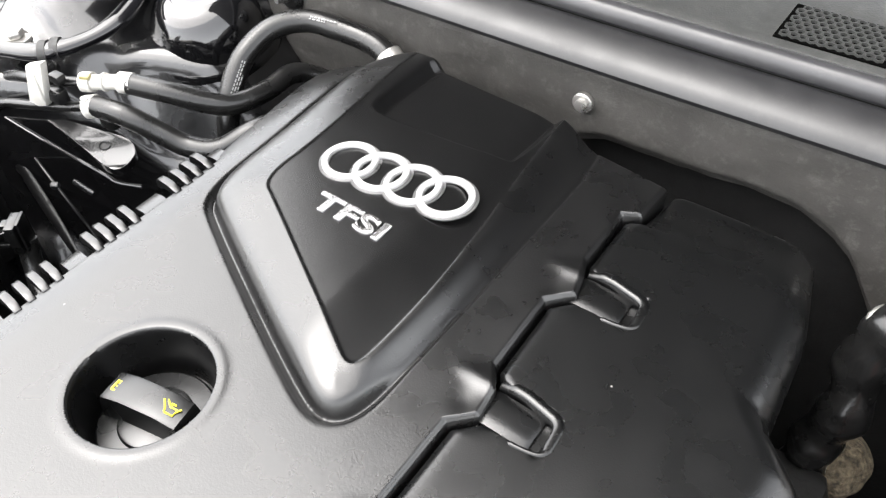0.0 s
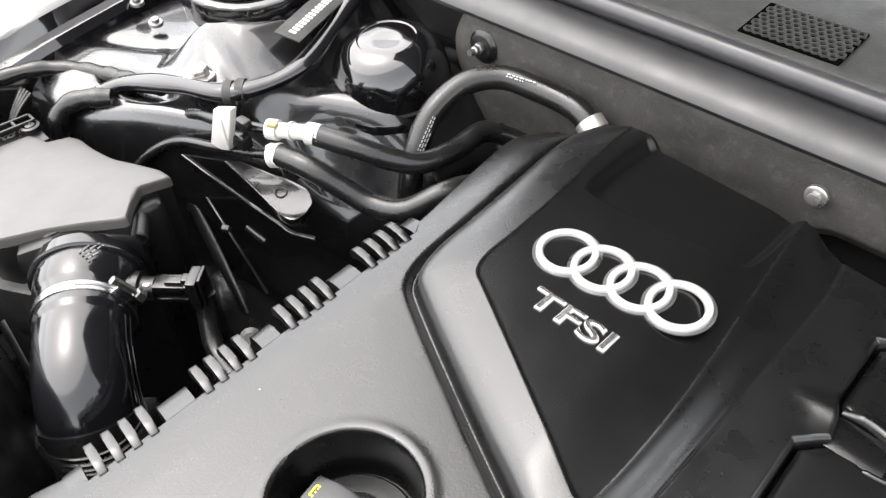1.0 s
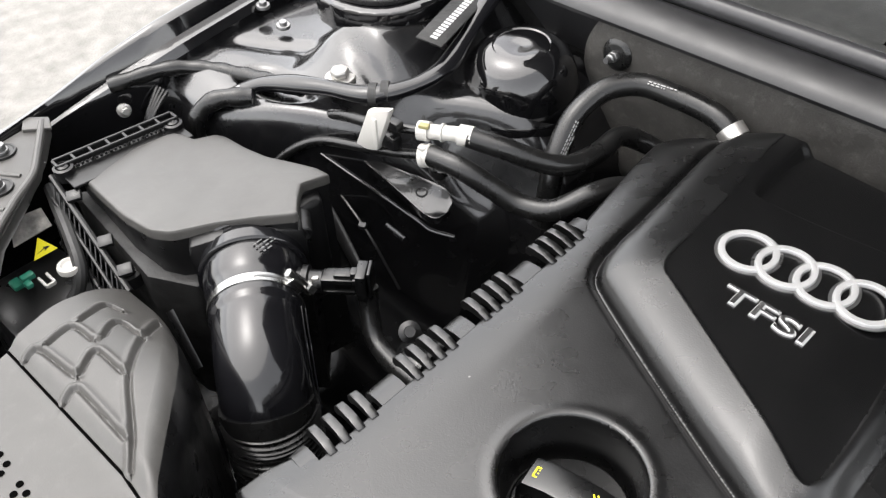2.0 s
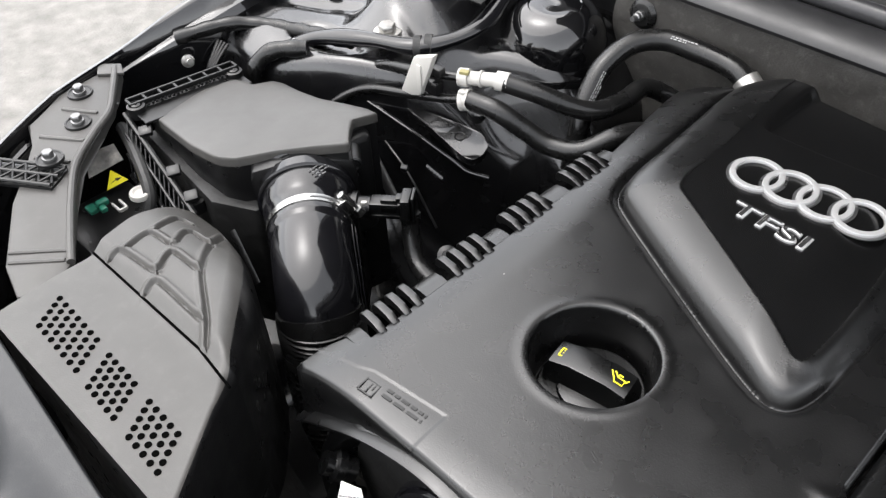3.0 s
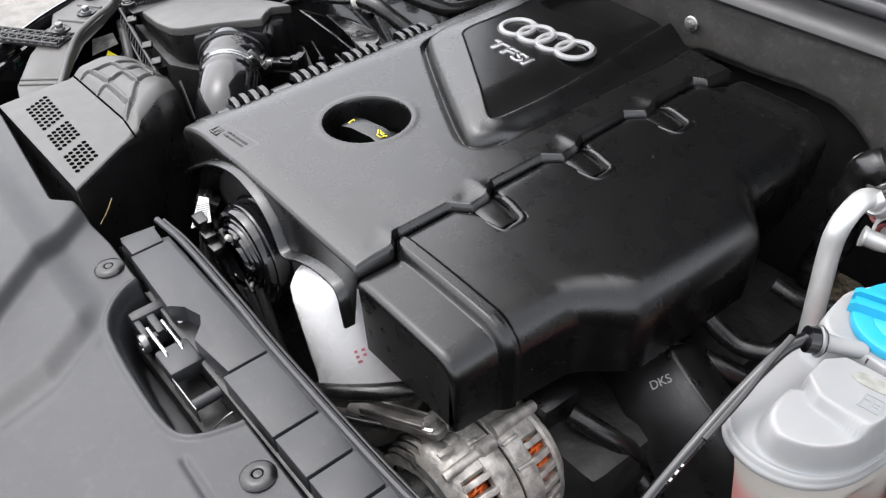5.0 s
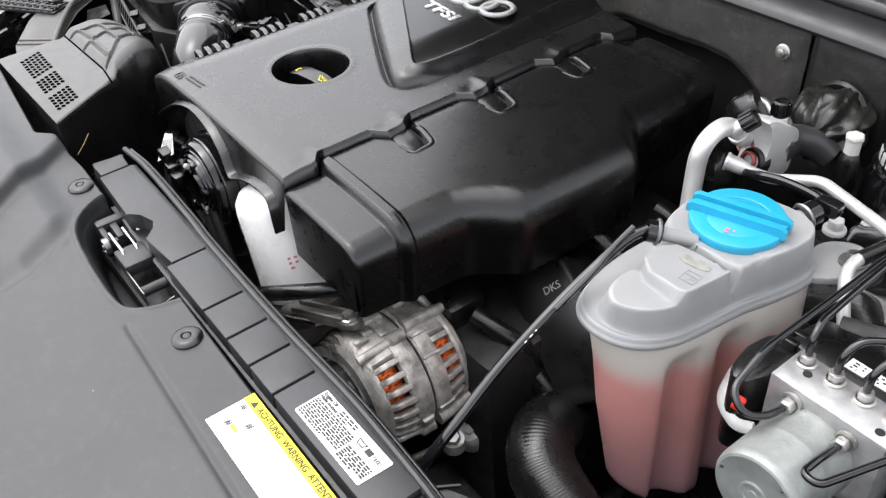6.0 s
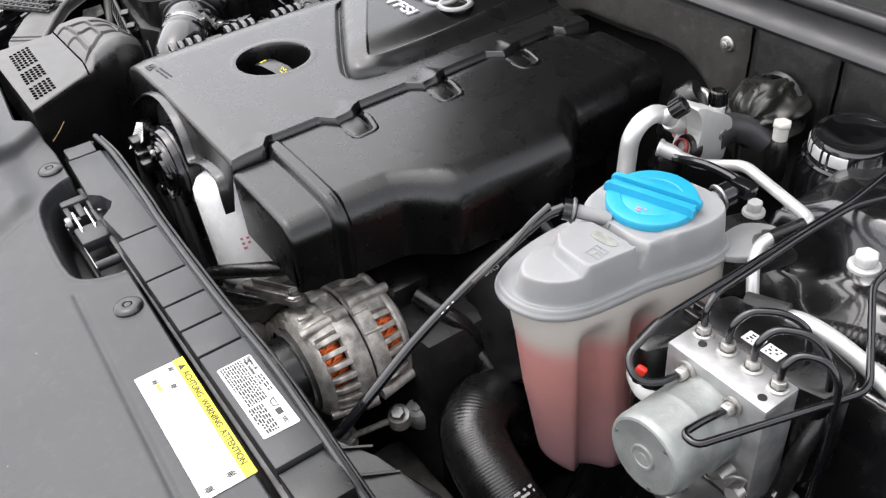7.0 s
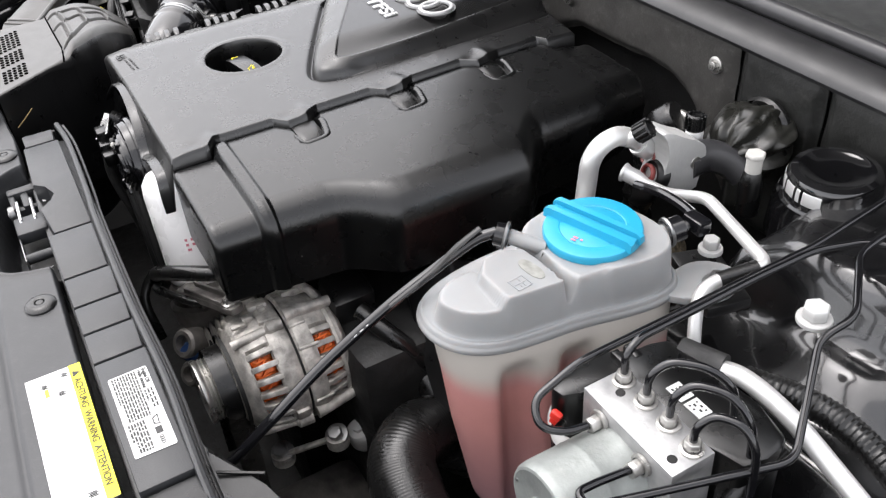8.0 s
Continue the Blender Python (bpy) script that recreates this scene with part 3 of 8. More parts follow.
NU, NV = 380, 520
U, V = np.meshgrid(np.linspace(0, 1, NU), np.linspace(0, 1, NV))
yf = np.interp(U, [0, 0.03, 0.4, 1], [0.036, 0.033, 0.034, 0.031])
yr = np.interp(U, [0, 0.04, 0.10, 0.2, 0.35, 0.75, 1], [0.508, 0.526, 0.536, 0.538, 0.536, 0.524, 0.511])
Y = yf + V * (yr - yf)
XL = np.interp(Y, [0.03, 0.055, 0.074, 0.080, 0.358, 0.368, 0.51, 0.54], [-0.479, -0.472, -0.462, -0.4455, -0.4455, -0.453, -0.476, -0.478])
XS = np.interp(Y, SEAM_Y, SEAM_X)
X = XL + U * (XS - XL)
Z = cover_height(X, Y)
edge = np.minimum.reduce([X - XL, XS - X, Y - yf, yr - Y])
Z = Z - 0.0035 * (1 - smooth(edge / 0.004)) ** 2
bm = bmesh.new()
sheet(bm, np.stack([X, Y, Z], -1), 0.018)
shell_part = part("shell", bm, COVER, cover, sharp=60)
# the badge panel has a smoother finish than the grained rest
shell_part.data.materials.append(PANELP)
mid = np.array([tuple(f.center) for f in shell_part.data.polygons])
for f, d in zip(shell_part.data.polygons, poly_distance(mid[:, 0], mid[:, 1], PANEL)):
    f.material_index = int(d > 0.0012)

# rounded lip of the front skirt, arched over the cam actuator
LIP = [(-0.474, 0.032, 0.884), (-0.455, 0.033, 0.898), (-0.430, 0.034, 0.913), (-0.400, 0.035, 0.930), (-0.365, 0.0355, 0.9435), (-0.335, 0.0355, 0.949), (-0.305, 0.034, 0.9475), (-0.281, 0.032, 0.9415), (-0.262, 0.030, 0.930),
       (-0.251, 0.0280, 0.917), (-0.245, 0.0268, 0.911), (-0.236, 0.0260, 0.9125), (-0.2124, 0.0255, 0.9245), (-0.185, 0.025, 0.9345), (-0.160, 0.0245, 0.9385), (-0.144, 0.024, 0.9370), (-0.1365, 0.023, 0.929), (-0.1335, 0.022, 0.914), (-0.132, 0.022, 0.899)]
lip = spline(LIP, 0.004)
bm = bmesh.new()
rings = []
for i, q in enumerate(lip):
    tan = (lip[min(i + 1, len(lip) - 1)] - lip[max(0, i - 1)]).normalized()
    out = Vector((tan.z, 0, -tan.x))
    out = -out if out.z > 0 else out
    fwd = Vector((0, -1, 0))
    rings.append([bm.verts.new(q + fwd * a + out * b) for a, b in ((0, 0), (0.0080, 0.0006), (0.0096, 0.0014), (0.0098, 0.0030), (0.0086, 0.0040), (0, 0.004))])
for a, b in zip(rings, rings[1:]):
    for k in range(6):
        bm.faces.new((a[k], a[(k + 1) % 6], b[(k + 1) % 6], b[k]))
part("skirt_lip", bm, COVER, cover)
bm = bmesh.new()
top = [(q.x, float(np.interp(q.x, [-0.479, -0.3, -0.135], [0.0335, 0.034, 0.031])) + 0.0005, float(cover_height(np.array([q.x]), np.array([0.034]))[0]) - 0.004) for q in lip]
sheet(bm, [[tuple(q) for q in lip], [tuple(0.5 * (np.array(q) + np.array(w))) for q, w in zip(lip, top)], top])
part("front_skirt", bm, COVER, cover)

# comb of cooling fins on the far edge, in four groups
FIN = bmesh.new()
prof = [(0.006, -0.0010), (-0.004, 0.0004), (-0.015, 0.0002), (-0.0205, -0.0016), (-0.0235, -0.0060), (-0.0235, -0.0110), (-0.0185, -0.0110), (-0.0165, -0.0075), (-0.010, -0.0058), (0.006, -0.0055)]
a = [FIN.verts.new((x, -0.0030, z)) for x, z in prof]
b = [FIN.verts.new((x, 0.0030, z)) for x, z in prof]
FIN.faces.new(a), FIN.faces.new(b[::-1])
for i in range(len(prof)):
    FIN.faces.new((a[i], b[i], b[(i + 1) % len(prof)], a[(i + 1) % len(prof)]))
bmesh.ops.bevel(FIN, geom=FIN.edges[:], offset=0.0006, segments=1, affect="EDGES")
FIN = finish("fin", FIN, COVER)
for y0, y1 in ((0.306, 0.352), (0.231, 0.277), (0.161, 0.207), (0.083, 0.131)):
    for k in range(4):
        piece("fin", FIN, cover, Matrix.Translation((-0.4445, y0 + (y1 - y0) * (k + 0.4) / 4 + 0.002, 0.9540)) @ pose(0, 0, 0, 0, 0, -8))
for y0, y1 in ((0.356, 0.368), (0.281, 0.302), (0.211, 0.227), (0.135, 0.157), (0.068, 0.080)):
    bm = bmesh.new()
    rows = [[(-0.4415 + 0.76 * dx, y - 0.12 * dx, 0.9500 + dz) for y in np.linspace(y0, y1, 5)] for dx, dz in ((0, 0), (-0.012, -0.0012), (-0.024, -0.0040), (-0.030, -0.0085), (-0.032, -0.020))]
    sheet(bm, rows, 0.006)
    part("ledge", bm, COVER, cover)
bm = bmesh.new()
sheet(bm, [[(-0.430 + dx, y, 0.925 + dz) for y in np.linspace(0.06, 0.37, 12)] for dx, dz in ((0, 0.004), (-0.02, -0.004), (-0.036, -0.02))], 0.01)
part("comb_backing", bm, PITCH, cover)

# badge: four linked bright rings and raised letters
badge = thing("ring_badge", (-0.287, 0.389, 0.978), "four linked bright metal rings on the engine cover", "badge")
PZ = 0.9792
for k in range(4):
    c = Vector((-0.3265 + 0.0276 * k, 0.3875 + 0.0016 * k, PZ))
    bm = bmesh.new()
    lathe(bm, [(0.0163, 0), (0.0164, 0.0020), (0.0168, 0.0026), (0.0190, 0.0029), (0.0208, 0.0026), (0.0212, 0.0020), (0.0213, 0), (0.0163, 0)], Matrix.Translation(c + Vector((0, 0, 0.0004 * (k % 2)))), 56)
    part("ring", bm, SILVER, badge)
    bm = bmesh.new()
    lathe(bm, [(0.0158, 0), (0.0158, 0.0008), (0.0236, 0.0008), (0.0236, 0), (0.0158, 0)], Matrix.Translation(c - Vector((0, 0, 0.0006 - 0.0001 * k))), 56)
    part("backing_ring", bm, STEEL, badge, "darker grey metal edging")
letters = thing("engine_letters", (-0.287, 0.344, 0.978), "raised bright metal letters below the rings", "badge")
lettering("TFSI", 0.0225, 0.0016, Matrix.Translation((-0.3215, 0.3355, PZ)) @ pose(0, 0, 0, 0, 0, -2.5), CHROME, "letters", letters, 1.62, -0.0001)
lettering("TFSI", 0.0225, 0.0008, Matrix.Translation((-0.3211, 0.3351, PZ)) @ pose(0, 0, 0, 0, 0, -2.5), SILVER, "letter_edging", letters, 1.62, 0.0006)

# moulded pictogram and two lines of small print near the front edge
notice = thing("moulded_notice", (-0.39, 0.05, 0.95), "moulded pictogram and small print on the cover", "lettering")
bm = bmesh.new()
for k, yy in enumerate((0.0545, 0.0495)):
    m = Matrix.Translation((-0.397, yy, float(cover_height(np.array([-0.38]), np.array([yy + 0.001]))[0]) + 0.0004)) @ pose(0, 0, 0, 0, 0, 4)
    bars(bm, m, 1, 0.058, 0.0048, 0.0024, 4 + k, 0.9)
part("print", bm, INK, notice)
bm = bmesh.new()
m = Matrix.Translation((-0.408, 0.0525, float(cover_height(np.array([-0.408]), np.array([0.05]))[0]))) @ pose(0, 0, 0, 0, 0, 4)
for bx, by, sx, sy in ((0, 0, 0.012, 0.001), (0, -0.010, 0.012, 0.001), (-0.006, -0.005, 0.001, 0.011), (0.006, -0.005, 0.001, 0.011), (0.0, -0.005, 0.001, 0.008), (0.003, -0.003, 0.001, 0.005)):
    block(bm, (bx, by, 0), (sx, sy, 0.0006), m, 0)
part("pictogram", bm, INK, notice)

# oil filler cap in its well
oil = thing("oil_filler_cap", (OIL[0], OIL[1], 0.91), "black oil filler cap with yellow symbols in a round well", "oil cap")
bm = bmesh.new()
m = Matrix.Translation((OIL[0] + 0.002, OIL[1] - 0.002, 0.913))
lathe(bm, [(0.043, -0.004), (0.043, 0.0), (0.0395, 0.001), (0.0385, 0.006), (0.0385, 0.009), (0.0370, 0.0105), (0.0245, 0.0115), (0.0235, 0.0135), (0.0225, 0.0140), (0.0, 0.0145)], m, 48)
part("cap_disc", bm, SATIN, oil)
bm = bmesh.new()
g = m @ pose(0, 0, 0, 0, 0, 9)
prof = [(-0.033, 0.010), (-0.0325, 0.024), (-0.029, 0.0315), (-0.014, 0.035), (0.014, 0.035), (0.029, 0.0315), (0.0325, 0.024), (0.033, 0.010)]
rows = []
for y, s in ((-0.0115, 0.0), (-0.0105, 1.0), (-0.009, 1.05), (0.009, 1.05), (0.0105, 1.0), (0.0115, 0.0)):
    rows.append([g @ Vector((x, y, 0.010 + (z - 0.010) * min(1, max(s, 0.0)) + (0.0006 if s > 1 else 0))) for x, z in prof])
sheet(bm, [[tuple(v) for v in r] for r in rows])
part("grip", bm, SATIN, oil, "satin black grip bar")
bm = bmesh.new()
for bx, by, sx, sy in ((-0.021, 0.0035, 0.009, 0.0011), (-0.021, -0.0035, 0.009, 0.0011), (-0.0168, 0, 0.0011, 0.007), (-0.0252, 0, 0.0011, 0.007), (-0.021, 0, 0.0009, 0.006), (-0.0225, 0.0018, 0.002, 0.0007), (-0.0225, -0.0005, 0.002, 0.0007), (-0.019, 0.0018, 0.002, 0.0007)):
    block(bm, (bx, by, 0.0344 - 0.0012 * (bx < -0.018)), (sx, sy, 0.0008), g, 0)
part("yellow_symbol", bm, YELLOW, oil, "yellow printed handbook symbol")
bm = bmesh.new()
for q in (((0.0125, 0.0035), (0.0165, -0.0015), (0.0175, -0.0040), (0.0235, -0.0040), (0.0240, 0.0005), (0.0185, 0.0008), (0.0150, 0.0042)), ((0.0190, 0.0008), (0.0185, 0.0030), (0.0215, 0.0030)), ((0.0240, -0.0010), (0.0262, 0.0020))):
    tube(bm, [g @ Vector((x, y, 0.0357 - 0.0016 * smooth((x - 0.012) / 0.012))) for x, y in q], 0.0006, 6)
part("yellow_symbol", bm, YELLOW, oil, "yellow printed oil can symbol")

# ---- near-side cover over the intake ----
side_cover = thing("side_cover", (-0.06, 0.28, 0.86), "satin black plastic side cover with rolled shoulder and clip loops", "engine cover")
NS = 150
ys = np.unique(np.concatenate([np.linspace(0.0345, 0.519, 300), np.linspace(0.064, 0.100, 60)]))
CLIPS = (0.1715, 0.2830, 0.3945)


def side_top(x, zt):
    return zt - 0.007 * ((x + 0.137) / 0.155) ** 2


def front_step(y):
    return 0.9525 - 0.0062 * float(1 - smooth((y - 0.071) / 0.007)) - 0.010 * float(smooth((y - 0.46) / 0.06))


rows = []
for y in ys:
    xs = float(np.interp(y, SEAM_Y, SEAM_X)) + 0.003
    ridge = 0.0030 * float(smooth((0.0098 - abs(y - 0.0805)) / 0.0042))
    xr = float(np.interp(y, [0.03, 0.074, 0.082, 0.15, 0.36, 0.45, 0.52], [-0.004, -0.003, 0.001, 0.006, 0.010, 0.004, -0.012])) + ridge
    xr += 0.034 * float(smooth((y - 0.140) / 0.060) * (1 - smooth((y - 0.330) / 0.044)))
    zt = front_step(y) + ridge
    rad = float(np.interp(y, [0.03, 0.07, 0.085, 0.15, 0.18, 0.21, 0.34, 0.38, 0.52], [0.022, 0.024, 0.030, 0.032, 0.040, 0.036, 0.036, 0.032, 0.03])) + ridge
    zb = float(np.interp(y, [0.03, 0.08, 0.20, 0.34, 0.52], [0.862, 0.858, 0.853, 0.853, 0.86]))
    lean = radians(84)
    flat = (xr - rad + rad * math.cos(lean)) - xs
    zr = side_top(xs + flat, zt)
    n1, n2, n3 = 90, 24, NS - 114
    row = []
    for k in range(n1):
        x = xs + flat * k / n1
        z = side_top(x, zt) - 0.0042 * math.exp(-(x - xs) / 0.0042)
        d = 0.0
        for yc in CLIPS:
            u, v = (x + 0.118) / 0.0250, (y - yc + 0.002 + 0.10 * (x + 0.115)) / 0.0155
            q = max(abs(u) if x > -0.115 else 0, abs(v))
            d = max(d, float(smooth((1.05 - q) / 0.14)))
        row.append((x, y, z - 0.0085 * d))
    cx, cz = xr - rad, zr - rad * math.sin(lean)
    for k in range(n2):
        an = lean * (1 - k / n2)
        row.append((cx + rad * math.cos(an), y, cz + rad * math.sin(an)))
    for k in range(n3):
        row.append((xr - 0.006 * k / (n3 - 1), y, cz + (zb - cz) * k / (n3 - 1)))
    rows.append(row)
rows = np.array(rows)


def turned_in(row, away, r=0.0065):
    """Rounds an end of the shell over, towards a flat end wall."""
    tan = np.gradient(row[:, [0, 2]], axis=0)
    tan /= np.linalg.norm(tan, axis=1)[:, None] + 1e-9
    out = []
    for a in np.linspace(15, 90, 6):
        c, q = 1 - math.cos(radians(a)), row.copy()
        q[:, 0] += tan[:, 1] * r * c
        q[:, 2] -= tan[:, 0] * r * c
        q[:, 1] += away * r * math.sin(radians(a))
        out.append(q)
    return out


front, rear = turned_in(rows[0], -1), turned_in(rows[-1], 1)
bm = bmesh.new()
sheet(bm, np.concatenate([np.array(front[::-1]), rows, np.array(rear)]), 0.0)
shell = part("shell", bm, SATIN, side_cover, sharp=60)
for r, lim in ((front[-1], -0.008), (rear[-1], 1.0)):
    bm = bmesh.new()
    sheet(bm, [[tuple(q) for q in r], [(min(q[0], lim), q[1], min(q[2] - 0.0005, 0.868)) for q in r]])
    part("end_wall", bm, SATIN, side_cover)
for yc in CLIPS:
    # a flat strap round the pocket, wide on its rear arm and thin on its front arm
    flatloop = rounded([(-0.1370, yc + 0.0175, 0), (-0.121, yc + 0.0190, 0), (-0.0885, yc + 0.0115, 0), (-0.0865, yc - 0.0175, 0), (-0.103, yc - 0.0212, 0), (-0.1330, yc - 0.0205, 0)], 0.010, 7)
    loop = [Vector((q.x, q.y, side_top(q.x, front_step(q.y)))) for q in flatloop]
    bm = bmesh.new()
    rings = []
    for i, q in enumerate(loop):
        f = i / (len(loop) - 1)
        tan = (loop[min(i + 1, len(loop) - 1)] - loop[max(0, i - 1)]).normalized()
        inward = Vector((tan.y, -tan.x, 0)).normalized()
        w = 0.0070 - 0.0036 * float(smooth((f - 0.40) / 0.35))
        dip = -0.004 * float(smooth((0.05 - min(f, 1 - f)) / 0.05))
        rings.append([bm.verts.new(q + inward * (w * a) + Vector((0, 0, h + dip))) for a, h in ((-0.10, -0.003), (-0.03, 0.0002), (0.14, 0.0010), (0.45, 0.0013), (0.80, 0.0008), (0.97, -0.0004), (1.02, -0.0085))])
    for a, b in zip(rings, rings[1:]):
        for k in range(6):
            bm.faces.new((a[k], a[k + 1], b[k + 1], b[k]))
    part("clip_loop", bm, SATIN, side_cover, sharp=60)
    bm = bmesh.new()
    rows = [[(x, y, z - 0.0012 * abs((y - yc + 0.003) / 0.012) ** 4) for y in np.linspace(yc - 0.0155, yc + 0.0095, 9)] for x, z in ((-0.143, 0.9475), (-0.138, 0.9502), (-0.130, 0.9506), (-0.118, 0.9494), (-0.1035, 0.9480), (-0.1010, 0.9462), (-0.1008, 0.940))]
    sheet(bm, rows, 0.004)
    part("clip_tongue", bm, SATIN, side_cover)

# ---- far side: air filter box, intake pipe, duct ----
airbox = thing("air_filter_box", (-0.79, 0.21, 0.70), "black plastic air filter box with smooth grey lid", "air filter box")


def lid_z(x, y):
    return 0.900 + 0.16 * (x + 0.89) - 3.0 * max(0.0, y - 0.245) ** 2


LID = [(-0.893, 0.153), (-0.885, 0.1895), (-0.871, 0.249), (-0.852, 0.254), (-0.838, 0.2535), (-0.828, 0.273), (-0.815, 0.2765), (-0.780, 0.2735), (-0.745, 0.2745), (-0.714, 0.2835), (-0.689, 0.290), (-0.671, 0.2885), (-0.677, 0.261), (-0.662, 0.245), (-0.643, 0.229), (-0.671, 0.2045), (-0.695, 0.180), (-0.718, 0.150), (-0.737, 0.1415), (-0.784, 0.1405), (-0.844, 0.1475)]
smoothed = [q for a, b in zip(LID, LID[1:] + LID[:1]) for q in ((0.9 * a[0] + 0.1 * b[0], 0.9 * a[1] + 0.1 * b[1]), (0.1 * a[0] + 0.9 * b[0], 0.1 * a[1] + 0.9 * b[1]))]
bm = bmesh.new()
cx, cy = -0.765, 0.215
rings = []
for s, dz in ((0.0, 0.0012), (0.2, 0.0012), (0.4, 0.0012), (0.6, 0.0011), (0.75, 0.0010), (0.87, 0.0008), (0.96, 0.0006), (0.988, 0.0002), (0.997, -0.0010), (1.0, -0.0030), (1.0, -0.010)):
    rings.append([(cx + (x - cx) * s, cy + (y - cy) * s, lid_z(cx + (x - cx) * s, cy + (y - cy) * s) + dz) for x, y in smoothed])
vs = [[bm.verts.new(q) for q in r] for r in rings[1:]]
c = bm.verts.new(rings[0][0])
n = len(smoothed)
for i in range(n):
    bm.faces.new((c, vs[0][i], vs[0][(i + 1) % n]))
for a, b in zip(vs, vs[1:]):
    for i in range(n):
        bm.faces.new((a[i], b[i], b[(i + 1) % n], a[(i + 1) % n]))
part("lid", bm, LIDP, airbox, "smooth dark grey lid", sharp=50)
bm = bmesh.new()
low = [(cx + (x - cx) * 0.975, cy + (y - cy) * 0.975) for x, y in LID]
hi = [bm.verts.new((x, y, lid_z(x, y) - 0.006)) for x, y in low]
lo = [bm.verts.new((x, y, 0.70)) for x, y in low]
for i in range(len(low)):
    j = (i + 1) % len(low)
    bm.faces.new((lo[i], lo[j], hi[j], hi[i]))
bm.faces.new(lo[::-1])
part("body", bm, BLACKP, airbox)
# box neck towards the sensor flange
bm = bmesh.new()
nk = [(-0.668, 0.236), (-0.662, 0.270), (-0.690, 0.284), (-0.72, 0.262), (-0.712, 0.180), (-0.690, 0.165)]
prism(bm, nk, 0.80, 0.918, bevel=0.006)
part("neck", bm, BLACKP, airbox)
# ladder rim along the lid's outer edge
rim_a, rim_b = Vector((-0.906, 0.140, 0.912)), Vector((-0.897, 0.266, 0.905))
along = (rim_b - rim_a)
across = Vector((along.y, -along.x, 0)).normalized()
for off in (0.0, 0.0125):
    bm = bmesh.new()
    block(bm, (0, 0, 0), (along.length, 0.003, 0.006), Matrix.Translation((rim_a + rim_b) / 2 + across * off) @ along.to_track_quat("X", "Z").to_matrix().to_4x4(), 0.0006, 1)
    part("rim_rail", bm, BLACKP, airbox)
bm = bmesh.new()
block(bm, (0, 0, -0.004), (along.length, 0.044, 0.003), Matrix.Translation((rim_a + rim_b) / 2 + across * 0.021 - Vector((0, 0, 0.003))) @ along.to_track_quat("X", "Z").to_matrix().to_4x4(), 0.0006, 1)
part("rim_shelf", bm, BLACKP, airbox)
for k in range(8):
    bm = bmesh.new()
    q = rim_a + along * (k / 7)
    block(bm, (0, 0.00625, 0), (0.0028, 0.0125, 0.005), Matrix.Translation(q) @ along.to_track_quat("X", "Z").to_matrix().to_4x4() @ pose(0, 0, 0, 0, 0, 180), 0.0004, 1)
    part("rim_rung", bm, BLACKP, airbox)
TOOTH = bmesh.new()
block(TOOTH, (0, 0, 0), (0.0022, 0.0022, 0.003), bevel=0.0003, seg=1)
TOOTH = finish("rim_tooth", TOOTH, BLACKP)
for k in range(26):
    q = rim_a + along * ((k + 0.5) / 26) + across * 0.0165 - Vector((0, 0, 0.002))
    piece("rim_tooth", TOOTH, airbox, Matrix.Translation(q))
# ribbed front flank under the lid: slanting frame bars, cross ribs and clip brackets
FA, FB = Vector((-0.900, 0.132, 0.903)), Vector((-0.752, 0.112, 0.862))
for d, r in ((Vector((0, 0, 0)), 0.0032), (Vector((0.012, -0.010, -0.014)), 0.0022), (Vector((0.020, -0.018, -0.032)), 0.0022), (Vector((0.024, -0.022, -0.055)), 0.0035), (Vector((0.030, -0.026, -0.085)), 0.0030)):
    bm = bmesh.new()
    tube(bm, [FA + d, FA.lerp(FB, 0.5) + d * 1.05, FB + d * 1.2], r, 8)
    part("flank_bar", bm, BLACKP, airbox)
for k in range(15):
    bm = bmesh.new()
    q = FA.lerp(FB, (k + 0.5) / 15)
    tube(bm, [q, q + Vector((0.012, -0.010, -0.014)), q + Vector((0.022, -0.020, -0.034)), q + Vector((0.026, -0.024, -0.060))], 0.0010, 6)
    part("flank_rib", bm, BLACKP, airbox)
bm = bmesh.new()
prism(bm, [(-0.905, 0.146), (-0.745, 0.128), (-0.70, 0.150), (-0.70, 0.19), (-0.88, 0.17)], 0.74, 0.874, bevel=0.004)
part("flank", bm, PITCH, airbox)
for k in (0.22, 0.62, 0.86):
    bm = bmesh.new()
    q = FA.lerp(FB, k) + Vector((0.004, 0.006, 0.004))
    block(bm, (0, 0, 0), (0.014, 0.012, 0.006), axis_pose(q, (0.25, -0.3, 1), 20), 0.0015)
    part("clip_bracket", bm, BLACKP, airbox)
for q0, q1 in (((-0.72, 0.105, 0.872), (-0.655, 0.100, 0.815)), ((-0.735, 0.095, 0.862), (-0.665, 0.085, 0.80)), ((-0.700, 0.120, 0.868), (-0.66, 0.112, 0.83))):
    bm = bmesh.new()
    tube(bm, [q0, q1], 0.0045, 8, flat=0.4)
    part("support_strap", bm, BLACKP, airbox)
for at, r in (((-0.882, 0.258, 0.902), 0.0052), ((-0.892, 0.143, 0.909), 0.0052), ((-0.774, 0.124, 0.861), 0.0065)):
    bm = bmesh.new()
    lathe(bm, [(r * 1.9, -0.01), (r * 1.9, 0.003), (r * 1.4, 0.004), (r * 1.3, 0.001), (r, 0.001), (r, 0.004), (r * 0.5, 0.005), (0, 0.0035)], Matrix.Translation(at), 18)
    part("screw", bm, BLACKP, airbox)

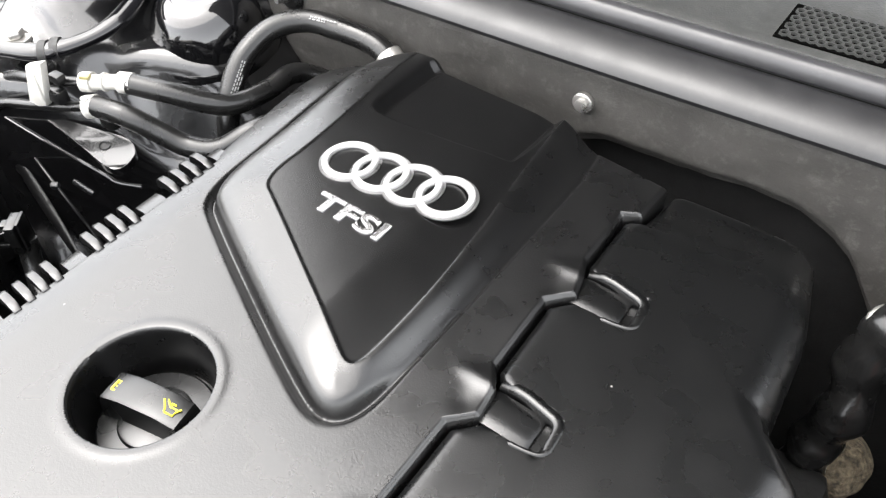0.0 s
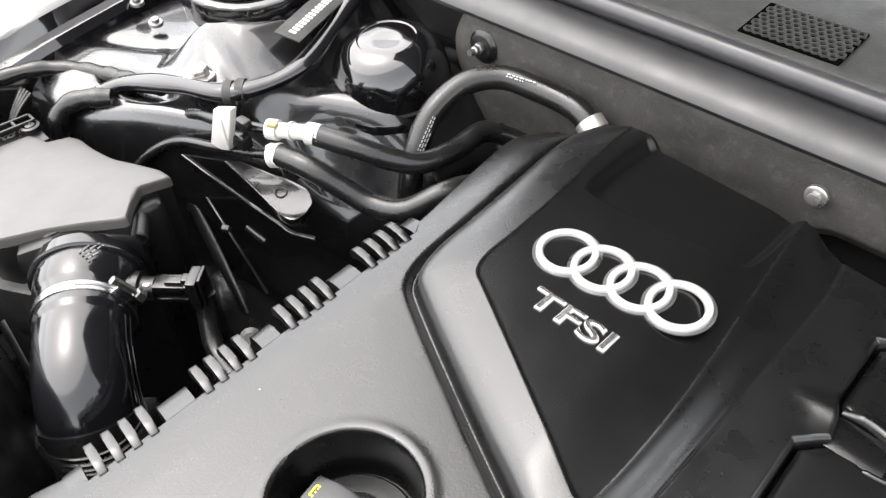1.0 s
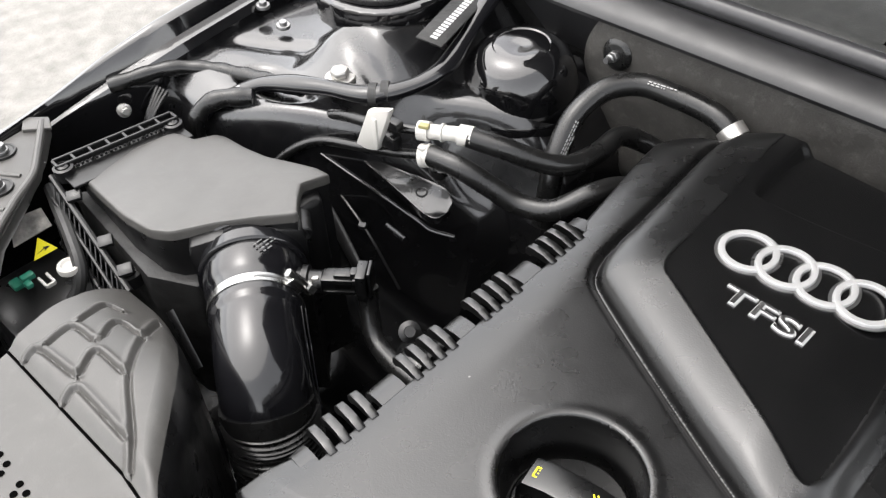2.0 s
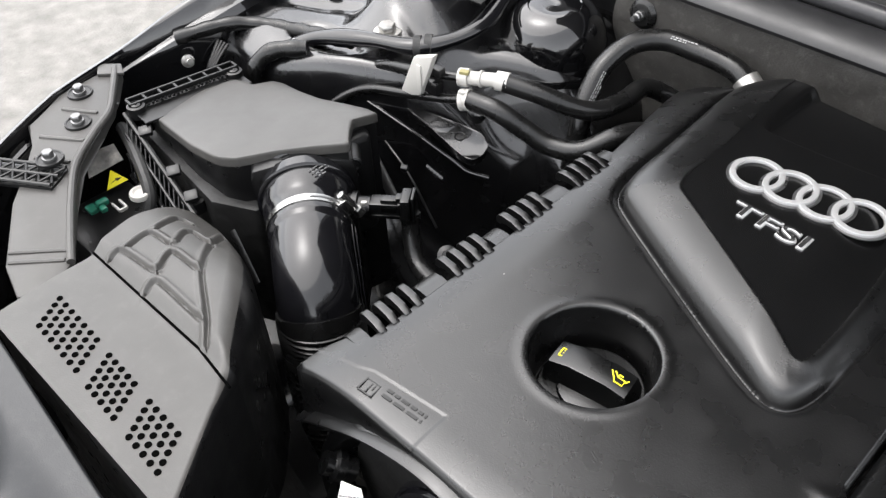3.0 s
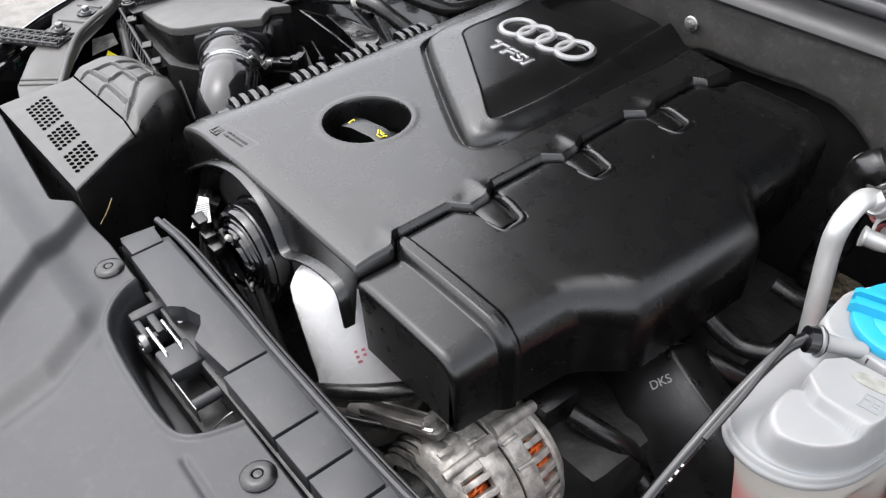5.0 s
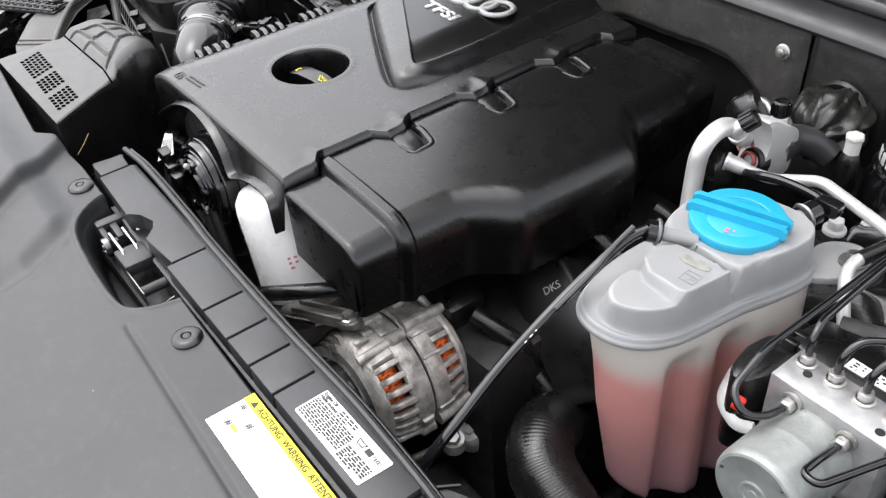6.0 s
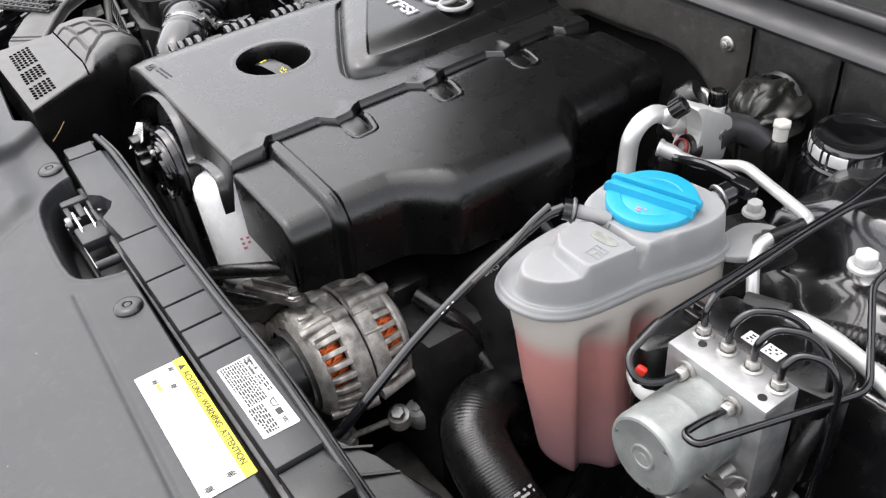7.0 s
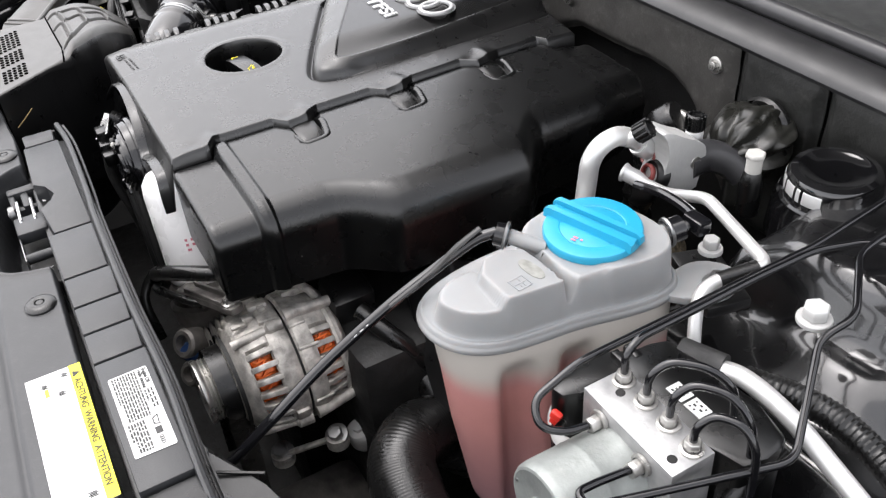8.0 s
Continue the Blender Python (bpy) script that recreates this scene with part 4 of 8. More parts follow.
intake = thing("intake_pipe", (-0.58, 0.13, 0.80), "glossy black intake pipe with air mass sensor and hose clamp", "intake pipe")
AX = Vector((0.81, -0.585, -0.03)).normalized()
F0 = Vector((-0.690, 0.206, 0.884))
bm = bmesh.new()
lathe(bm, [(0.0, -0.004), (0.0475, -0.004), (0.0480, 0.010), (0.0465, 0.0115), (0.0445, 0.012), (0.0445, 0.019), (0.0470, 0.020), (0.0475, 0.031), (0.0460, 0.0325), (0.0435, 0.033), (0.0425, 0.050), (0.0410, 0.054), (0.0400, 0.058), (0.0395, 0.070)], axis_pose(F0, AX), 48)
part("sensor_housing", bm, PIPEGL, intake)
sv = AX.cross(Vector((0, 0, 1))).normalized()
fx = Matrix.Translation(F0 + AX * 0.006) @ Matrix((AX, sv, sv.cross(AX))).transposed().to_4x4()
bm = bmesh.new()
prism(bm, corner_cut([(-0.046, -0.046), (0.046, -0.046), (0.050, 0.020), (0.047, 0.0405), (-0.047, 0.0405), (-0.050, 0.020)], 1), -0.016, 0.016, fx @ Matrix(((0, 0, 1, 0), (1, 0, 0, 0), (0, 1, 0, 0), (0, 0, 0, 1))), 0.003)
part("flange_box", bm, BLACKP, intake)
bm = bmesh.new()
lathe(bm, [(0.0385, 0.0660), (0.0402, 0.0665), (0.0402, 0.0750), (0.0385, 0.0755)], axis_pose(F0, AX), 64)
clamp = part("hose_clamp", bm, CLAMPM, intake, "bright steel worm-drive hose clamp")
cd = (Vector((0, 0, 1)) * 0.55 + AX.cross(Vector((0, 0, 1))) * -0.84).normalized()
tn = AX.cross(cd).normalized()
q = F0 + AX * 0.0705 + cd * 0.0435
bm = bmesh.new()
block(bm, (0, 0, 0), (0.016, 0.011, 0.009), Matrix.Translation(q) @ Matrix((tn, AX, cd)).transposed().to_4x4(), 0.0018)
part("clamp_housing", bm, CLAMPM, clamp)
bm = bmesh.new()
lathe(bm, [(0, -0.013), (0.0040, -0.013), (0.0040, 0.010), (0.0062, 0.010), (0.0062, 0.017), (0.004, 0.018), (0, 0.018)], axis_pose(q + cd * 0.003, -tn if tn.z > 0 else tn), 6)
part("clamp_screw", bm, CLAMPM, clamp)
for k in range(14):
    bm = bmesh.new()
    an = k * 0.042 + 0.25
    v = cd * math.cos(an) + tn * (math.sin(an) if tn.z > 0 else -math.sin(an))
    block(bm, (0, 0, 0), (0.0010, 0.0060, 0.0006), Matrix.Translation(F0 + AX * 0.0707 + v * 0.0404) @ v.to_track_quat("Z", "Y").to_matrix().to_4x4() @ pose(0, 0, 0, 0, 0, 20), 0)
    part("band_slot", bm, STEEL, clamp)
pipe_pts = [F0 + AX * 0.058, F0 + AX * 0.080, F0 + AX * 0.098 + Vector((0, 0, -0.001)), F0 + AX * 0.122 + Vector((0, 0, -0.007)), F0 + AX * 0.139 + Vector((0, 0, -0.019)), F0 + AX * 0.147 + Vector((0, 0, -0.036))]
bm = bmesh.new()
tube(bm, spline(pipe_pts, 0.003), lambda f: 0.0392 if f < 0.26 else 0.0378 - 0.001 * f, 40, caps=False)
part("elbow", bm, PIPEGL, intake, "polished black elbow")
e = F0 + AX * 0.147 + Vector((0, 0, -0.036))
bm = bmesh.new()
tube(bm, spline([e + Vector((-0.001, 0.001, 0.004)), e + Vector((0.003, -0.002, -0.03)), e + Vector((0.018, -0.010, -0.09)), e + Vector((0.05, -0.01, -0.16))], 0.0011), lambda f: 0.0378 + 0.0026 * math.sin(f * 2 * math.pi * 27), 36, caps=False)
part("bellows", bm, RUBBER, intake, "ribbed black rubber bellows")
bm = bmesh.new()
tube(bm, [F0 + AX * 0.1435 + Vector((0, 0, -0.027)), F0 + AX * 0.1455 + Vector((0, 0, -0.031)), e], 0.0388, 36)
part("collar", bm, RUBBER, intake)
bm = bmesh.new()
for k in range(2):
    tube(bm, [F0 + AX * (0.085 + 0.02 * j) + Vector((0.030, 0.026, 0.020 - 0.006 * j * j)) + Vector((0.002, 0.002, -0.003)) * k for j in range(4)], 0.0006, 6)
part("moulding_line", bm, PIPEGL, intake)
bm = bmesh.new()
bars(bm, axis_pose(F0 + AX * 0.046 + Vector((0.0, 0.008, 0.0445)), (0.05, 0.12, 1)) @ pose(0, 0, 0, 0, 0, -60), 4, 0.018, 0.004, 0.0014, 8)
part("print", bm, material("dim_print", (0.09, 0.09, 0.09), 0.4), intake)
# lug with screw on the sensor flange
bm = bmesh.new()
lathe(bm, [(0, -0.02), (0.008, -0.02), (0.008, 0.004), (0.0065, 0.005), (0.004, 0.003), (0, 0.003)], axis_pose(F0 + AX * 0.016 + Vector((0.026, 0.040, 0.026)), AX), 18)
part("flange_lug", bm, BLACKP, intake)

sensor = thing("pressure_sensor", (-0.60, 0.22, 0.88), "black plug sensor with its breather hose", "sensor")
bm = bmesh.new()
sm = axis_pose((-0.632, 0.200, 0.890), (0.78, 0.62, -0.02))
lathe(bm, [(0, -0.01), (0.012, -0.01), (0.012, 0.0), (0.016, 0.0), (0.016, 0.004), (0.011, 0.004), (0.011, 0.012), (0.014, 0.013), (0.014, 0.018), (0.010, 0.019), (0.010, 0.03), (0, 0.03)], sm, 20)
part("socket", bm, BLACKP, sensor)
bm = bmesh.new()
pm = Matrix.Translation((-0.594, 0.2305, 0.892)) @ pose(0, 0, 0, 0, 0, 38)
block(bm, (-0.004, 0, 0), (0.030, 0.016, 0.013), pm, 0.0015)
block(bm, (-0.004, 0, -0.0075), (0.028, 0.018, 0.004), pm, 0.001)
plug = part("plug", bm, SATIN, sensor)
bm = bmesh.new()
block(bm, (0.002, -0.002, 0.0085), (0.020, 0.008, 0.004), pm, 0.001)
block(bm, (0.0095, -0.002, 0.0110), (0.006, 0.009, 0.005), pm, 0.001)
part("latch", bm, SATIN, plug)
# black bar in place of the slot's own shade
bm = bmesh.new()
block(bm, (0.0, -0.0086, 0.001), (0.014, 0.001, 0.005), pm, 0.0003)
part("slot", bm, VOID, plug)
bm = bmesh.new()
block(bm, (0.0155, 0, -0.001), (0.009, 0.022, 0.029), pm, 0.0015)
block(bm, (0.0225, 0, 0.001), (0.003, 0.018, 0.030), pm, 0.001)
block(bm, (0.0105, -0.003, 0.006), (0.004, 0.014, 0.006), pm, 0.001)
part("elbow_nozzle", bm, SATIN, sensor)
bm = bmesh.new()
block(bm, (-0.0235, -0.004, 0.004), (0.006, 0.006, 0.006), pm, 0.001)
block(bm, (-0.0225, 0.002, -0.003), (0.003, 0.018, 0.003), pm, 0.0006)
tube(bm, [pm @ Vector((-0.030, -0.006, -0.002)), pm @ Vector((-0.020, -0.006, 0.0))], 0.0012, 8)
part("spring_clip", bm, ZINC, sensor, "bright wire spring clip")
bm = bmesh.new()
tube(bm, spline([(-0.581, 0.244, 0.882), (-0.576, 0.238, 0.862), (-0.560, 0.228, 0.842), (-0.530, 0.222, 0.838), (-0.49, 0.22, 0.84)]), 0.0088, 14)
part("hose", bm, RUBBER, sensor)
bm = bmesh.new()
lathe(bm, [(0.0045, -0.006), (0.010, -0.006), (0.010, 0.0), (0.0055, 0.002), (0.005, 0.004), (0, 0.004)], axis_pose((-0.542, 0.252, 0.846), (0.5, -0.4, 0.8)), 16)
part("screw", bm, BLACKP, sensor)

# intake duct with a perforated front plate and ribbed back
duct = thing("intake_duct", (-0.58, 0.0, 0.86), "grey plastic air intake duct with perforated plate and ribs", "air duct")


def duct_z(x, y):
    z = 0.921 + 0.075 * (x + 0.69)
    z = z + 0.010 * smooth((y + 0.01) / 0.02)
    z = z - 9.0 * np.maximum(0, y - 0.030) ** 2 * (1 - 0.3 * smooth((x + 0.62) / 0.1))
    return z


def curve2(pts):
    return [(q.x, q.y) for q in spline([(x, y, 0) for x, y in pts], 0.003)]


def run(a, b, n=14):
    return [(a[0] + (b[0] - a[0]) * k / n, a[1] + (b[1] - a[1]) * k / n) for k in range(n + 1)]


HOOKS = [curve2(h) for h in ([(-0.6221, -0.0004), (-0.6229, 0.0048), (-0.6215, 0.0105), (-0.6088, 0.0112), (-0.5555, 0.0095)], [(-0.6316, 0.0184), (-0.6410, 0.0301), (-0.6445, 0.0380), (-0.6371, 0.0398), (-0.6080, 0.0398)],
             [(-0.6816, 0.0014), (-0.6814, 0.0071), (-0.6760, 0.0118), (-0.6317, 0.0153)], [(-0.6792, 0.0188), (-0.6821, 0.0314), (-0.6800, 0.0404), (-0.6576, 0.0425)],
             [(-0.6567, 0.0510), (-0.6680, 0.0622), (-0.6700, 0.0702), (-0.6450, 0.0726)], [(-0.6856, 0.0485), (-0.6924, 0.0605), (-0.7001, 0.0739), (-0.6900, 0.0790)],
             [(-0.5346, -0.0008), (-0.5520, 0.0125), (-0.5967, 0.0368), (-0.6159, 0.0498), (-0.6355, 0.0658), (-0.6567, 0.0849), (-0.6750, 0.1000)])]


def duct_relief(X, Y):
    """Moulded ridges on the duct's back, each with a narrow groove before it."""
    dz = np.zeros(X.shape)
    for h in HOOKS:
        a, b = np.array(h[:-1]), np.array(h[1:])
        e = b - a
        px, py = X[..., None] - a[:, 0], Y[..., None] - a[:, 1]
        t = np.clip((px * e[:, 0] + py * e[:, 1]) / (e ** 2).sum(1), 0, 1)
        d = np.hypot(px - t * e[:, 0], py - t * e[:, 1])
        side = np.where(e[:, 0] * py - e[:, 1] * px > 0, 1.0, -1.0)
        k = d.argmin(-1)[..., None]
        d, side = np.take_along_axis(d, k, -1)[..., 0], np.take_along_axis(side, k, -1)[..., 0]
        dz += np.where(d < 0.012, 0.0020 * np.exp(-((d * side - 0.0030) / 0.0026) ** 2) - 0.0030 * np.exp(-((d * side + 0.0004) / 0.0018) ** 2), 0)
    return dz


rows = []
NF = 230
for y in np.concatenate([np.linspace(-0.097, -0.006, 24), np.linspace(-0.005, 0.108, 150)]):
    y = float(y)
    xl = float(np.interp(y, [-0.097, -0.04, 0.0, 0.06, 0.11], [-0.700, -0.706, -0.705, -0.720, -0.745]))
    xr = float(np.interp(y, [-0.097, -0.03, 0.0, 0.02, 0.04, 0.06, 0.08, 0.095, 0.11], [-0.428, -0.482, -0.500, -0.520, -0.542, -0.568, -0.600, -0.632, -0.680]))
    rad = 0.006 + 0.024 * float(smooth((y + 0.03) / 0.06))
    flat_x = xl + (xr - rad - xl) * np.linspace(0, 1, NF)
    flat_y = np.full(NF, y)
    row = [tuple(q) for q in np.stack([flat_x, flat_y, duct_z(flat_x, flat_y) + duct_relief(flat_x, flat_y)], -1)]
    z0 = float(duct_z(flat_x[-1], y))
    for an in np.linspace(8, 90, 12):
        row.append((xr - rad + rad * math.sin(radians(an)), y, z0 - rad * (1 - math.cos(radians(an)))))
    for k in np.linspace(0.15, 1, 6):
        row.append((xr + 0.004 * k, y, z0 - rad - 0.09 * k))
    rows.append(row)
bm = bmesh.new()
sheet(bm, rows, 0.07)
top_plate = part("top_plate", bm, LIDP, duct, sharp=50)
# shade on the flank towards the engine is put in as black plastic
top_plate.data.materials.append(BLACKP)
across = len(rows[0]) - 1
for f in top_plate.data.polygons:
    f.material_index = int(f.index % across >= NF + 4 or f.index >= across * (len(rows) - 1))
# raised black discs: the dark inside the holes is only colour
PERF = bmesh.new()
lathe(PERF, [(0.0025, 0.0004), (0.0025, 0.0011), (0, 0.0011)], Matrix.Identity(4), 12)
PERF = finish("perforation_disc", PERF, VOID)
# three slanting fields of black hole discs, each staggered
for gx0, gy0, nlong in ((-0.6757, -0.0492, 7), (-0.5864, -0.0532, 5), (-0.5233, -0.0560, 5)):
    for i in range(nlong):
        for j in range(5):
            x = gx0 + (0.0112 if nlong == 7 else 0.0100) * i + 0.0042 * j
            y = gy0 - 0.0004 * i - 0.00630 * j
            piece("perforation_disc", PERF, duct, Matrix.Translation((x, y, float(duct_z(x, y)) - 0.0003)))


bm = bmesh.new()
tube(bm, [(x, y, float(duct_z(x, y)) + 0.0002) for x, y in run((-0.704, -0.004), (-0.540, -0.0052), 20) + run((-0.5375, -0.0053), (-0.491, -0.0108), 8)], 0.0012, 6)
part("joint", bm, VOID, duct)
bm = bmesh.new()
prism(bm, [(-0.50, -0.095), (-0.445, -0.095), (-0.505, -0.02), (-0.58, 0.05), (-0.66, 0.095), (-0.74, 0.10), (-0.70, -0.09)], 0.70, 0.885, bevel=0.004)
part("throat", bm, BLACKP, duct)

# lamp carrier bracket with bolts, at the far front corner
carrier = thing("lamp_carrier", (-0.83, 0.03, 0.88), "grey plastic headlamp carrier bracket with bolts", "bracket")
bm = bmesh.new()
poly = [(-0.995, 0.170), (-0.975, 0.172), (-0.940, 0.142), (-0.915, 0.128), (-0.890, 0.100), (-0.850, 0.052), (-0.800, 0.022), (-0.765, 0.002), (-0.728, -0.018), (-0.704, -0.052), (-0.724, -0.070), (-0.768, -0.060), (-0.842, -0.018), (-0.880, 0.012), (-0.915, 0.040), (-0.955, 0.050), (-0.962, 0.075), (-0.985, 0.100)]
prism(bm, poly, 0.893, 0.905, bevel=0.003)
part("plate", bm, LIDP, carrier)
bm = bmesh.new()
tube(bm, spline([(-0.985, 0.170, 0.907), (-0.940, 0.142, 0.909), (-0.905, 0.118, 0.910), (-0.882, 0.088, 0.910), (-0.848, 0.050, 0.909), (-0.800, 0.020, 0.908), (-0.765, 0.001, 0.907), (-0.728, -0.018, 0.906)]), 0.0038, 10)
part("edge_bead", bm, LIDP, carrier)
for a, b in (((-0.955, 0.090), (-0.920, 0.112)), ((-0.925, 0.050), (-0.885, 0.078)), ((-0.895, 0.030), (-0.862, 0.050)), ((-0.780, -0.050), (-0.745, -0.012)), ((-0.768, -0.056), (-0.735, -0.020))):
    bm = bmesh.new()
    tube(bm, [(a[0], a[1], 0.905), (b[0], b[1], 0.905)], 0.0024, 8)
    part("rib", bm, LIDP, carrier)
for at in ((-0.969, 0.118, 0.9055), (-0.918, 0.089, 0.9055), (-0.866, 0.035, 0.9155)):
    bm = bmesh.new()
    lathe(bm, [(0.0, 0.001), (0.011, 0.001), (0.012, 0.002), (0.0135, 0.002), (0.014, 0.0), (0.014, -0.001)], Matrix.Translation(at), 28)
    part("washer", bm, BLACKP, carrier, "round black washer")
    bolt(carrier, Vector(at) + Vector((0, 0, 0.002)), (0, 0, 1), 0.0058, 0.006, 1.2, STEEL)
bm = bmesh.new()
prism(bm, [(-1.005, 0.160), (-0.985, 0.178), (-0.965, 0.170), (-0.985, 0.148)], 0.905, 0.909, bevel=0.001)
part("tab", bm, LIDP, carrier)
lattice = thing("lattice_bracket", (-0.88, -0.01, 0.89), "black plastic lattice bracket beside the carrier", "bracket")
lo = Vector((-0.842, 0.030, 0.911))
da, dn = Vector((-0.84, -0.54, 0)), Vector((-0.54, 0.84, 0))
for k in range(9):
    for o in (0.0, 1.0):
        bm = bmesh.new()
        q = lo + da * (0.014 * k) - dn * 0.012
        tube(bm, [q + dn * (0.024 * o), q + da * 0.014 + dn * (0.024 * (1 - o))], 0.0014, 6)
        part("lattice_rib", bm, BLACKP, lattice)
for o in (-0.014, 0.0, 0.014):
    bm = bmesh.new()
    tube(bm, [lo + dn * o, lo + dn * o + da * 0.13], 0.0020, 8)
    part("lattice_rail", bm, BLACKP, lattice)
bm = bmesh.new()
block(bm, (0.065, 0, -0.006), (0.13, 0.030, 0.005), Matrix.Translation(lo) @ da.to_track_quat("X", "Z").to_matrix().to_4x4(), 0.001)
part("web", bm, BLACKP, lattice)

# headlamp cavity: yellow warning triangle, green plug, cable
lamp = thing("headlamp_housing", (-0.88, 0.07, 0.80), "black headlamp housing with yellow warning triangle and plugs", "headlamp")
bm = bmesh.new()
block(bm, (-0.830, 0.065, 0.79), (0.13, 0.09, 0.09), bevel=0.008)
part("housing", bm, BLACKP, lamp)
tp = axis_pose((-0.884, 0.093, 0.848), (0.30, -0.30, 0.90), 30) @ Matrix.Scale(0.78, 4)
bm = bmesh.new()
prism(bm, [(-0.016, -0.012), (0.016, -0.012), (0.0, 0.015)], 0, 0.001, tp, 0.0003, 1)
tri_part = part("warning_triangle", bm, YELLOW, lamp, "yellow warning triangle sticker")
bm = bmesh.new()
prism(bm, [(-0.009, -0.006), (0.002, -0.004), (0.001, -0.007), (0.009, -0.004), (0.001, -0.001), (0.001, -0.003)], 0.0012, 0.0016, tp)
part("bolt_sign", bm, INK, tri_part)
bm = bmesh.new()
prism(bm, [(-0.030, 0.018), (0.022, 0.020), (0.02, 0.050), (-0.02, 0.055)], 0, 0.002, tp, 0.0004, 1)
part("foil_label", bm, ALU, lamp, "dull silver foil label")
bm = bmesh.new()
block(bm, (-0.852, 0.062, 0.852), (0.008, 0.013, 0.007), bevel=0.002)
block(bm, (-0.842, 0.058, 0.852), (0.009, 0.007, 0.006), bevel=0.002)
block(bm, (-0.858, 0.052, 0.846), (0.014, 0.010, 0.006), bevel=0.002)
part("plug", bm, GREENP, lamp, "sea green plug")
bm = bmesh.new()
block(bm, (-0.834, 0.068, 0.852), (0.016, 0.0025, 0.004), bevel=0.0006)
block(bm, (-0.834, 0.076, 0.852), (0.016, 0.0025, 0.004), bevel=0.0006)
block(bm, (-0.826, 0.072, 0.852), (0.0025, 0.008, 0.004), bevel=0.0006)
part("clip", bm, WHITEP, lamp, "pale clip")
bm = bmesh.new()
lathe(bm, [(0.0112, 0), (0.0115, 0.003), (0.0105, 0.0055), (0.0075, 0.006), (0.0055, 0.004), (0.0, 0.004)], Matrix.Translation((-0.822, 0.092, 0.860)), 24)
part("cap", bm, WHITEP, lamp, "small pale round cap")
bm = bmesh.new()
tube(bm, spline([(-0.93, 0.135, 0.87), (-0.885, 0.122, 0.880), (-0.845, 0.110, 0.876), (-0.815, 0.098, 0.860), (-0.815, 0.085, 0.835), (-0.83, 0.07, 0.82)]), 0.0065, 10)
part("cable", bm, DULLRUB, lamp)

# ---- far side: pipes, hoses, wiring along the inner wing ----
wiring = thing("wiring_sleeve", (-0.72, 0.40, 0.90), "glossy black taped wiring loom along the inner wing", "wiring loom")
bm = bmesh.new()
tube(bm, spline([(-0.885, 0.300, 0.895), (-0.868, 0.325, 0.908), (-0.842, 0.350, 0.922), (-0.78, 0.372, 0.934), (-0.726, 0.391, 0.938), (-0.700, 0.425, 0.942), (-0.692, 0.462, 0.948), (-0.703, 0.505, 0.957), (-0.716, 0.555, 0.972), (-0.72, 0.60, 0.985)]), lambda f: 0.0112 + 0.0010 * math.sin(f * 30) - 0.002 * f, 18, flat=0.8, level=True)
part("sleeve", bm, PIPEGL, wiring)
for f in ((-0.724, 0.393, 0.938), (-0.716, 0.402, 0.939)):
    bm = bmesh.new()
    tube(bm, [Vector(f) + Vector((-0.003, -0.002, 0)), Vector(f) + Vector((0.003, 0.003, 0))], 0.0126, 14, flat=0.85, level=True)
    part("tape_band", bm, DULLRUB, wiring)
bm = bmesh.new()
tube(bm, spline([(-0.985, 0.25, 0.91), (-0.955, 0.30, 0.918), (-0.93, 0.33, 0.915), (-0.885, 0.35, 0.916), (-0.80, 0.365, 0.926)]), lambda f: 0.0085 + 0.0006 * math.sin(f * 50), 12)
part("loom_branch", bm, RUBBER, wiring)
for k in range(4):
    bm = bmesh.new()
    tube(bm, spline([(-0.955 + 0.006 * k, 0.288, 0.903), (-0.948 + 0.007 * k, 0.276 - 0.003 * k, 0.897), (-0.942 + 0.006 * k, 0.262 - 0.004 * k, 0.886 - 0.002 * k), (-0.944 + 0.007 * k, 0.250, 0.866)]), 0.0024, 8)
    part("wire", bm, RUBBER, wiring)
bm = bmesh.new()
tube(bm, spline([(-0.880, 0.276, 0.84), (-0.880, 0.280, 0.880), (-0.876, 0.288, 0.905), (-0.862, 0.306, 0.918), (-0.838, 0.330, 0.918)]), lambda f: 0.0095 + 0.0008 * math.sin(f * 30), 18)
part("foam_sleeve", bm, RUBBER, wiring, "grey-black foam sleeve")

fuel = thing("fuel_lines", (-0.70, 0.36, 0.88), "two black fuel lines in a white plastic holder", "fuel lines")
bm = bmesh.new()
prism(bm, [(-0.6850, 0.9590), (-0.6545, 0.9718), (-0.6775, 0.9160), (-0.7110, 0.9030)], -0.359, -0.351, pose(0, 0, 0, 90, 0, 0), 0.0022)
block(bm, (-0.676, 0.3505, 0.939), (0.006, 0.003, 0.030), bevel=0.001)
part("holder", bm, WHITEP, fuel, "white plastic pipe holder")
bm = bmesh.new()
block(bm, (-0.668, 0.362, 0.927), (0.018, 0.012, 0.014), bevel=0.002)
block(bm, (-0.665, 0.366, 0.944), (0.014, 0.010, 0.010), bevel=0.002)
part("guide_block", bm, BLACKP, fuel)
for pts, r in (([(-0.842, 0.300, 0.85), (-0.826, 0.328, 0.876), (-0.797, 0.357, 0.892), (-0.75, 0.364, 0.918), (-0.70, 0.364, 0.932), (-0.662, 0.375, 0.936), (-0.640, 0.383, 0.938)], 0.0052), ([(-0.80, 0.300, 0.85), (-0.785, 0.322, 0.876), (-0.755, 0.343, 0.895), (-0.70, 0.354, 0.908), (-0.660, 0.364, 0.915), (-0.632, 0.372, 0.922)], 0.005)):
    bm = bmesh.new()
    tube(bm, spline(pts), r, 12)
    part("line", bm, RUBBER, fuel)
bm = bmesh.new()
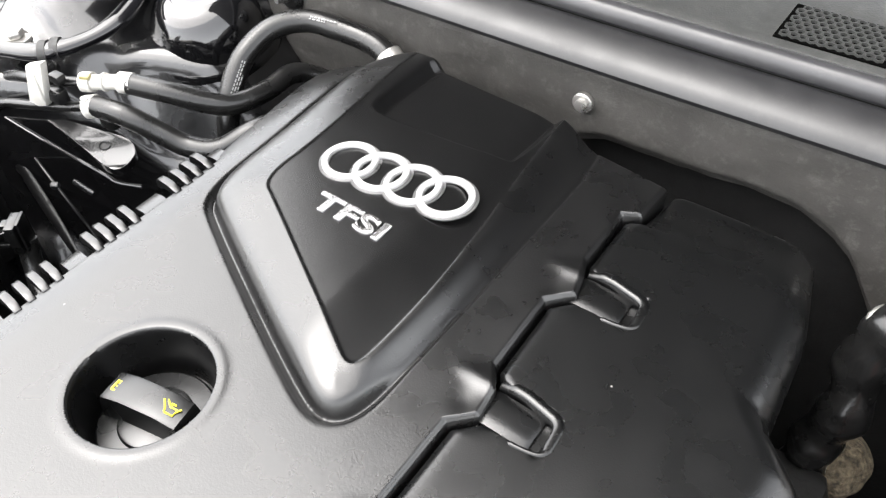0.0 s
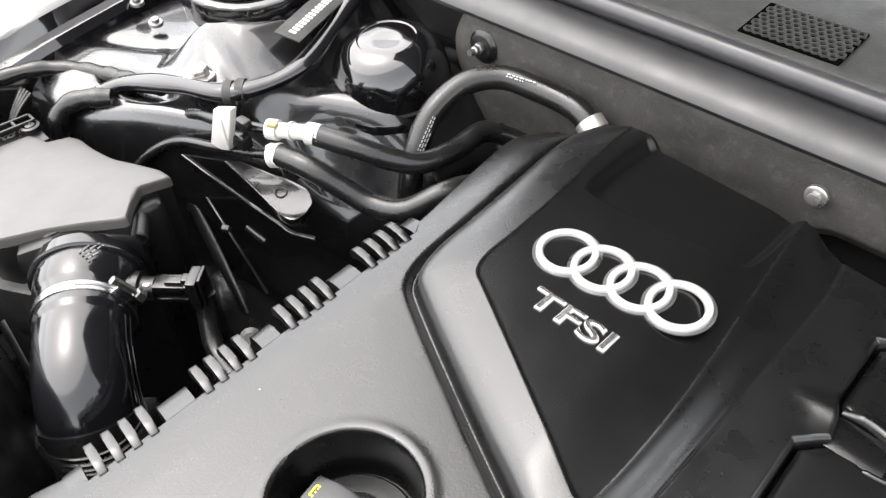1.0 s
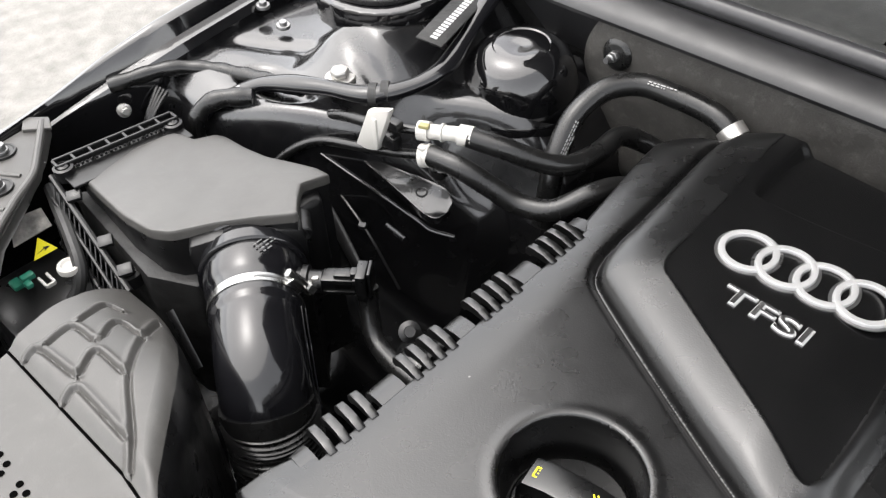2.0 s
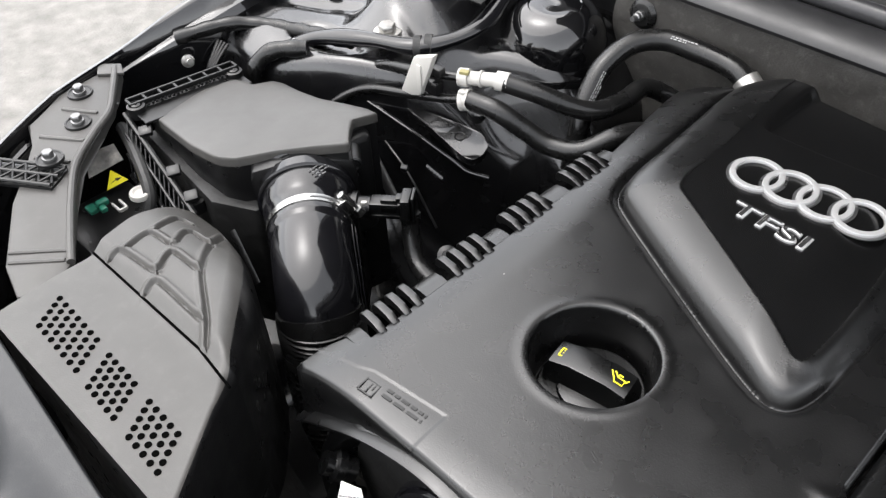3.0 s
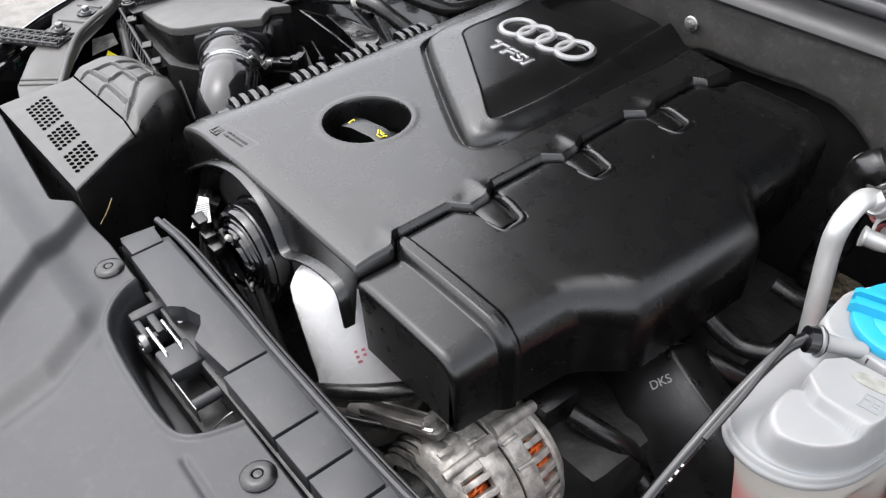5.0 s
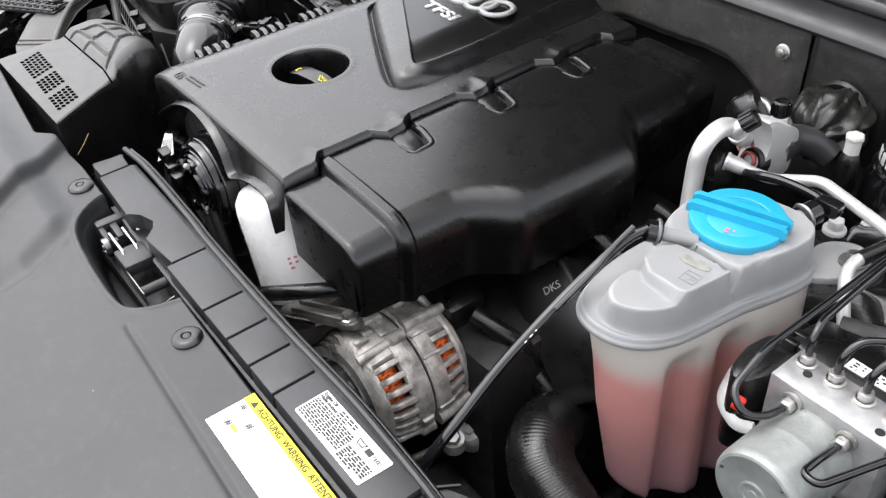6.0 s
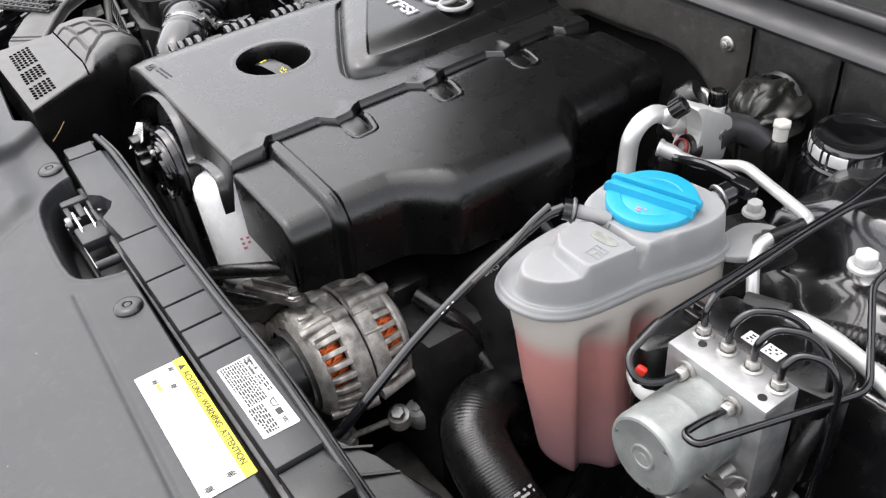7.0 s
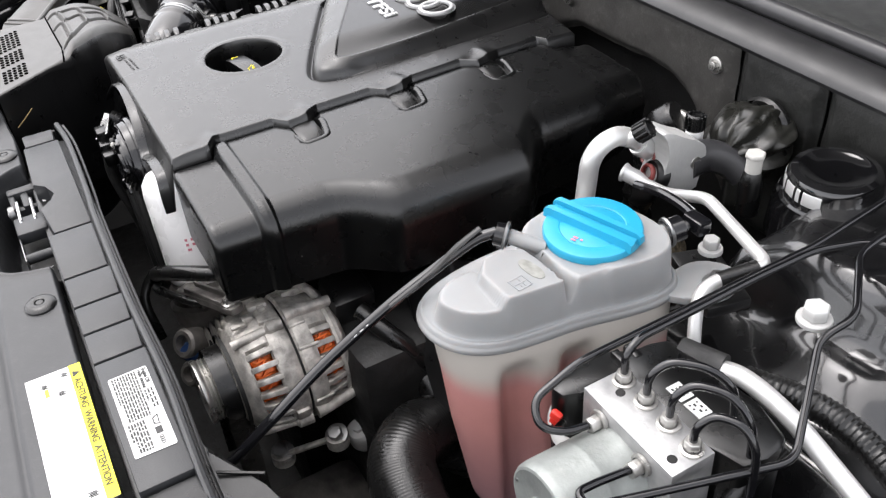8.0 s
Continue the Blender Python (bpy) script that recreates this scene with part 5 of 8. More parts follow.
tube(bm, [(-0.648, 0.380, 0.938), (-0.638, 0.384, 0.939)], 0.0095, 16)
tube(bm, [(-0.638, 0.384, 0.939), (-0.606, 0.397, 0.943)], 0.0072, 16)
lathe(bm, [(0.0074, -0.0015), (0.0088, -0.001), (0.0088, 0.001), (0.0074, 0.0015)], axis_pose((-0.626, 0.389, 0.9405), (0.92, 0.37, 0.1)), 20)
part("quick_coupling", bm, WHITEP, fuel, "cream plastic quick coupling")
bm = bmesh.new()
block(bm, (0, 0, 0), (0.010, 0.006, 0.004), pose(-0.640, 0.379, 0.9470, 0, 0, 22), 0.001)
part("yellow_mark", bm, material("aged_yellow_plastic", (0.28, 0.25, 0.11), 0.45), fuel, "yellowed release button")
bm = bmesh.new()
tube(bm, [(-0.610, 0.394, 0.943), (-0.598, 0.399, 0.943)], 0.0100, 16)
part("collar", bm, WHITEP, fuel)
bm = bmesh.new()
lathe(bm, [(0.0100, -0.0045), (0.0112, -0.004), (0.0112, 0.0), (0.0104, 0.0005), (0.0104, 0.003), (0.0112, 0.0035), (0.0112, 0.006), (0.0100, 0.0065)], axis_pose((-0.632, 0.3705, 0.922), (0.9, 0.39, 0.2)), 24)
part("collar", bm, WHITEP, fuel)
bm = bmesh.new()
block(bm, (0, 0, 0), (0.008, 0.005, 0.004), pose(-0.632, 0.367, 0.9325, 0, 0, 20), 0.001)
part("release_button", bm, WHITEP, fuel)
for pts, r in (([(-0.602, 0.397, 0.943), (-0.570, 0.412, 0.936), (-0.545, 0.430, 0.924), (-0.528, 0.450, 0.916), (-0.520, 0.484, 0.914), (-0.520, 0.522, 0.912), (-0.505, 0.545, 0.898), (-0.47, 0.56, 0.88)], 0.0100), ([(-0.626, 0.372, 0.924), (-0.594, 0.378, 0.922), (-0.568, 0.390, 0.906), (-0.545, 0.400, 0.893), (-0.515, 0.412, 0.894), (-0.495, 0.440, 0.905), (-0.485, 0.47, 0.90), (-0.46, 0.50, 0.89)], 0.0105)):
    bm = bmesh.new()
    tube(bm, spline(pts), r, 16)
    part("hose", bm, RUBBER, fuel, "matt black rubber hose")
bm = bmesh.new()
lathe(bm, [(0, -0.008), (0.007, -0.008), (0.007, -0.003), (0.010, -0.003), (0.010, 0.003), (0, 0.003)], Matrix.Translation((-0.6235, 0.3795, 0.9050)), 16)
part("bracket", bm, RUBBER, fuel)

breather = thing("vacuum_hose", (-0.53, 0.50, 0.86), "black moulded vacuum hose with pale printed marking", "hose")
bm = bmesh.new()
tube(bm, spline([(-0.545, 0.440, 0.84), (-0.548, 0.452, 0.882), (-0.553, 0.468, 0.908), (-0.556, 0.494, 0.932), (-0.548, 0.530, 0.948), (-0.525, 0.556, 0.951), (-0.490, 0.564, 0.948), (-0.462, 0.567, 0.945), (-0.444, 0.566, 0.942), (-0.428, 0.563, 0.934)]), 0.0112, 18)
part("hose", bm, RUBBER, breather)
bm = bmesh.new()
tube(bm, [(-0.434, 0.565, 0.938), (-0.424, 0.562, 0.932)], 0.0135, 20)
part("clamp", bm, ZINC, breather, "bright steel spring clamp")
bm = bmesh.new()
tube(bm, [(-0.428, 0.563, 0.934), (-0.412, 0.556, 0.922)], 0.0105, 16)
tube(bm, [(-0.420, 0.553, 0.930), (-0.400, 0.553, 0.930)], 0.004, 8)
part("nozzle", bm, STEEL, breather)
bm = bmesh.new()
for a, b in (((-0.5535, 0.468, 0.908), (-0.556, 0.494, 0.932)),):
    d = Vector(b) - Vector(a)
    m = Matrix.Translation(Vector(a) + Vector((0.0085, -0.006, 0.006))) @ d.to_track_quat("X", "Z").to_matrix().to_4x4()
    bars(bm, m @ pose(0, 0, 0, 55, 0, 0), 3, 0.034, 0.0024, 0.0011, 3)
part("print", bm, HOSEINK, breather, "pale grey hose marking")
bm = bmesh.new()
m = Matrix.Translation((-0.515, 0.5515, 0.9610)) @ pose(0, 0, 0, 20, 4, 14)
bars(bm, m, 2, 0.028, 0.0026, 0.0012, 9)
part("print", bm, HOSEINK, breather, "pale grey hose marking")

gusset = thing("wing_gusset", (-0.66, 0.385, 0.80), "black painted steel gusset plate below the fuel lines", "gusset")
bm = bmesh.new()
ga, gb, gc = Vector((-0.726, 0.367, 0.879)), Vector((-0.622, 0.391, 0.866)), Vector((-0.618, 0.362, 0.862))
gn = (gb - ga).cross(gc - ga).normalized()
gn = gn if gn.z > 0 else -gn
gx = (gb - ga).normalized()
gm = Matrix.Translation(ga) @ Matrix((gx, gn.cross(gx), gn)).transposed().to_4x4()
corners = [(-0.728, 0.368), (-0.702, 0.3746), (-0.642, 0.3938), (-0.6243, 0.3942), (-0.6123, 0.3843), (-0.6101, 0.3711), (-0.6127, 0.3605), (-0.6259, 0.3569), (-0.6671, 0.3619), (-0.7173, 0.3640)]
flatgm = gm.inverted()
shape = []
for x, y in corners:
    z = ga.z - (gn.x * (x - ga.x) + gn.y * (y - ga.y)) / gn.z
    q = flatgm @ Vector((x, y, z))
    shape.append((q.x, q.y))
prism(bm, corner_cut(shape, 2), -0.010, 0.0, gm, 0.0025)
part("plate", bm, PAINT, gusset)
bm = bmesh.new()
tube(bm, spline([(-0.775, 0.346, 0.880), (-0.759, 0.344, 0.879), (-0.682, 0.347, 0.868), (-0.635, 0.358, 0.848), (-0.6206, 0.361, 0.842), (-0.600, 0.372, 0.838)]), 0.0022, 10)
part("folded_edge", bm, PAINT, gusset)
bm = bmesh.new()
tube(bm, spline([(-0.660, 0.338, 0.842), (-0.640, 0.342, 0.832)]), 0.0030, 8, flat=0.5)
part("pressed_slot", bm, PAINT, gusset)
bm = bmesh.new()
lathe(bm, [(0.0045, 0.0), (0.0055, 0.0008), (0.0062, 0.0)], Matrix.Translation((-0.6451, 0.3753, 0.8681)) @ gm.to_3x3().to_4x4(), 18)
part("plug_hole", bm, BLACKP, gusset)

strut = thing("strut_dome", (-0.655, 0.538, 0.88), "gloss black round strut dome", "strut mount")
bm = bmesh.new()
lathe(bm, [(0.066, -0.07), (0.064, -0.02), (0.061, 0.005), (0.057, 0.023), (0.051, 0.036), (0.044, 0.044), (0.037, 0.0485), (0.030, 0.0505), (0.0285, 0.0495), (0.027, 0.0500), (0.012, 0.0485), (0, 0.048)], axis_pose((-0.655, 0.538, 0.905), (0.03, -0.05, 1)), 48)
part("dome", bm, GLOSS, strut)
bm = bmesh.new()
lathe(bm, [(0.0675, -0.004), (0.072, -0.002), (0.074, -0.006), (0.074, -0.012), (0.066, -0.014)], axis_pose((-0.655, 0.538, 0.905), (0.03, -0.05, 1)), 48)
part("base_flange", bm, GLOSS, strut)
tray = thing("strut_tray", (-0.80, 0.47, 0.96), "black rubber cap on the strut tower", "cap")
bm = bmesh.new()
prism(bm, corner_cut([(-0.875, 0.435), (-0.79, 0.432), (-0.745, 0.475), (-0.745, 0.57), (-0.875, 0.57)], 2), 0.955, 0.985, bevel=0.004)
part("base", bm, GLOSS, tray)
bm = bmesh.new()
prism(bm, corner_cut([(-0.865, 0.445), (-0.795, 0.443), (-0.757, 0.48), (-0.757, 0.56), (-0.865, 0.56)], 2), 0.985, 0.993, bevel=0.003)
part("rim", bm, RUBBER, tray)

plate = thing("stamped_number_plate", (-0.71, 0.49, 0.97), "black stamped identification plate", "plate")
pm = Matrix.Translation((-0.722, 0.512, 0.974)) @ pose(0, 0, 0, 0, 0, 103) @ pose(0, 0, 0, 8, -4, 0)
bm = bmesh.new()
block(bm, (0, 0, 0), (0.108, 0.030, 0.002), pm, 0.0008)
part("plate", bm, PITCH, plate)
bm = bmesh.new()
for k in range(17):
    block(bm, (-0.045 + 0.0054 * k, -0.001, 0.0013), (0.0034, 0.0075, 0.0006), pm, 0)
part("stamped_bars", bm, PALEINK, plate, "row of pale stamped marks")

for name, at, n, r, label in (("wing_bolt", (-0.962, 0.247, 0.890), (0.9, -0.2, 0.3), 0.0048, "pale zinc bolt on the wing rail"), ("strut_bolt", (-0.7735, 0.395, 0.936), (0, 0, 1), 0.010, "pale zinc flanged bolt on the inner wing")):
    ob = thing(name, at, label, "bolt")
    bolt(ob, at, n, r, 0.008, 1.6, ZINC, "head")
for at in ((-0.915, 0.435, 0.926), (-0.86, 0.33, 0.915), (-0.955, 0.44, 0.935)):
    ob = thing("wing_screw", at, "dark screw in the inner wing flange", "screw", group="inner wing screws")
    bolt(ob, at, (0.1, 0, 1), 0.005, 0.004, 1.6, STEEL, "head")
stay = thing("support_stay", (-0.60, 0.27, 0.80), "thin black support stay beside the filter box", "stay")
bm = bmesh.new()
tube(bm, spline([(-0.772, 0.336, 0.848), (-0.731, 0.329, 0.809), (-0.668, 0.312, 0.767), (-0.650, 0.307, 0.752)]), lambda f: 0.0025 + 0.0045 * math.sin(math.pi * min(1, 0.15 + 0.8 * f)), 12, flat=0.45)
part("arm", bm, BLACKP, stay)
bm = bmesh.new()
tube(bm, spline([(-0.765, 0.352, 0.841), (-0.689, 0.333, 0.826), (-0.655, 0.331, 0.788), (-0.640, 0.330, 0.77)]), 0.0016, 8)
part("rod", bm, BLACKP, stay)
bm = bmesh.new()
block(bm, (0, 0, 0), (0.008, 0.006, 0.007), pose(-0.689, 0.332, 0.827, 20, 0, 30), 0.001)
part("rod_clip", bm, GREYP, stay)

# ---- front: grille cover, lock carrier, latch ----
grille_cover = thing("grille_cover", (-0.1, -0.35, 0.86), "wide grey plastic cover panel behind the grille", "cover panel")
NOTCH = corner_cut([(-0.300, -0.080), (-0.299, -0.106), (-0.276, -0.135), (-0.242, -0.147), (-0.130, -0.152), (-0.104, -0.142), (-0.092, -0.105), (-0.091, -0.080)], 2)


def panel_z(X, Y):
    z = 0.9115 - 0.10 * np.maximum(0, -0.16 - Y) - 0.35 * np.maximum(0, -0.30 - Y) ** 2
    fold = (X + 0.423) * 0.78 + (Y + 0.097) * 0.625
    z = z + 0.013 * smooth((-fold + 0.008) / 0.017)
    z = z + 0.008 * smooth(poly_distance(X, Y, corner_cut([(-0.70, -0.115), (-0.56, -0.135), (-0.50, -0.18), (-0.60, -0.30), (-0.80, -0.30), (-0.80, -0.15)])) / 0.02)
    z = z - 0.0022 * np.exp(-((Y + 0.155 + 0.03 * (X + 0.09)) / 0.003) ** 2) * smooth((X + 0.095) / 0.01) * smooth((0.40 - X) / 0.05)
    z = z - 0.002 * np.exp(-((Y + 0.205 - 0.55 * (X + 0.25) * smooth((-0.24 - X) / 0.05)) / 0.004) ** 2) * smooth((-0.30 - X) / 0.05)
    crest = np.interp(Y, [-0.62, -0.35, -0.243, -0.201, -0.169, -0.138, -0.12], [-0.18, -0.205, -0.217, -0.224, -0.243, -0.268, -0.30])
    z = z + 0.009 * smooth((crest - X) / 0.034) * smooth((-0.128 - Y) / 0.035)
    z = z + 0.0012 * np.exp(-((X - crest - 0.004) / 0.006) ** 2) * smooth((-0.140 - Y) / 0.02)
    nd = poly_distance(X, Y, NOTCH)
    z = z + 0.0022 * np.exp(-((nd + 0.003) / 0.0025) ** 2)
    return z - 0.012 * smooth((nd + 0.0005) / 0.0018) - 0.055 * smooth((nd - 0.002) / 0.011)


rows = []
for v in np.linspace(0, 1, 200):
    row = []
    for x in np.concatenate([np.linspace(-0.80, -0.31, 110), np.linspace(-0.3085, -0.085, 150), np.linspace(-0.081, 0.55, 150)]):
        yr = float(np.interp(x, [-0.8, -0.70, -0.65, -0.46, -0.44, -0.37, -0.30, 0.06, 0.55], [-0.150, -0.100, -0.103, -0.117, -0.100, -0.096, -0.098, -0.106, -0.114]))
        row.append((x, yr + (-0.62 - yr) * v * (0.35 + 0.65 * v)))
    rows.append(row)
A = np.array(rows)
Zp = panel_z(A[..., 0], A[..., 1])
vv = np.linspace(0, 1, 200)[:, None]
Zp = Zp - 0.004 * (1 - smooth(vv / 0.012)) ** 2
bm = bmesh.new()
sheet(bm, np.concatenate([A, Zp[..., None]], -1), 0.02)
part("panel", bm, GREYP, grille_cover, sharp=60)
for x, y in ((-0.332, -0.112), (-0.040, -0.121), (0.335, -0.130)):
    bm = bmesh.new()
    lathe(bm, [(0.0135, -0.002), (0.0135, 0.0008), (0.0115, 0.0028), (0.006, 0.0040), (0.0045, 0.0034), (0.004, 0.0020), (0.0032, 0.0032), (0, 0.0036)], Matrix.Translation((x, y, float(panel_z(np.array([x]), np.array([y]))[0]) + 0.0005)), 32)
    part("rivet", bm, SATIN, grille_cover, "round black push rivet")

lock = thing("lock_carrier", (-0.05, -0.07, 0.86), "black plastic lock carrier strip with cross ribs", "lock carrier")
bm = bmesh.new()
prism(bm, [(-0.378, -0.090), (-0.36, -0.044), (0.23, -0.046), (0.262, -0.050), (0.262, -0.102), (-0.30, -0.098), (-0.29, -0.090)], 0.86, 0.897, bevel=0.002)
part("base", bm, BLACKP, lock)
CELLS = [-0.361, -0.331, -0.139, -0.059, -0.013, 0.027, 0.067, 0.2115, 0.258]
for a, b in zip(CELLS, CELLS[1:]):
    bm = bmesh.new()
    if a < -0.3:
        y0 = -0.089 if a < -0.34 else -0.092
    else:
        y0 = -0.097
    if abs(a + 0.331) < 0.001:
        poly = [(a + 0.0013, -0.0915), (a + 0.0013, -0.054), (b - 0.0013, -0.056), (b - 0.0013, y0 + 0.001), (-0.192, -0.0955), (-0.203, -0.082), (-0.214, -0.0770), (-0.234, -0.083), (-0.243, -0.095)]
    else:
        poly = [(a + 0.0013, y0), (a + 0.0013, -0.056), (b - 0.0013, -0.058), (b - 0.0013, y0)]
    prism(bm, poly, 0.895, 0.9155 if a < 0.2 else 0.912, bevel=0.0012)
    part("cell", bm, GREYP if a < 0.2 else BLACKP, lock)
for off, r, zz, mt in ((0.001, 0.0032, 0.9155, GREYP), (0.0072, 0.0016, 0.9120, BLACKP)):
    bm = bmesh.new()
    tube(bm, spline([(-0.366, -0.050 + off, zz), (-0.31, -0.0465 + off, zz), (-0.20, -0.0495 + off, zz), (-0.14, -0.0525 + off, zz), (0.0, -0.0545 + off, zz), (0.11, -0.053 + off, zz), (0.19, -0.056 + off, zz), (0.225, -0.057 + off, zz - 0.004), (0.262, -0.056 + off, zz - 0.016), (0.31, -0.052 + off, zz - 0.04)]), r, 8)
    part("edge_rail", bm, mt, lock)
bm = bmesh.new()
block(bm, (0, 0, 0), (0.004, 0.034, 0.006), pose(-0.366, -0.070, 0.908, 0, 0, -8), 0.001)
part("slot_bar", bm, BLACKP, lock)

latch = thing("bonnet_latch", (-0.21, -0.112, 0.86), "grey bonnet latch with bright steel jaws in a dark recess", "latch")
bm = bmesh.new()
lm = pose(-0.256, -0.107, 0.892, 0, 8, 0)
block(bm, (-0.0135, 0, 0), (0.011, 0.032, 0.018), lm, 0.0025)
for dy in (-0.0125, 0.0, 0.0125):
    block(bm, (0.003, dy, -0.001), (0.024, 0.0060 if dy else 0.0075, 0.016), lm, 0.0015)
block(bm, (0.012, 0, -0.003), (0.007, 0.031, 0.013), lm, 0.002)
part("upper_body", bm, GREYP, latch)
for y in (-0.1245, -0.0895):
    bm = bmesh.new()
    lathe(bm, [(0, -0.004), (0.0085, -0.004), (0.0092, 0), (0.0085, 0.002), (0.006, 0.002), (0.0055, 0), (0.003, 0), (0.003, 0.003), (0, 0.0035)], axis_pose((-0.243, y, 0.890), (0, -1, 0)), 24)
    part("pivot", bm, STEEL, latch)
bm = bmesh.new()
block(bm, (-0.200, -0.1095, 0.893), (0.034, 0.030, 0.014), bevel=0.003)
part("lower_body", bm, GREYP, latch)
for dy in (-0.0065, 0.0075):
    bm = bmesh.new()
    tube(bm, rounded([(-0.253, -0.1095 + dy, 0.893), (-0.248, -0.1095 + dy, 0.9005), (-0.206, -0.1105 + dy, 0.9015), (-0.204, -0.1105 + dy, 0.896)], 0.003), 0.0017, 8)
    part("jaw", bm, CHROME, latch, "bright steel jaw")
for y in (-0.1235, -0.0955):
    bm = bmesh.new()
    block(bm, (-0.163, y, 0.887), (0.044, 0.0014, 0.016), bevel=0.0006)
    part("side_plate", bm, STEEL, latch)
bm = bmesh.new()
tube(bm, [(-0.150, -0.1225, 0.890), (-0.150, -0.0965, 0.890)], 0.0052, 18)
part("roller", bm, GREYP, latch)
bm = bmesh.new()
block(bm, (-0.20, -0.1095, 0.862), (0.15, 0.034, 0.02), bevel=0.004)
block(bm, (-0.262, -0.1095, 0.878), (0.03, 0.028, 0.016), bevel=0.003)
part("bed", bm, PITCH, latch)
bm = bmesh.new()
tube(bm, spline([(-0.128, -0.118, 0.880), (-0.124, -0.108, 0.889), (-0.122, -0.102, 0.892)]), 0.0008, 6)
part("spring_wire", bm, STEEL, latch)

# stickers on the panel and the lock carrier
warning = thing("warning_sticker", (0.127, -0.128, 0.91), "white warning sticker with a yellow headline strip", "sticker")
wz = float(panel_z(np.array([0.13]), np.array([-0.128]))[0]) + 0.0006
wm = Matrix.Translation((0.053, -0.147, wz)) @ pose(0, 0, 0, 0, 0, -0.5)
bm = bmesh.new()
block(bm, (0.074, 0.0195, 0), (0.148, 0.041, 0.0004), wm, 0)
part("paper", bm, PAPER, warning)
bm = bmesh.new()
block(bm, (0.074, 0.0363, 0.0004), (0.148, 0.0092, 0.0004), wm, 0)
part("yellow_strip", bm, YELLOW, warning)
lettering("ACHTUNG  WARNING  ATTENTION", 0.0073, 0.0001, wm @ Matrix.Translation((0.018, 0.0337, 0.0008)), material("olive_print", (0.06, 0.055, 0.01), 0.5, var=0.1), "headline", warning, 0.98, 0.0002)
bm = bmesh.new()
prism(bm, [(0.008, 0.0335), (0.015, 0.0335), (0.0115, 0.0395)], 0.0006, 0.0009, wm)
part("warning_triangle", bm, INK, warning)
bm = bmesh.new()
for x, y, s in ((0.006, 0.027, 0.004), (0.026, 0.022, 0.005), (0.012, 0.011, 0.0045), (0.136, 0.024, 0.006), (0.139, 0.006, 0.006)):
    bm = bmesh.new()
    for k in range(4):
        block(bm, (x + 0.0013 * k, y + 0.0012 * (k % 2), 0.0004), (0.0008, s, 0.0002), wm, 0)
    part("pictogram", bm, INK, warning)
bm = bmesh.new()
bars(bm, wm @ Matrix.Translation((0.040, 0.027, 0.0004)), 7, 0.085, 0.0032, 0.0009, 21, 0.75)
part("small_print", bm, material("faded_print", (0.68, 0.68, 0.68), 0.5, var=0.05), warning)
bm = bmesh.new()
block(bm, (0.022, 0.0125, 0.0004), (0.009, 0.003, 0.0002), wm, 0)
part("yellow_mark", bm, YELLOW, warning)

oilnote = thing("oil_sticker", (0.137, -0.077, 0.915), "white engine oil sticker with small grey print", "sticker")
om = Matrix.Translation((0.0915, -0.0905, 0.9160))
bm = bmesh.new()
prism(bm, [(0.0015, -0.0008), (0.0885, -0.0012), (0.0895, -0.0002), (0.0905, 0.0275), (0.0893, 0.0288), (0.001, 0.0288), (0, 0.0278), (0.0003, 0.0004)], -0.0002, 0.0002, om)
part("paper", bm, PAPER, oilnote)
for line, txt in enumerate(("Engine Oil", "Huile moteur")):
    lettering(txt, 0.0042, 0.0001, om @ Matrix.Translation((0.002, 0.0247 - 0.0036 * line, 0.0006)), INK, "heading", oilnote, 1.0, 0.0001)
bm = bmesh.new()
bars(bm, om @ Matrix.Translation((0.002, 0.0188, 0.0006)), 9, 0.052, 0.0021, 0.0013, 31, 0.9)
bars(bm, om @ Matrix.Translation((0.056, 0.0125, 0.0006)), 6, 0.031, 0.0021, 0.0014, 33, 0.85)
bars(bm, om @ Matrix.Translation((0.026, 0.0262, 0.0006)), 3, 0.022, 0.0024, 0.0013, 34, 0.85)
part("small_print", bm, INK, oilnote)
bm = bmesh.new()
tube(bm, [om @ Vector(q) for q in ((0.056, 0.023, 0.0004), (0.058, 0.019, 0.0004), (0.064, 0.019, 0.0004), (0.066, 0.023, 0.0004), (0.0625, 0.0225, 0.0004), (0.056, 0.023, 0.0004))], 0.0005, 5)
block(bm, (0.0715, 0.0205, 0.0004), (0.007, 0.005, 0.0002), om, 0)
part("pictograms", bm, INK, oilnote)
bm = bmesh.new()
for k in range(4):
    lathe(bm, [(0.0011, 0.0003), (0.0016, 0.0003), (0.0016, 0.0005), (0.0011, 0.0005)], om @ Matrix.Translation((0.0785 + 0.002 * k, 0.0205, 0)), 14)
part("ring_mark", bm, INK, oilnote)

# ---- front of the engine: cam actuator, oil filter, alternator ----
cam_end = thing("cam_actuator", (-0.33, 0.02, 0.80), "black cam actuator housing with solenoid and plug", "actuator")
bm = bmesh.new()
lathe(bm, [(0.101, -0.004), (0.097, 0.004), (0.088, 0.002), (0.078, -0.010), (0.066, -0.016), (0.052, -0.018), (0.048, -0.030)], axis_pose((-0.352, 0.030, 0.846), (0.05, -1, 0.10)), 80)
part("shield", bm, SATIN, cam_end, "smooth dark shield behind the actuator")
bm = bmesh.new()
prism(bm, corner_cut([(-0.085, 0.030), (-0.060, 0.062), (-0.030, 0.070), (-0.036, 0.050), (-0.062, 0.022)], 1), -0.006, 0.0, axis_pose((-0.352, 0.024, 0.850), (0.05, -1, 0.25)) @ Matrix.Diagonal((-1, 1, 1, 1)), 0.002)
part("shield_plate", bm, GREYP, cam_end)
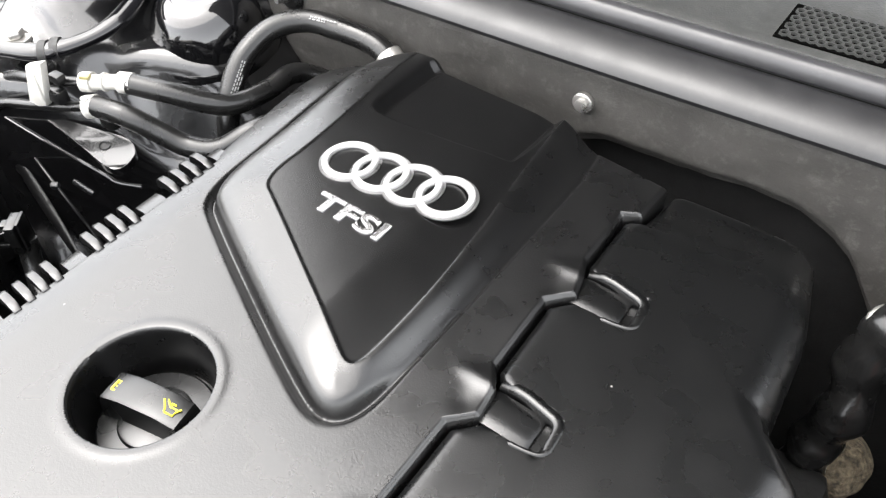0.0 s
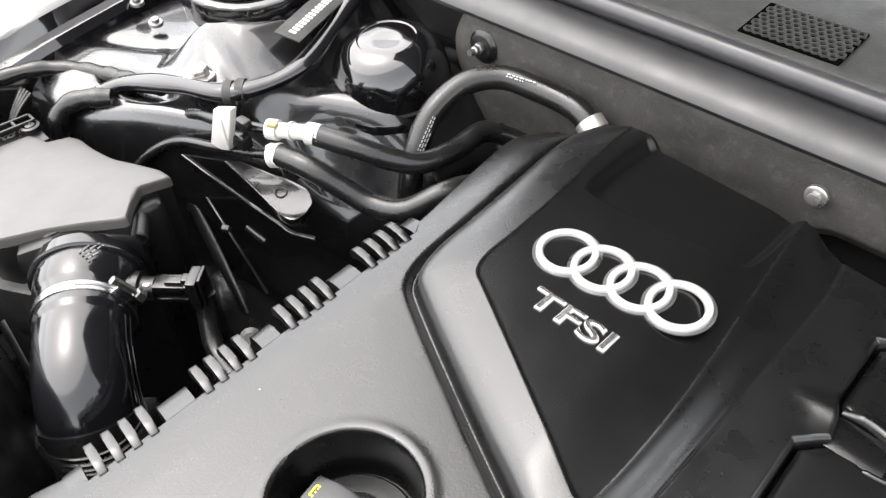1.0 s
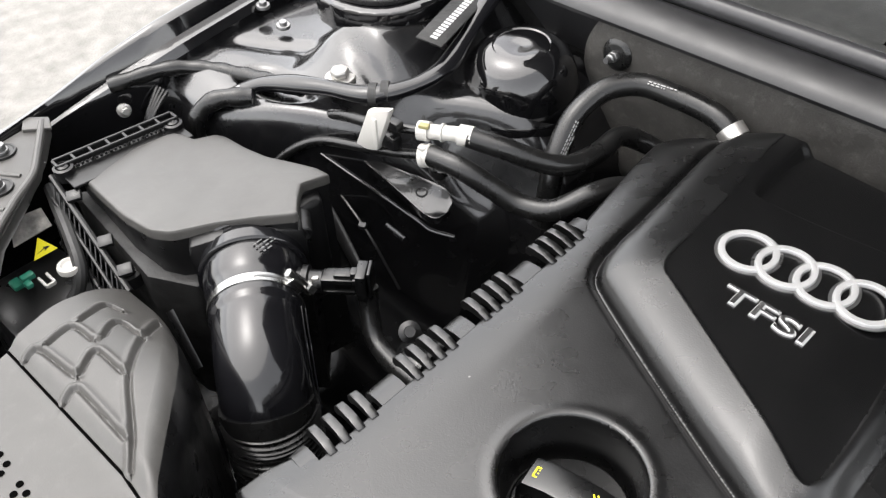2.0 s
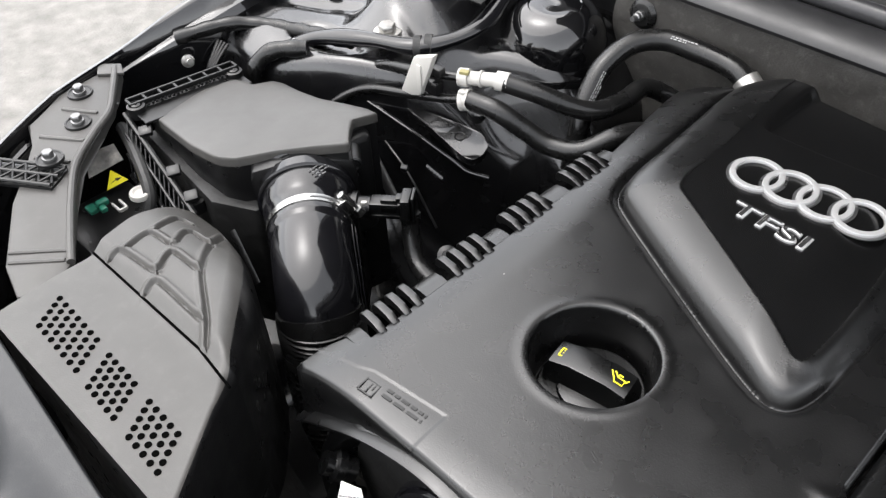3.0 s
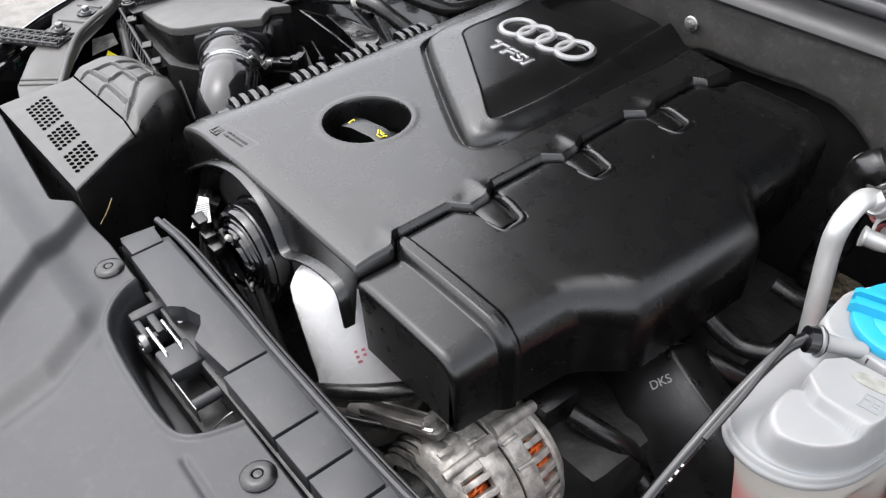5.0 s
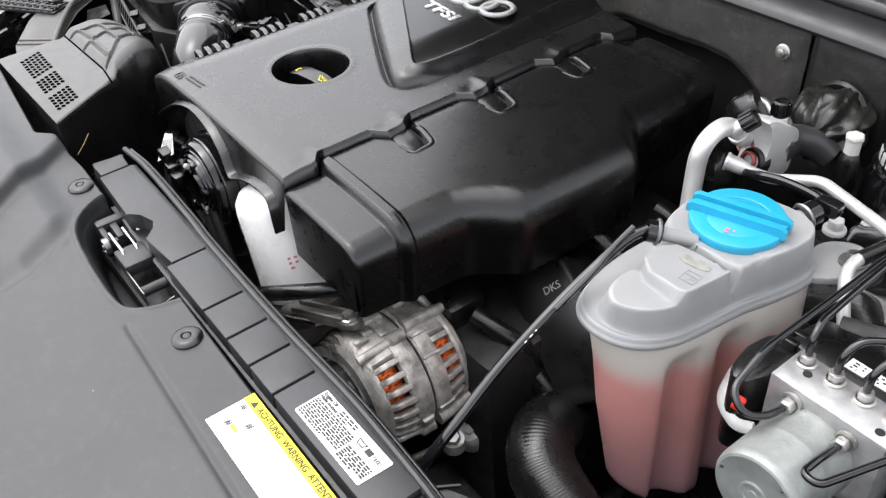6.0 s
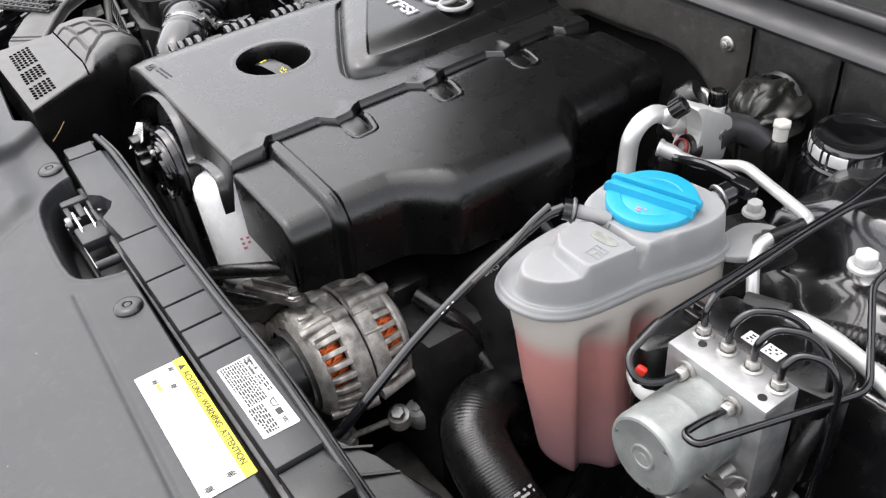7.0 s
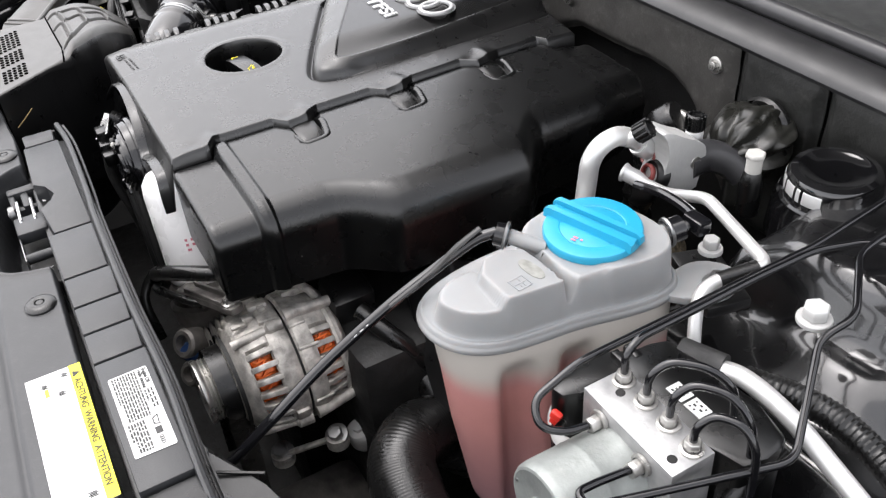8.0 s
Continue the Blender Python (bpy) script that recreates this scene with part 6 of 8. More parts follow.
cm = axis_pose((-0.318, 0.030, 0.864), (0.03, -1, 0.06)) @ Matrix.Scale(1.17, 4)
bm = bmesh.new()
lathe(bm, [(0.050, -0.03), (0.0500, -0.004), (0.0492, -0.002), (0.0470, -0.002), (0.0465, 0.004), (0.0465, 0.010), (0.0458, 0.012), (0.0435, 0.0125), (0.0430, 0.016), (0.0420, 0.0190), (0.0385, 0.0195), (0.0380, 0.017), (0.036, 0.017)], cm, 56)
part("housing", bm, PIPEGL, cam_end, "glossy black stepped round housing")
bm = bmesh.new()
lathe(bm, [(0.037, 0.012), (0.0, 0.012)], cm, 40)
part("solenoid_plate", bm, PIPEGL, cam_end)
for r, z in ((0.0365, 0.019), (0.0325, 0.022), (0.0285, 0.024), (0.020, 0.026)):
    bm = bmesh.new()
    lathe(bm, [(r - 0.0026, z - 0.004), (r - 0.0024, z), (r - 0.0010, z + 0.0012), (r, z), (r + 0.0006, z - 0.006)], cm, 48)
    part("solenoid_ring", bm, PIPEGL, cam_end, "glossy black ring")
for k in range(6):
    bm = bmesh.new()
    m = cm @ pose(0, 0, 0, 0, 0, 60 * k + 15) @ Matrix.Translation((0.024, 0, 0.024))
    block(bm, (0, 0, 0), (0.013, 0.005, 0.008), m, 0.0015)
    part("spoke", bm, PIPEGL, cam_end)
for at in ((-0.322, 0.000, 0.892), (-0.296, 0.002, 0.846)):
    bm = bmesh.new()
    lathe(bm, [(0, -0.012), (0.0036, -0.012), (0.0036, 0.0), (0.0026, 0.003), (0, 0.004)], axis_pose(at, (0.1, -0.7, 0.7)), 14)
    part("pale_pin", bm, WHITEP, cam_end, "small pale plastic pin")
bm = bmesh.new()
prism(bm, [(-0.019, -0.018), (0.018, -0.015), (0.009, 0.011), (-0.009, 0.015)], 0, 0.0006, axis_pose((-0.384, 0.003, 0.891), (-0.05, -0.78, 0.60), 35))
sticker = part("sticker", bm, PAPER, cam_end, "small white printed sticker")
bm = bmesh.new()
bars(bm, axis_pose((-0.384, 0.003, 0.891), (-0.05, -0.78, 0.60), 35) @ Matrix.Translation((-0.011, 0.005, 0.0008)), 9, 0.023, 0.0022, 0.0009, 41, 0.9)
part("print", bm, GREYINK, sticker)
bm = bmesh.new()
block(bm, (-0.376, -0.003, 0.883), (0.020, 0.016, 0.014), bevel=0.002)
block(bm, (-0.360, -0.006, 0.874), (0.016, 0.014, 0.012), bevel=0.002)
block(bm, (-0.345, -0.006, 0.866), (0.018, 0.016, 0.016), bevel=0.003)
part("plug", bm, SATIN, cam_end)
for pts in ([(-0.376, -0.004, 0.876), (-0.378, -0.008, 0.84), (-0.37, 0.0, 0.78), (-0.36, 0.01, 0.70)], [(-0.366, -0.006, 0.868), (-0.366, -0.010, 0.83), (-0.355, 0.0, 0.77), (-0.35, 0.01, 0.68)], [(-0.300, 0.0, 0.842), (-0.285, 0.0, 0.80), (-0.27, 0.0, 0.74), (-0.26, 0.01, 0.66)], [(-0.29, 0.006, 0.85), (-0.272, 0.004, 0.80), (-0.255, 0.004, 0.74), (-0.245, 0.01, 0.66)]):
    bm = bmesh.new()
    tube(bm, spline(pts), 0.005, 10)
    part("cable", bm, DULLRUB, cam_end)
bm = bmesh.new()
prism(bm, [(-0.47, 0.60), (-0.25, 0.60), (-0.20, 0.90), (-0.245, 0.895), (-0.272, 0.94), (-0.335, 0.95), (-0.41, 0.925), (-0.455, 0.895), (-0.465, 0.85)], -0.055, -0.040, pose(0, 0, 0, 90, 0, 0), 0.003)
part("timing_cover", bm, PITCH, cam_end)
for at in ((-0.425, 0.025, 0.868), (-0.418, 0.022, 0.838)):
    bm = bmesh.new()
    lathe(bm, [(0, -0.01), (0.010, -0.01), (0.010, 0), (0.013, 0), (0.013, 0.006), (0.009, 0.008), (0.009, 0.014), (0, 0.014)], axis_pose(at, (-0.5, -0.6, 0.5)), 18)
    part("plug_boss", bm, SATIN, cam_end)
wire = thing("earth_wire", (-0.40, -0.06, 0.90), "thin brown wire beside the lock carrier", "wire")
bm = bmesh.new()
tube(bm, spline([(-0.4205, -0.089, 0.900), (-0.427, -0.078, 0.906), (-0.4385, -0.0667, 0.911)]), 0.0006, 6)
part("strand", bm, material("brown_wire", (0.24, 0.17, 0.07), 0.5), wire)

oilfilter = thing("oil_filter", (-0.13, 0.02, 0.78), "white oil filter canister in a cast base", "oil filter")
fm = axis_pose((-0.167, 0.044, 0.794), (-0.30, 0.03, 0.95))
bm = bmesh.new()
lathe(bm, [(0.0440, -0.006), (0.0462, 0.0), (0.0462, 0.006), (0.0452, 0.009), (0.0450, 0.020), (0.0450, 0.096), (0.0435, 0.108), (0.037, 0.117), (0.025, 0.122), (0.0, 0.124)], fm, 48)
part("canister", bm, CANISTER, oilfilter, "white painted canister")
bm = bmesh.new()
fax = Vector((-0.30, 0.03, 0.95)).normalized()
fn = Vector((0.90, -0.38, 0.0))
fn = (fn - fax * fn.dot(fax)).normalized()
fpm = Matrix.Translation(Vector((-0.167, 0.044, 0.794)) + fax * 0.050 + fn * 0.0460) @ Matrix((fax.cross(fn), fax, fn)).transposed().to_4x4()
bars(bm, fpm @ Matrix.Translation((-0.006, 0, 0)), 3, 0.012, 0.0055, 0.0026, 55, 0.6)
part("red_print", bm, PINKINK, oilfilter)
bm = bmesh.new()
lathe(bm, [(0.0, -0.05), (0.052, -0.05), (0.054, -0.030), (0.050, -0.026), (0.050, -0.012), (0.046, -0.008), (0.045, 0.0), (0.0, 0.0)], fm, 40)
part("cast_base", bm, GRIME, oilfilter, "grimy cast aluminium base")
bm = bmesh.new()
tube(bm, spline([(-0.192, -0.004, 0.776), (-0.180, -0.012, 0.797), (-0.156, -0.012, 0.818), (-0.126, -0.002, 0.834), (-0.100, 0.018, 0.842), (-0.078, 0.05, 0.842)]), 0.0082, 14)
tube(bm, spline([(-0.176, -0.014, 0.792), (-0.150, -0.018, 0.803), (-0.120, -0.006, 0.808), (-0.092, 0.016, 0.806)]), 0.0046, 12)
tube(bm, spline([(-0.188, -0.014, 0.800), (-0.182, -0.028, 0.785), (-0.172, -0.034, 0.77), (-0.16, -0.03, 0.73)]), 0.0055, 12)
part("taped_cable", bm, RUBBER, oilfilter, "black taped cable")
for at, r in (((-0.095, -0.015, 0.765), 0.016), ((-0.075, -0.020, 0.740), 0.014), ((-0.15, 0.0, 0.76), 0.012)):
    bm = bmesh.new()
    lathe(bm, [(0, -0.02), (r, -0.02), (r, 0.0), (r * 0.85, 0.003), (r * 0.6, 0.003), (r * 0.55, -0.006), (0, -0.006)], axis_pose(at, (0.35, -0.7, 0.5)), 22)
    part("boss", bm, GRIME, oilfilter)
bm = bmesh.new()
tube(bm, [(-0.108, 0.000, 0.750), (-0.088, -0.014, 0.756)], 0.010, 16)
part("blue_coupling", bm, BLUEH, oilfilter, "dark blue plastic coupling")

alt = thing("alternator", (0.0, 0.06, 0.70), "grimy cast aluminium alternator with copper windings", "alternator")
AC = Vector((-0.037, 0.0, 0.744))


def ring_profile(bm, prof, seg=60):
    lathe(bm, prof, axis_pose((AC.x, 0, AC.z), (0, -1, 0)), seg)


def radial(an, r, y):
    return Vector((AC.x + r * math.cos(radians(an)), y, AC.z + r * math.sin(radians(an))))


bm = bmesh.new()
ring_profile(bm, [(0.0, -0.008), (0.026, -0.008), (0.040, -0.011), (0.050, -0.016), (0.0575, -0.022), (0.0615, -0.0255), (0.0625, -0.0285), (0.060, -0.0295), (0.054, -0.029)])
ring_profile(bm, [(0.0655, -0.0515), (0.0680, -0.053), (0.0690, -0.057), (0.0695, -0.066), (0.0690, -0.0715), (0.0675, -0.0735), (0.062, -0.0735), (0.062, -0.0515), (0.0655, -0.0515)])
part("front_shield", bm, ALU, alt)
bm = bmesh.new()
ring_profile(bm, [(0.0670, -0.0765), (0.0690, -0.079), (0.0695, -0.090), (0.0680, -0.095), (0.062, -0.096), (0.062, -0.0765), (0.0670, -0.0765)])
ring_profile(bm, [(0.054, -0.116), (0.0625, -0.116), (0.0640, -0.119), (0.062, -0.124), (0.054, -0.129), (0.0, -0.131)])
part("rear_shield", bm, ALU, alt)
bm = bmesh.new()
ring_profile(bm, [(0.050, -0.012), (0.051, -0.026), (0.051, -0.053), (0.0645, -0.0735), (0.0645, -0.0765), (0.051, -0.096), (0.051, -0.128)])
part("stator_core", bm, PITCH, alt)
for y0, y1 in ((0.029, 0.053), (0.097, 0.116)):
    bm = bmesh.new()
    ring_profile(bm, [(0.052, -y0), (0.0545, -y0 - 0.003), (0.0545, -y1 + 0.003), (0.052, -y1)])
    part("winding_core", bm, COPPER, alt)
COIL = bmesh.new()
tube(COIL, spline([(0.052, 0, -0.012), (0.0565, 0.0025, -0.006), (0.058, 0.0, 0.001), (0.0565, -0.0025, 0.007), (0.052, 0, 0.012)], 0.002), 0.0012, 6)
COIL = finish("winding", COIL, COPPER)
for yy in (0.041, 0.106):
    for k in range(96):
        piece("winding", COIL, alt, Matrix.Translation((AC.x, yy, AC.z)) @ pose(0, 0, 0, 90, 0, 0) @ pose(0, 0, 0, 0, 0, 3.75 * k) @ pose(0, 0, 0, 20 * (-1) ** k, 0, 0))


def vent_bar(y0, y1, outer):
    b = bmesh.new()
    if outer:
        prism(b, [(0.056, y0), (0.0625, y0 - 0.001), (0.0660, y0 + 0.005), (0.0688, y1 - 0.006), (0.0690, y1 + 0.002), (0.058, y1 + 0.002)], -0.0030, 0.0030, bevel=0.0012, seg=2)
    else:
        prism(b, [(0.058, y0 - 0.002), (0.0680, y0 - 0.002), (0.0682, y0 + 0.004), (0.0640, y1 - 0.002), (0.0625, y1 + 0.001), (0.056, y1 + 0.001)], -0.0030, 0.0030, bevel=0.0012, seg=2)
    return finish("vent_bar", b, ALU)


for me in (vent_bar(0.028, 0.053, True), vent_bar(0.096, 0.116, False)):
    for k in range(10):
        piece("vent_bar", me, alt, Matrix.Translation((AC.x, 0, AC.z)) @ pose(0, 0, 0, 0, -(55.5 - 12.6 * k), 0))
for y0, y1, a0, a1, k in ((0.024, 0.056, 62, 215, 1), (0.092, 0.119, 62, 215, -1)):
    bm = bmesh.new()
    sheet(bm, [[tuple(radial(a, 0.0652 + k * 0.0034 * (2 * w - 1) - 0.002 * abs(2 * w - 1) ** 6, y0 + (y1 - y0) * w)) for a in np.linspace(a0, a1, 40)] for w in np.linspace(0, 1, 7)], 0.006)
    part("solid_shell", bm, ALU, alt)
for a in (72, -28, 172):
    bm = bmesh.new()
    tube(bm, [radial(a, 0.0630, 0.020), radial(a, 0.0640, 0.026), radial(a, 0.0675, 0.055), radial(a, 0.0695, 0.058), radial(a, 0.0700, 0.0725)], lambda f: 0.0048 + (0.0022 if f > 0.70 else 0.0), 14)
    lug = part("through_bolt_lug", bm, ALU, alt)
    bm = bmesh.new()
    tube(bm, [radial(a + 6, 0.0690, 0.0775), radial(a + 6, 0.0690, 0.090), radial(a + 6, 0.0650, 0.127)], lambda f: 0.0085 - 0.0028 * f, 14)
    part("bolt_boss", bm, ALU, lug)
# ribs, pads and raised marks of the casting
for a, y, w, d, h in ((92, 0.045, 0.010, 0.012, 0.006), (104, 0.060, 0.014, 0.020, 0.008), (86, 0.034, 0.006, 0.016, 0.004), (118, 0.040, 0.012, 0.014, 0.007), (96, 0.062, 0.008, 0.008, 0.007), (130, 0.056, 0.016, 0.020, 0.007),
                      (80, 0.062, 0.005, 0.020, 0.006), (-14, 0.063, 0.014, 0.014, 0.008), (45, 0.088, 0.004, 0.022, 0.005), (-6, 0.088, 0.004, 0.020, 0.006), (112, 0.100, 0.030, 0.026, 0.008), (66, 0.086, 0.004, 0.018, 0.006)):
    bm = bmesh.new()
    block(bm, (0, 0, 0), (w, d, h), Matrix.Translation(radial(a, 0.0685, y)) @ pose(0, 0, 0, 0, 90 - a, 0) @ pose(0, 0, 0, 0, 0, (a * 7) % 13 - 6), 0.0016)
    part("cast_boss", bm, ALU, alt)
for k, y in enumerate((0.008, 0.0145, 0.021, 0.0275)):
    bm = bmesh.new()
    sheet(bm, [[tuple(radial(a, r, y)) for a in np.linspace(100 + 3 * k, 186 - 2 * k, 24)] for r in (0.050, 0.0625 + 0.002 * k)], 0.0034)
    part("cooling_fin", bm, ALU, alt)
bm = bmesh.new()
tube(bm, rounded([tuple(radial(118, 0.066, 0.090)), tuple(radial(118, 0.083, 0.094)), tuple(radial(92, 0.076, 0.112)), tuple(radial(90, 0.063, 0.118))], 0.006), 0.0042, 10)
part("lifting_loop", bm, ALU, alt)
bm = bmesh.new()
block(bm, (0, 0, 0), (0.05, 0.05, 0.04), Matrix.Translation(radial(85, 0.052, 0.150)) @ pose(0, 0, 0, 0, 10, 0), 0.01)
part("rear_cover", bm, BLACKP, alt, "black plastic rear cover")
# mounting arm from the filter base to the front shield
bm = bmesh.new()
arm0, arm1 = Vector((-0.122, 0.010, 0.806)), Vector((-0.040, 0.040, 0.826))
ax = (arm1 - arm0).normalized()
am = Matrix.Translation(arm0) @ Matrix((ax, Vector((-ax.y, ax.x, 0)).normalized(), ax.cross(Vector((-ax.y, ax.x, 0)).normalized()))).transposed().to_4x4()
prism(bm, corner_cut([(-0.012, -0.012), (0.012, -0.009), (0.060, -0.007), (0.086, -0.010), (0.092, 0.0), (0.086, 0.010), (0.060, 0.008), (0.012, 0.009), (-0.012, 0.012), (-0.016, 0.0)], 1), -0.004, 0.004, am, 0.0015)
block(bm, (0.038, 0.007, 0.005), (0.07, 0.003, 0.010), am, 0.001)
block(bm, (0.038, -0.006, 0.005), (0.07, 0.003, 0.008), am, 0.001)
part("mounting_arm", bm, GRIME, alt, "ribbed cast mounting arm")
bm = bmesh.new()
lathe(bm, [(0, 0), (0.009, 0), (0.009, 0.003), (0.0065, 0.004), (0.0062, 0.009), (0, 0.009)], am @ Matrix.Translation((0.078, 0, 0.003)), 6)
part("arm_bolt", bm, ZINC, alt)
bm = bmesh.new()
prof = [(0.012, -0.022), (0.0400, -0.022), (0.0410, -0.020), (0.0400, -0.018), (0.0400, 0.002), (0.0340, 0.004)]
for k in range(3):
    prof += [(0.0318, 0.006 + 0.0034 * k), (0.0336, 0.0076 + 0.0034 * k)]
prof += [(0.0350, 0.0175), (0.0348, 0.0195), (0.030, 0.0200), (0.026, 0.014), (0.012, 0.014), (0.012, 0.020), (0.0, 0.020)]
ring_profile(bm, prof, 56)
part("pulley", bm, ZINC, alt, "grooved steel belt pulley")
bm = bmesh.new()
pts = [(AC.x + 0.012, 0, 0.57)] + [tuple(radial(a, 0.0415, 0)) for a in range(-40, 181, 10)] + [(AC.x - 0.070, 0, 0.57)]
sheet(bm, [[(x, yy, z) for x, y, z in pts] for yy in (-0.006, 0.018)])
part("belt", bm, RUBBER, alt, "black ribbed drive belt")

# ---- near side: coolant reservoir ----
tank = thing("coolant_reservoir", (0.19, 0.24, 0.72), "translucent white coolant reservoir half full of pink coolant", "coolant reservoir")
RIM = [(0.134, 0.165), (0.150, 0.144), (0.178, 0.138), (0.208, 0.148), (0.228, 0.175), (0.234, 0.215), (0.238, 0.250), (0.248, 0.285), (0.254, 0.320), (0.246, 0.346), (0.215, 0.356), (0.165, 0.345), (0.140, 0.315), (0.126, 0.270), (0.124, 0.215)]


def outline(s, dx=0.0, dy=0.0, n=2):
    cx, cy = 0.188, 0.245
    return corner_cut([(cx + (x - cx) * s + dx, cy + (y - cy) * s + dy) for x, y in RIM], n)


def stack(levels, cap_top=True, cap_bottom=True):
    b = bmesh.new()
    rings = [[b.verts.new((x, y, z if not callable(z) else z(x, y))) for x, y in outline(s, dx, dy, 3)] for s, dx, dy, z in levels]
    n = len(rings[0])
    for r, q in zip(rings, rings[1:]):
        for i in range(n):
            b.faces.new((r[i], r[(i + 1) % n], q[(i + 1) % n], q[i]))
    if cap_bottom:
        b.faces.new(rings[0][::-1])
    if cap_top:
        b.faces.new(rings[-1])
    return b


def flute(b):
    """Presses the two upright grooves into the tank's sides."""
    for v in b.verts:
        for gx, gy in ((0.2330, 0.1935), (0.2400, 0.2450)):
            d = math.hypot(v.co.x - gx, v.co.y - gy)
            if d < 0.021:
                k = 0.015 * float(smooth((0.021 - d) / 0.017)) * float(smooth((0.893 - v.co.z) / 0.02))
                v.co.x -= k
    return b


def dense(levels, step=0.008):
    out = []
    for a, b in zip(levels, levels[1:]):
        k = max(1, int(abs(b[3] - a[3]) / step))
        out += [tuple(a[i] + (b[i] - a[i]) * j / k for i in range(4)) for j in range(k)]
    return out + [levels[-1]]


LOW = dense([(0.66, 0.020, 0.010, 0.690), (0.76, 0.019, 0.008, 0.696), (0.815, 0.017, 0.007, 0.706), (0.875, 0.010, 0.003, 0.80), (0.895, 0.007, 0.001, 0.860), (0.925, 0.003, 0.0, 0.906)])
part("body", flute(stack(LOW, False)), COOLANT, tank, "cloudy wall, pink with coolant below the level, shade painted in lower down", sharp=70)
bm = stack([(0.92, 0.003, 0, 0.9055), (0.985, 0, 0, 0.9065), (1.0, 0, 0, 0.9080), (1.003, 0, 0, 0.9105), (0.998, 0, 0, 0.9125), (0.986, 0, 0, 0.9133), (0.978, 0, 0, 0.9145), (0.972, 0, 0, 0.9168), (0.960, 0, 0, 0.9182), (0.935, 0, 0, 0.9190)], False, False)
part("welded_rim", bm, TANKP, tank, sharp=70)


def tank_top(X, Y):
    d = poly_distance(X, Y, outline(0.935))
    z = 0.9190 + 0.006 * smooth(d / 0.030)
    lobes = (([(0.163, 0.200), (0.1625, 0.172), (0.170, 0.155), (0.189, 0.1470), (0.212, 0.1490), (0.2265, 0.161), (0.2300, 0.180), (0.2295, 0.200)], 0.9440, 0.0075, 0.05),
             ([(0.1690, 0.1885), (0.2335, 0.1862), (0.2375, 0.215), (0.2365, 0.2390), (0.2110, 0.2395), (0.1665, 0.2335)], 0.9555, 0.0055, 0.0),
             ([(0.148, 0.244), (0.176, 0.2415), (0.236, 0.2415), (0.2345, 0.266), (0.2480, 0.283), (0.254, 0.318), (0.247, 0.342), (0.213, 0.352), (0.165, 0.342), (0.139, 0.312), (0.137, 0.27)], 0.9530, 0.011, 0.0),
             ([(0.150, 0.268), (0.2350, 0.2680), (0.2490, 0.284), (0.254, 0.318), (0.246, 0.340), (0.213, 0.350), (0.165, 0.340), (0.141, 0.310), (0.141, 0.28)], 0.9552, 0.006, 0.0))
    fade = smooth((d - 0.0002) / 0.0050)
    for poly, h, w, tilt in lobes:
        top = h + tilt * (Y - 0.17)
        z = np.maximum(z, z + (top - z) * smooth((poly_distance(X, Y, corner_cut(poly, 2 if w > 0.0056 else 1)) + 0.5 * w) / w) * fade)
    return z


ol = np.array(outline(0.950, n=3))
cc = np.array([0.188, 0.245])
S = np.linspace(1, 0.01, 120)[:, None, None]
PXY = cc + (np.concatenate([ol, ol[:1]])[None] - cc) * S
Zt = tank_top(PXY[..., 0], PXY[..., 1])
bm = bmesh.new()
sheet(bm, np.concatenate([PXY, Zt[..., None]], -1))
bmesh.ops.remove_doubles(bm, verts=bm.verts[:], dist=0.00005)
part("upper_shell", bm, TANKP, tank, "cloudy white moulded top", sharp=70)
CAPC = Vector((0.192, 0.2915, 0.957))
cm = axis_pose(CAPC, (0.02, -0.03, 1), 0)
bm = bmesh.new()
lathe(bm, [(0.030, -0.02), (0.031, 0.0), (0.033, 0.002)], cm, 40)
part("neck", bm, TANKP, tank)
bm = bmesh.new()
lathe(bm, [(0.0385, -0.010), (0.0395, -0.008), (0.0405, 0.0), (0.0405, 0.0030), (0.0396, 0.0046), (0.0380, 0.0052), (0.0275, 0.0052), (0.0266, 0.0044), (0.0255, 0.0050), (0.0, 0.0056)], cm, 64)
cap = part("screw_cap", bm, BLUE, tank, "bright blue screw cap with grip bar")
bm = bmesh.new()
gm = cm @ pose(0, 0, 0, 0, 0, -16)
for yy in (0.0066, -0.0066):
    prof = [(-0.0425, 0.003), (-0.0422, 0.0095), (-0.038, 0.0122), (0.038, 0.0122), (0.0422, 0.0095), (0.0425, 0.003)]
    rows = [[gm @ Vector((x, yy + w, z)) for x, z in prof] for w in (-0.0034, -0.0026, 0.0026, 0.0034)]
    rows[0] = [gm @ Vector((x, yy - 0.0036, 0.003)) for x, z in prof]
    rows[3] = [gm @ Vector((x, yy + 0.0036, 0.003)) for x, z in prof]
    sheet(bm, [[tuple(v) for v in r] for r in rows])
block(bm, (0, 0, 0.0055), (0.080, 0.009, 0.005), gm, 0.001)
part("grip_bar", bm, BLUE, cap)
bm = bmesh.new()
m = cm @ Matrix.Translation((-0.010, -0.019, 0.0060)) @ pose(0, 0, 0, 0, 0, -16)
bars(bm, m, 2, 0.010, 0.0035, 0.0018, 61, 0.7)
part("red_symbol", bm, PINKINK, cap, "small faded red warning print")
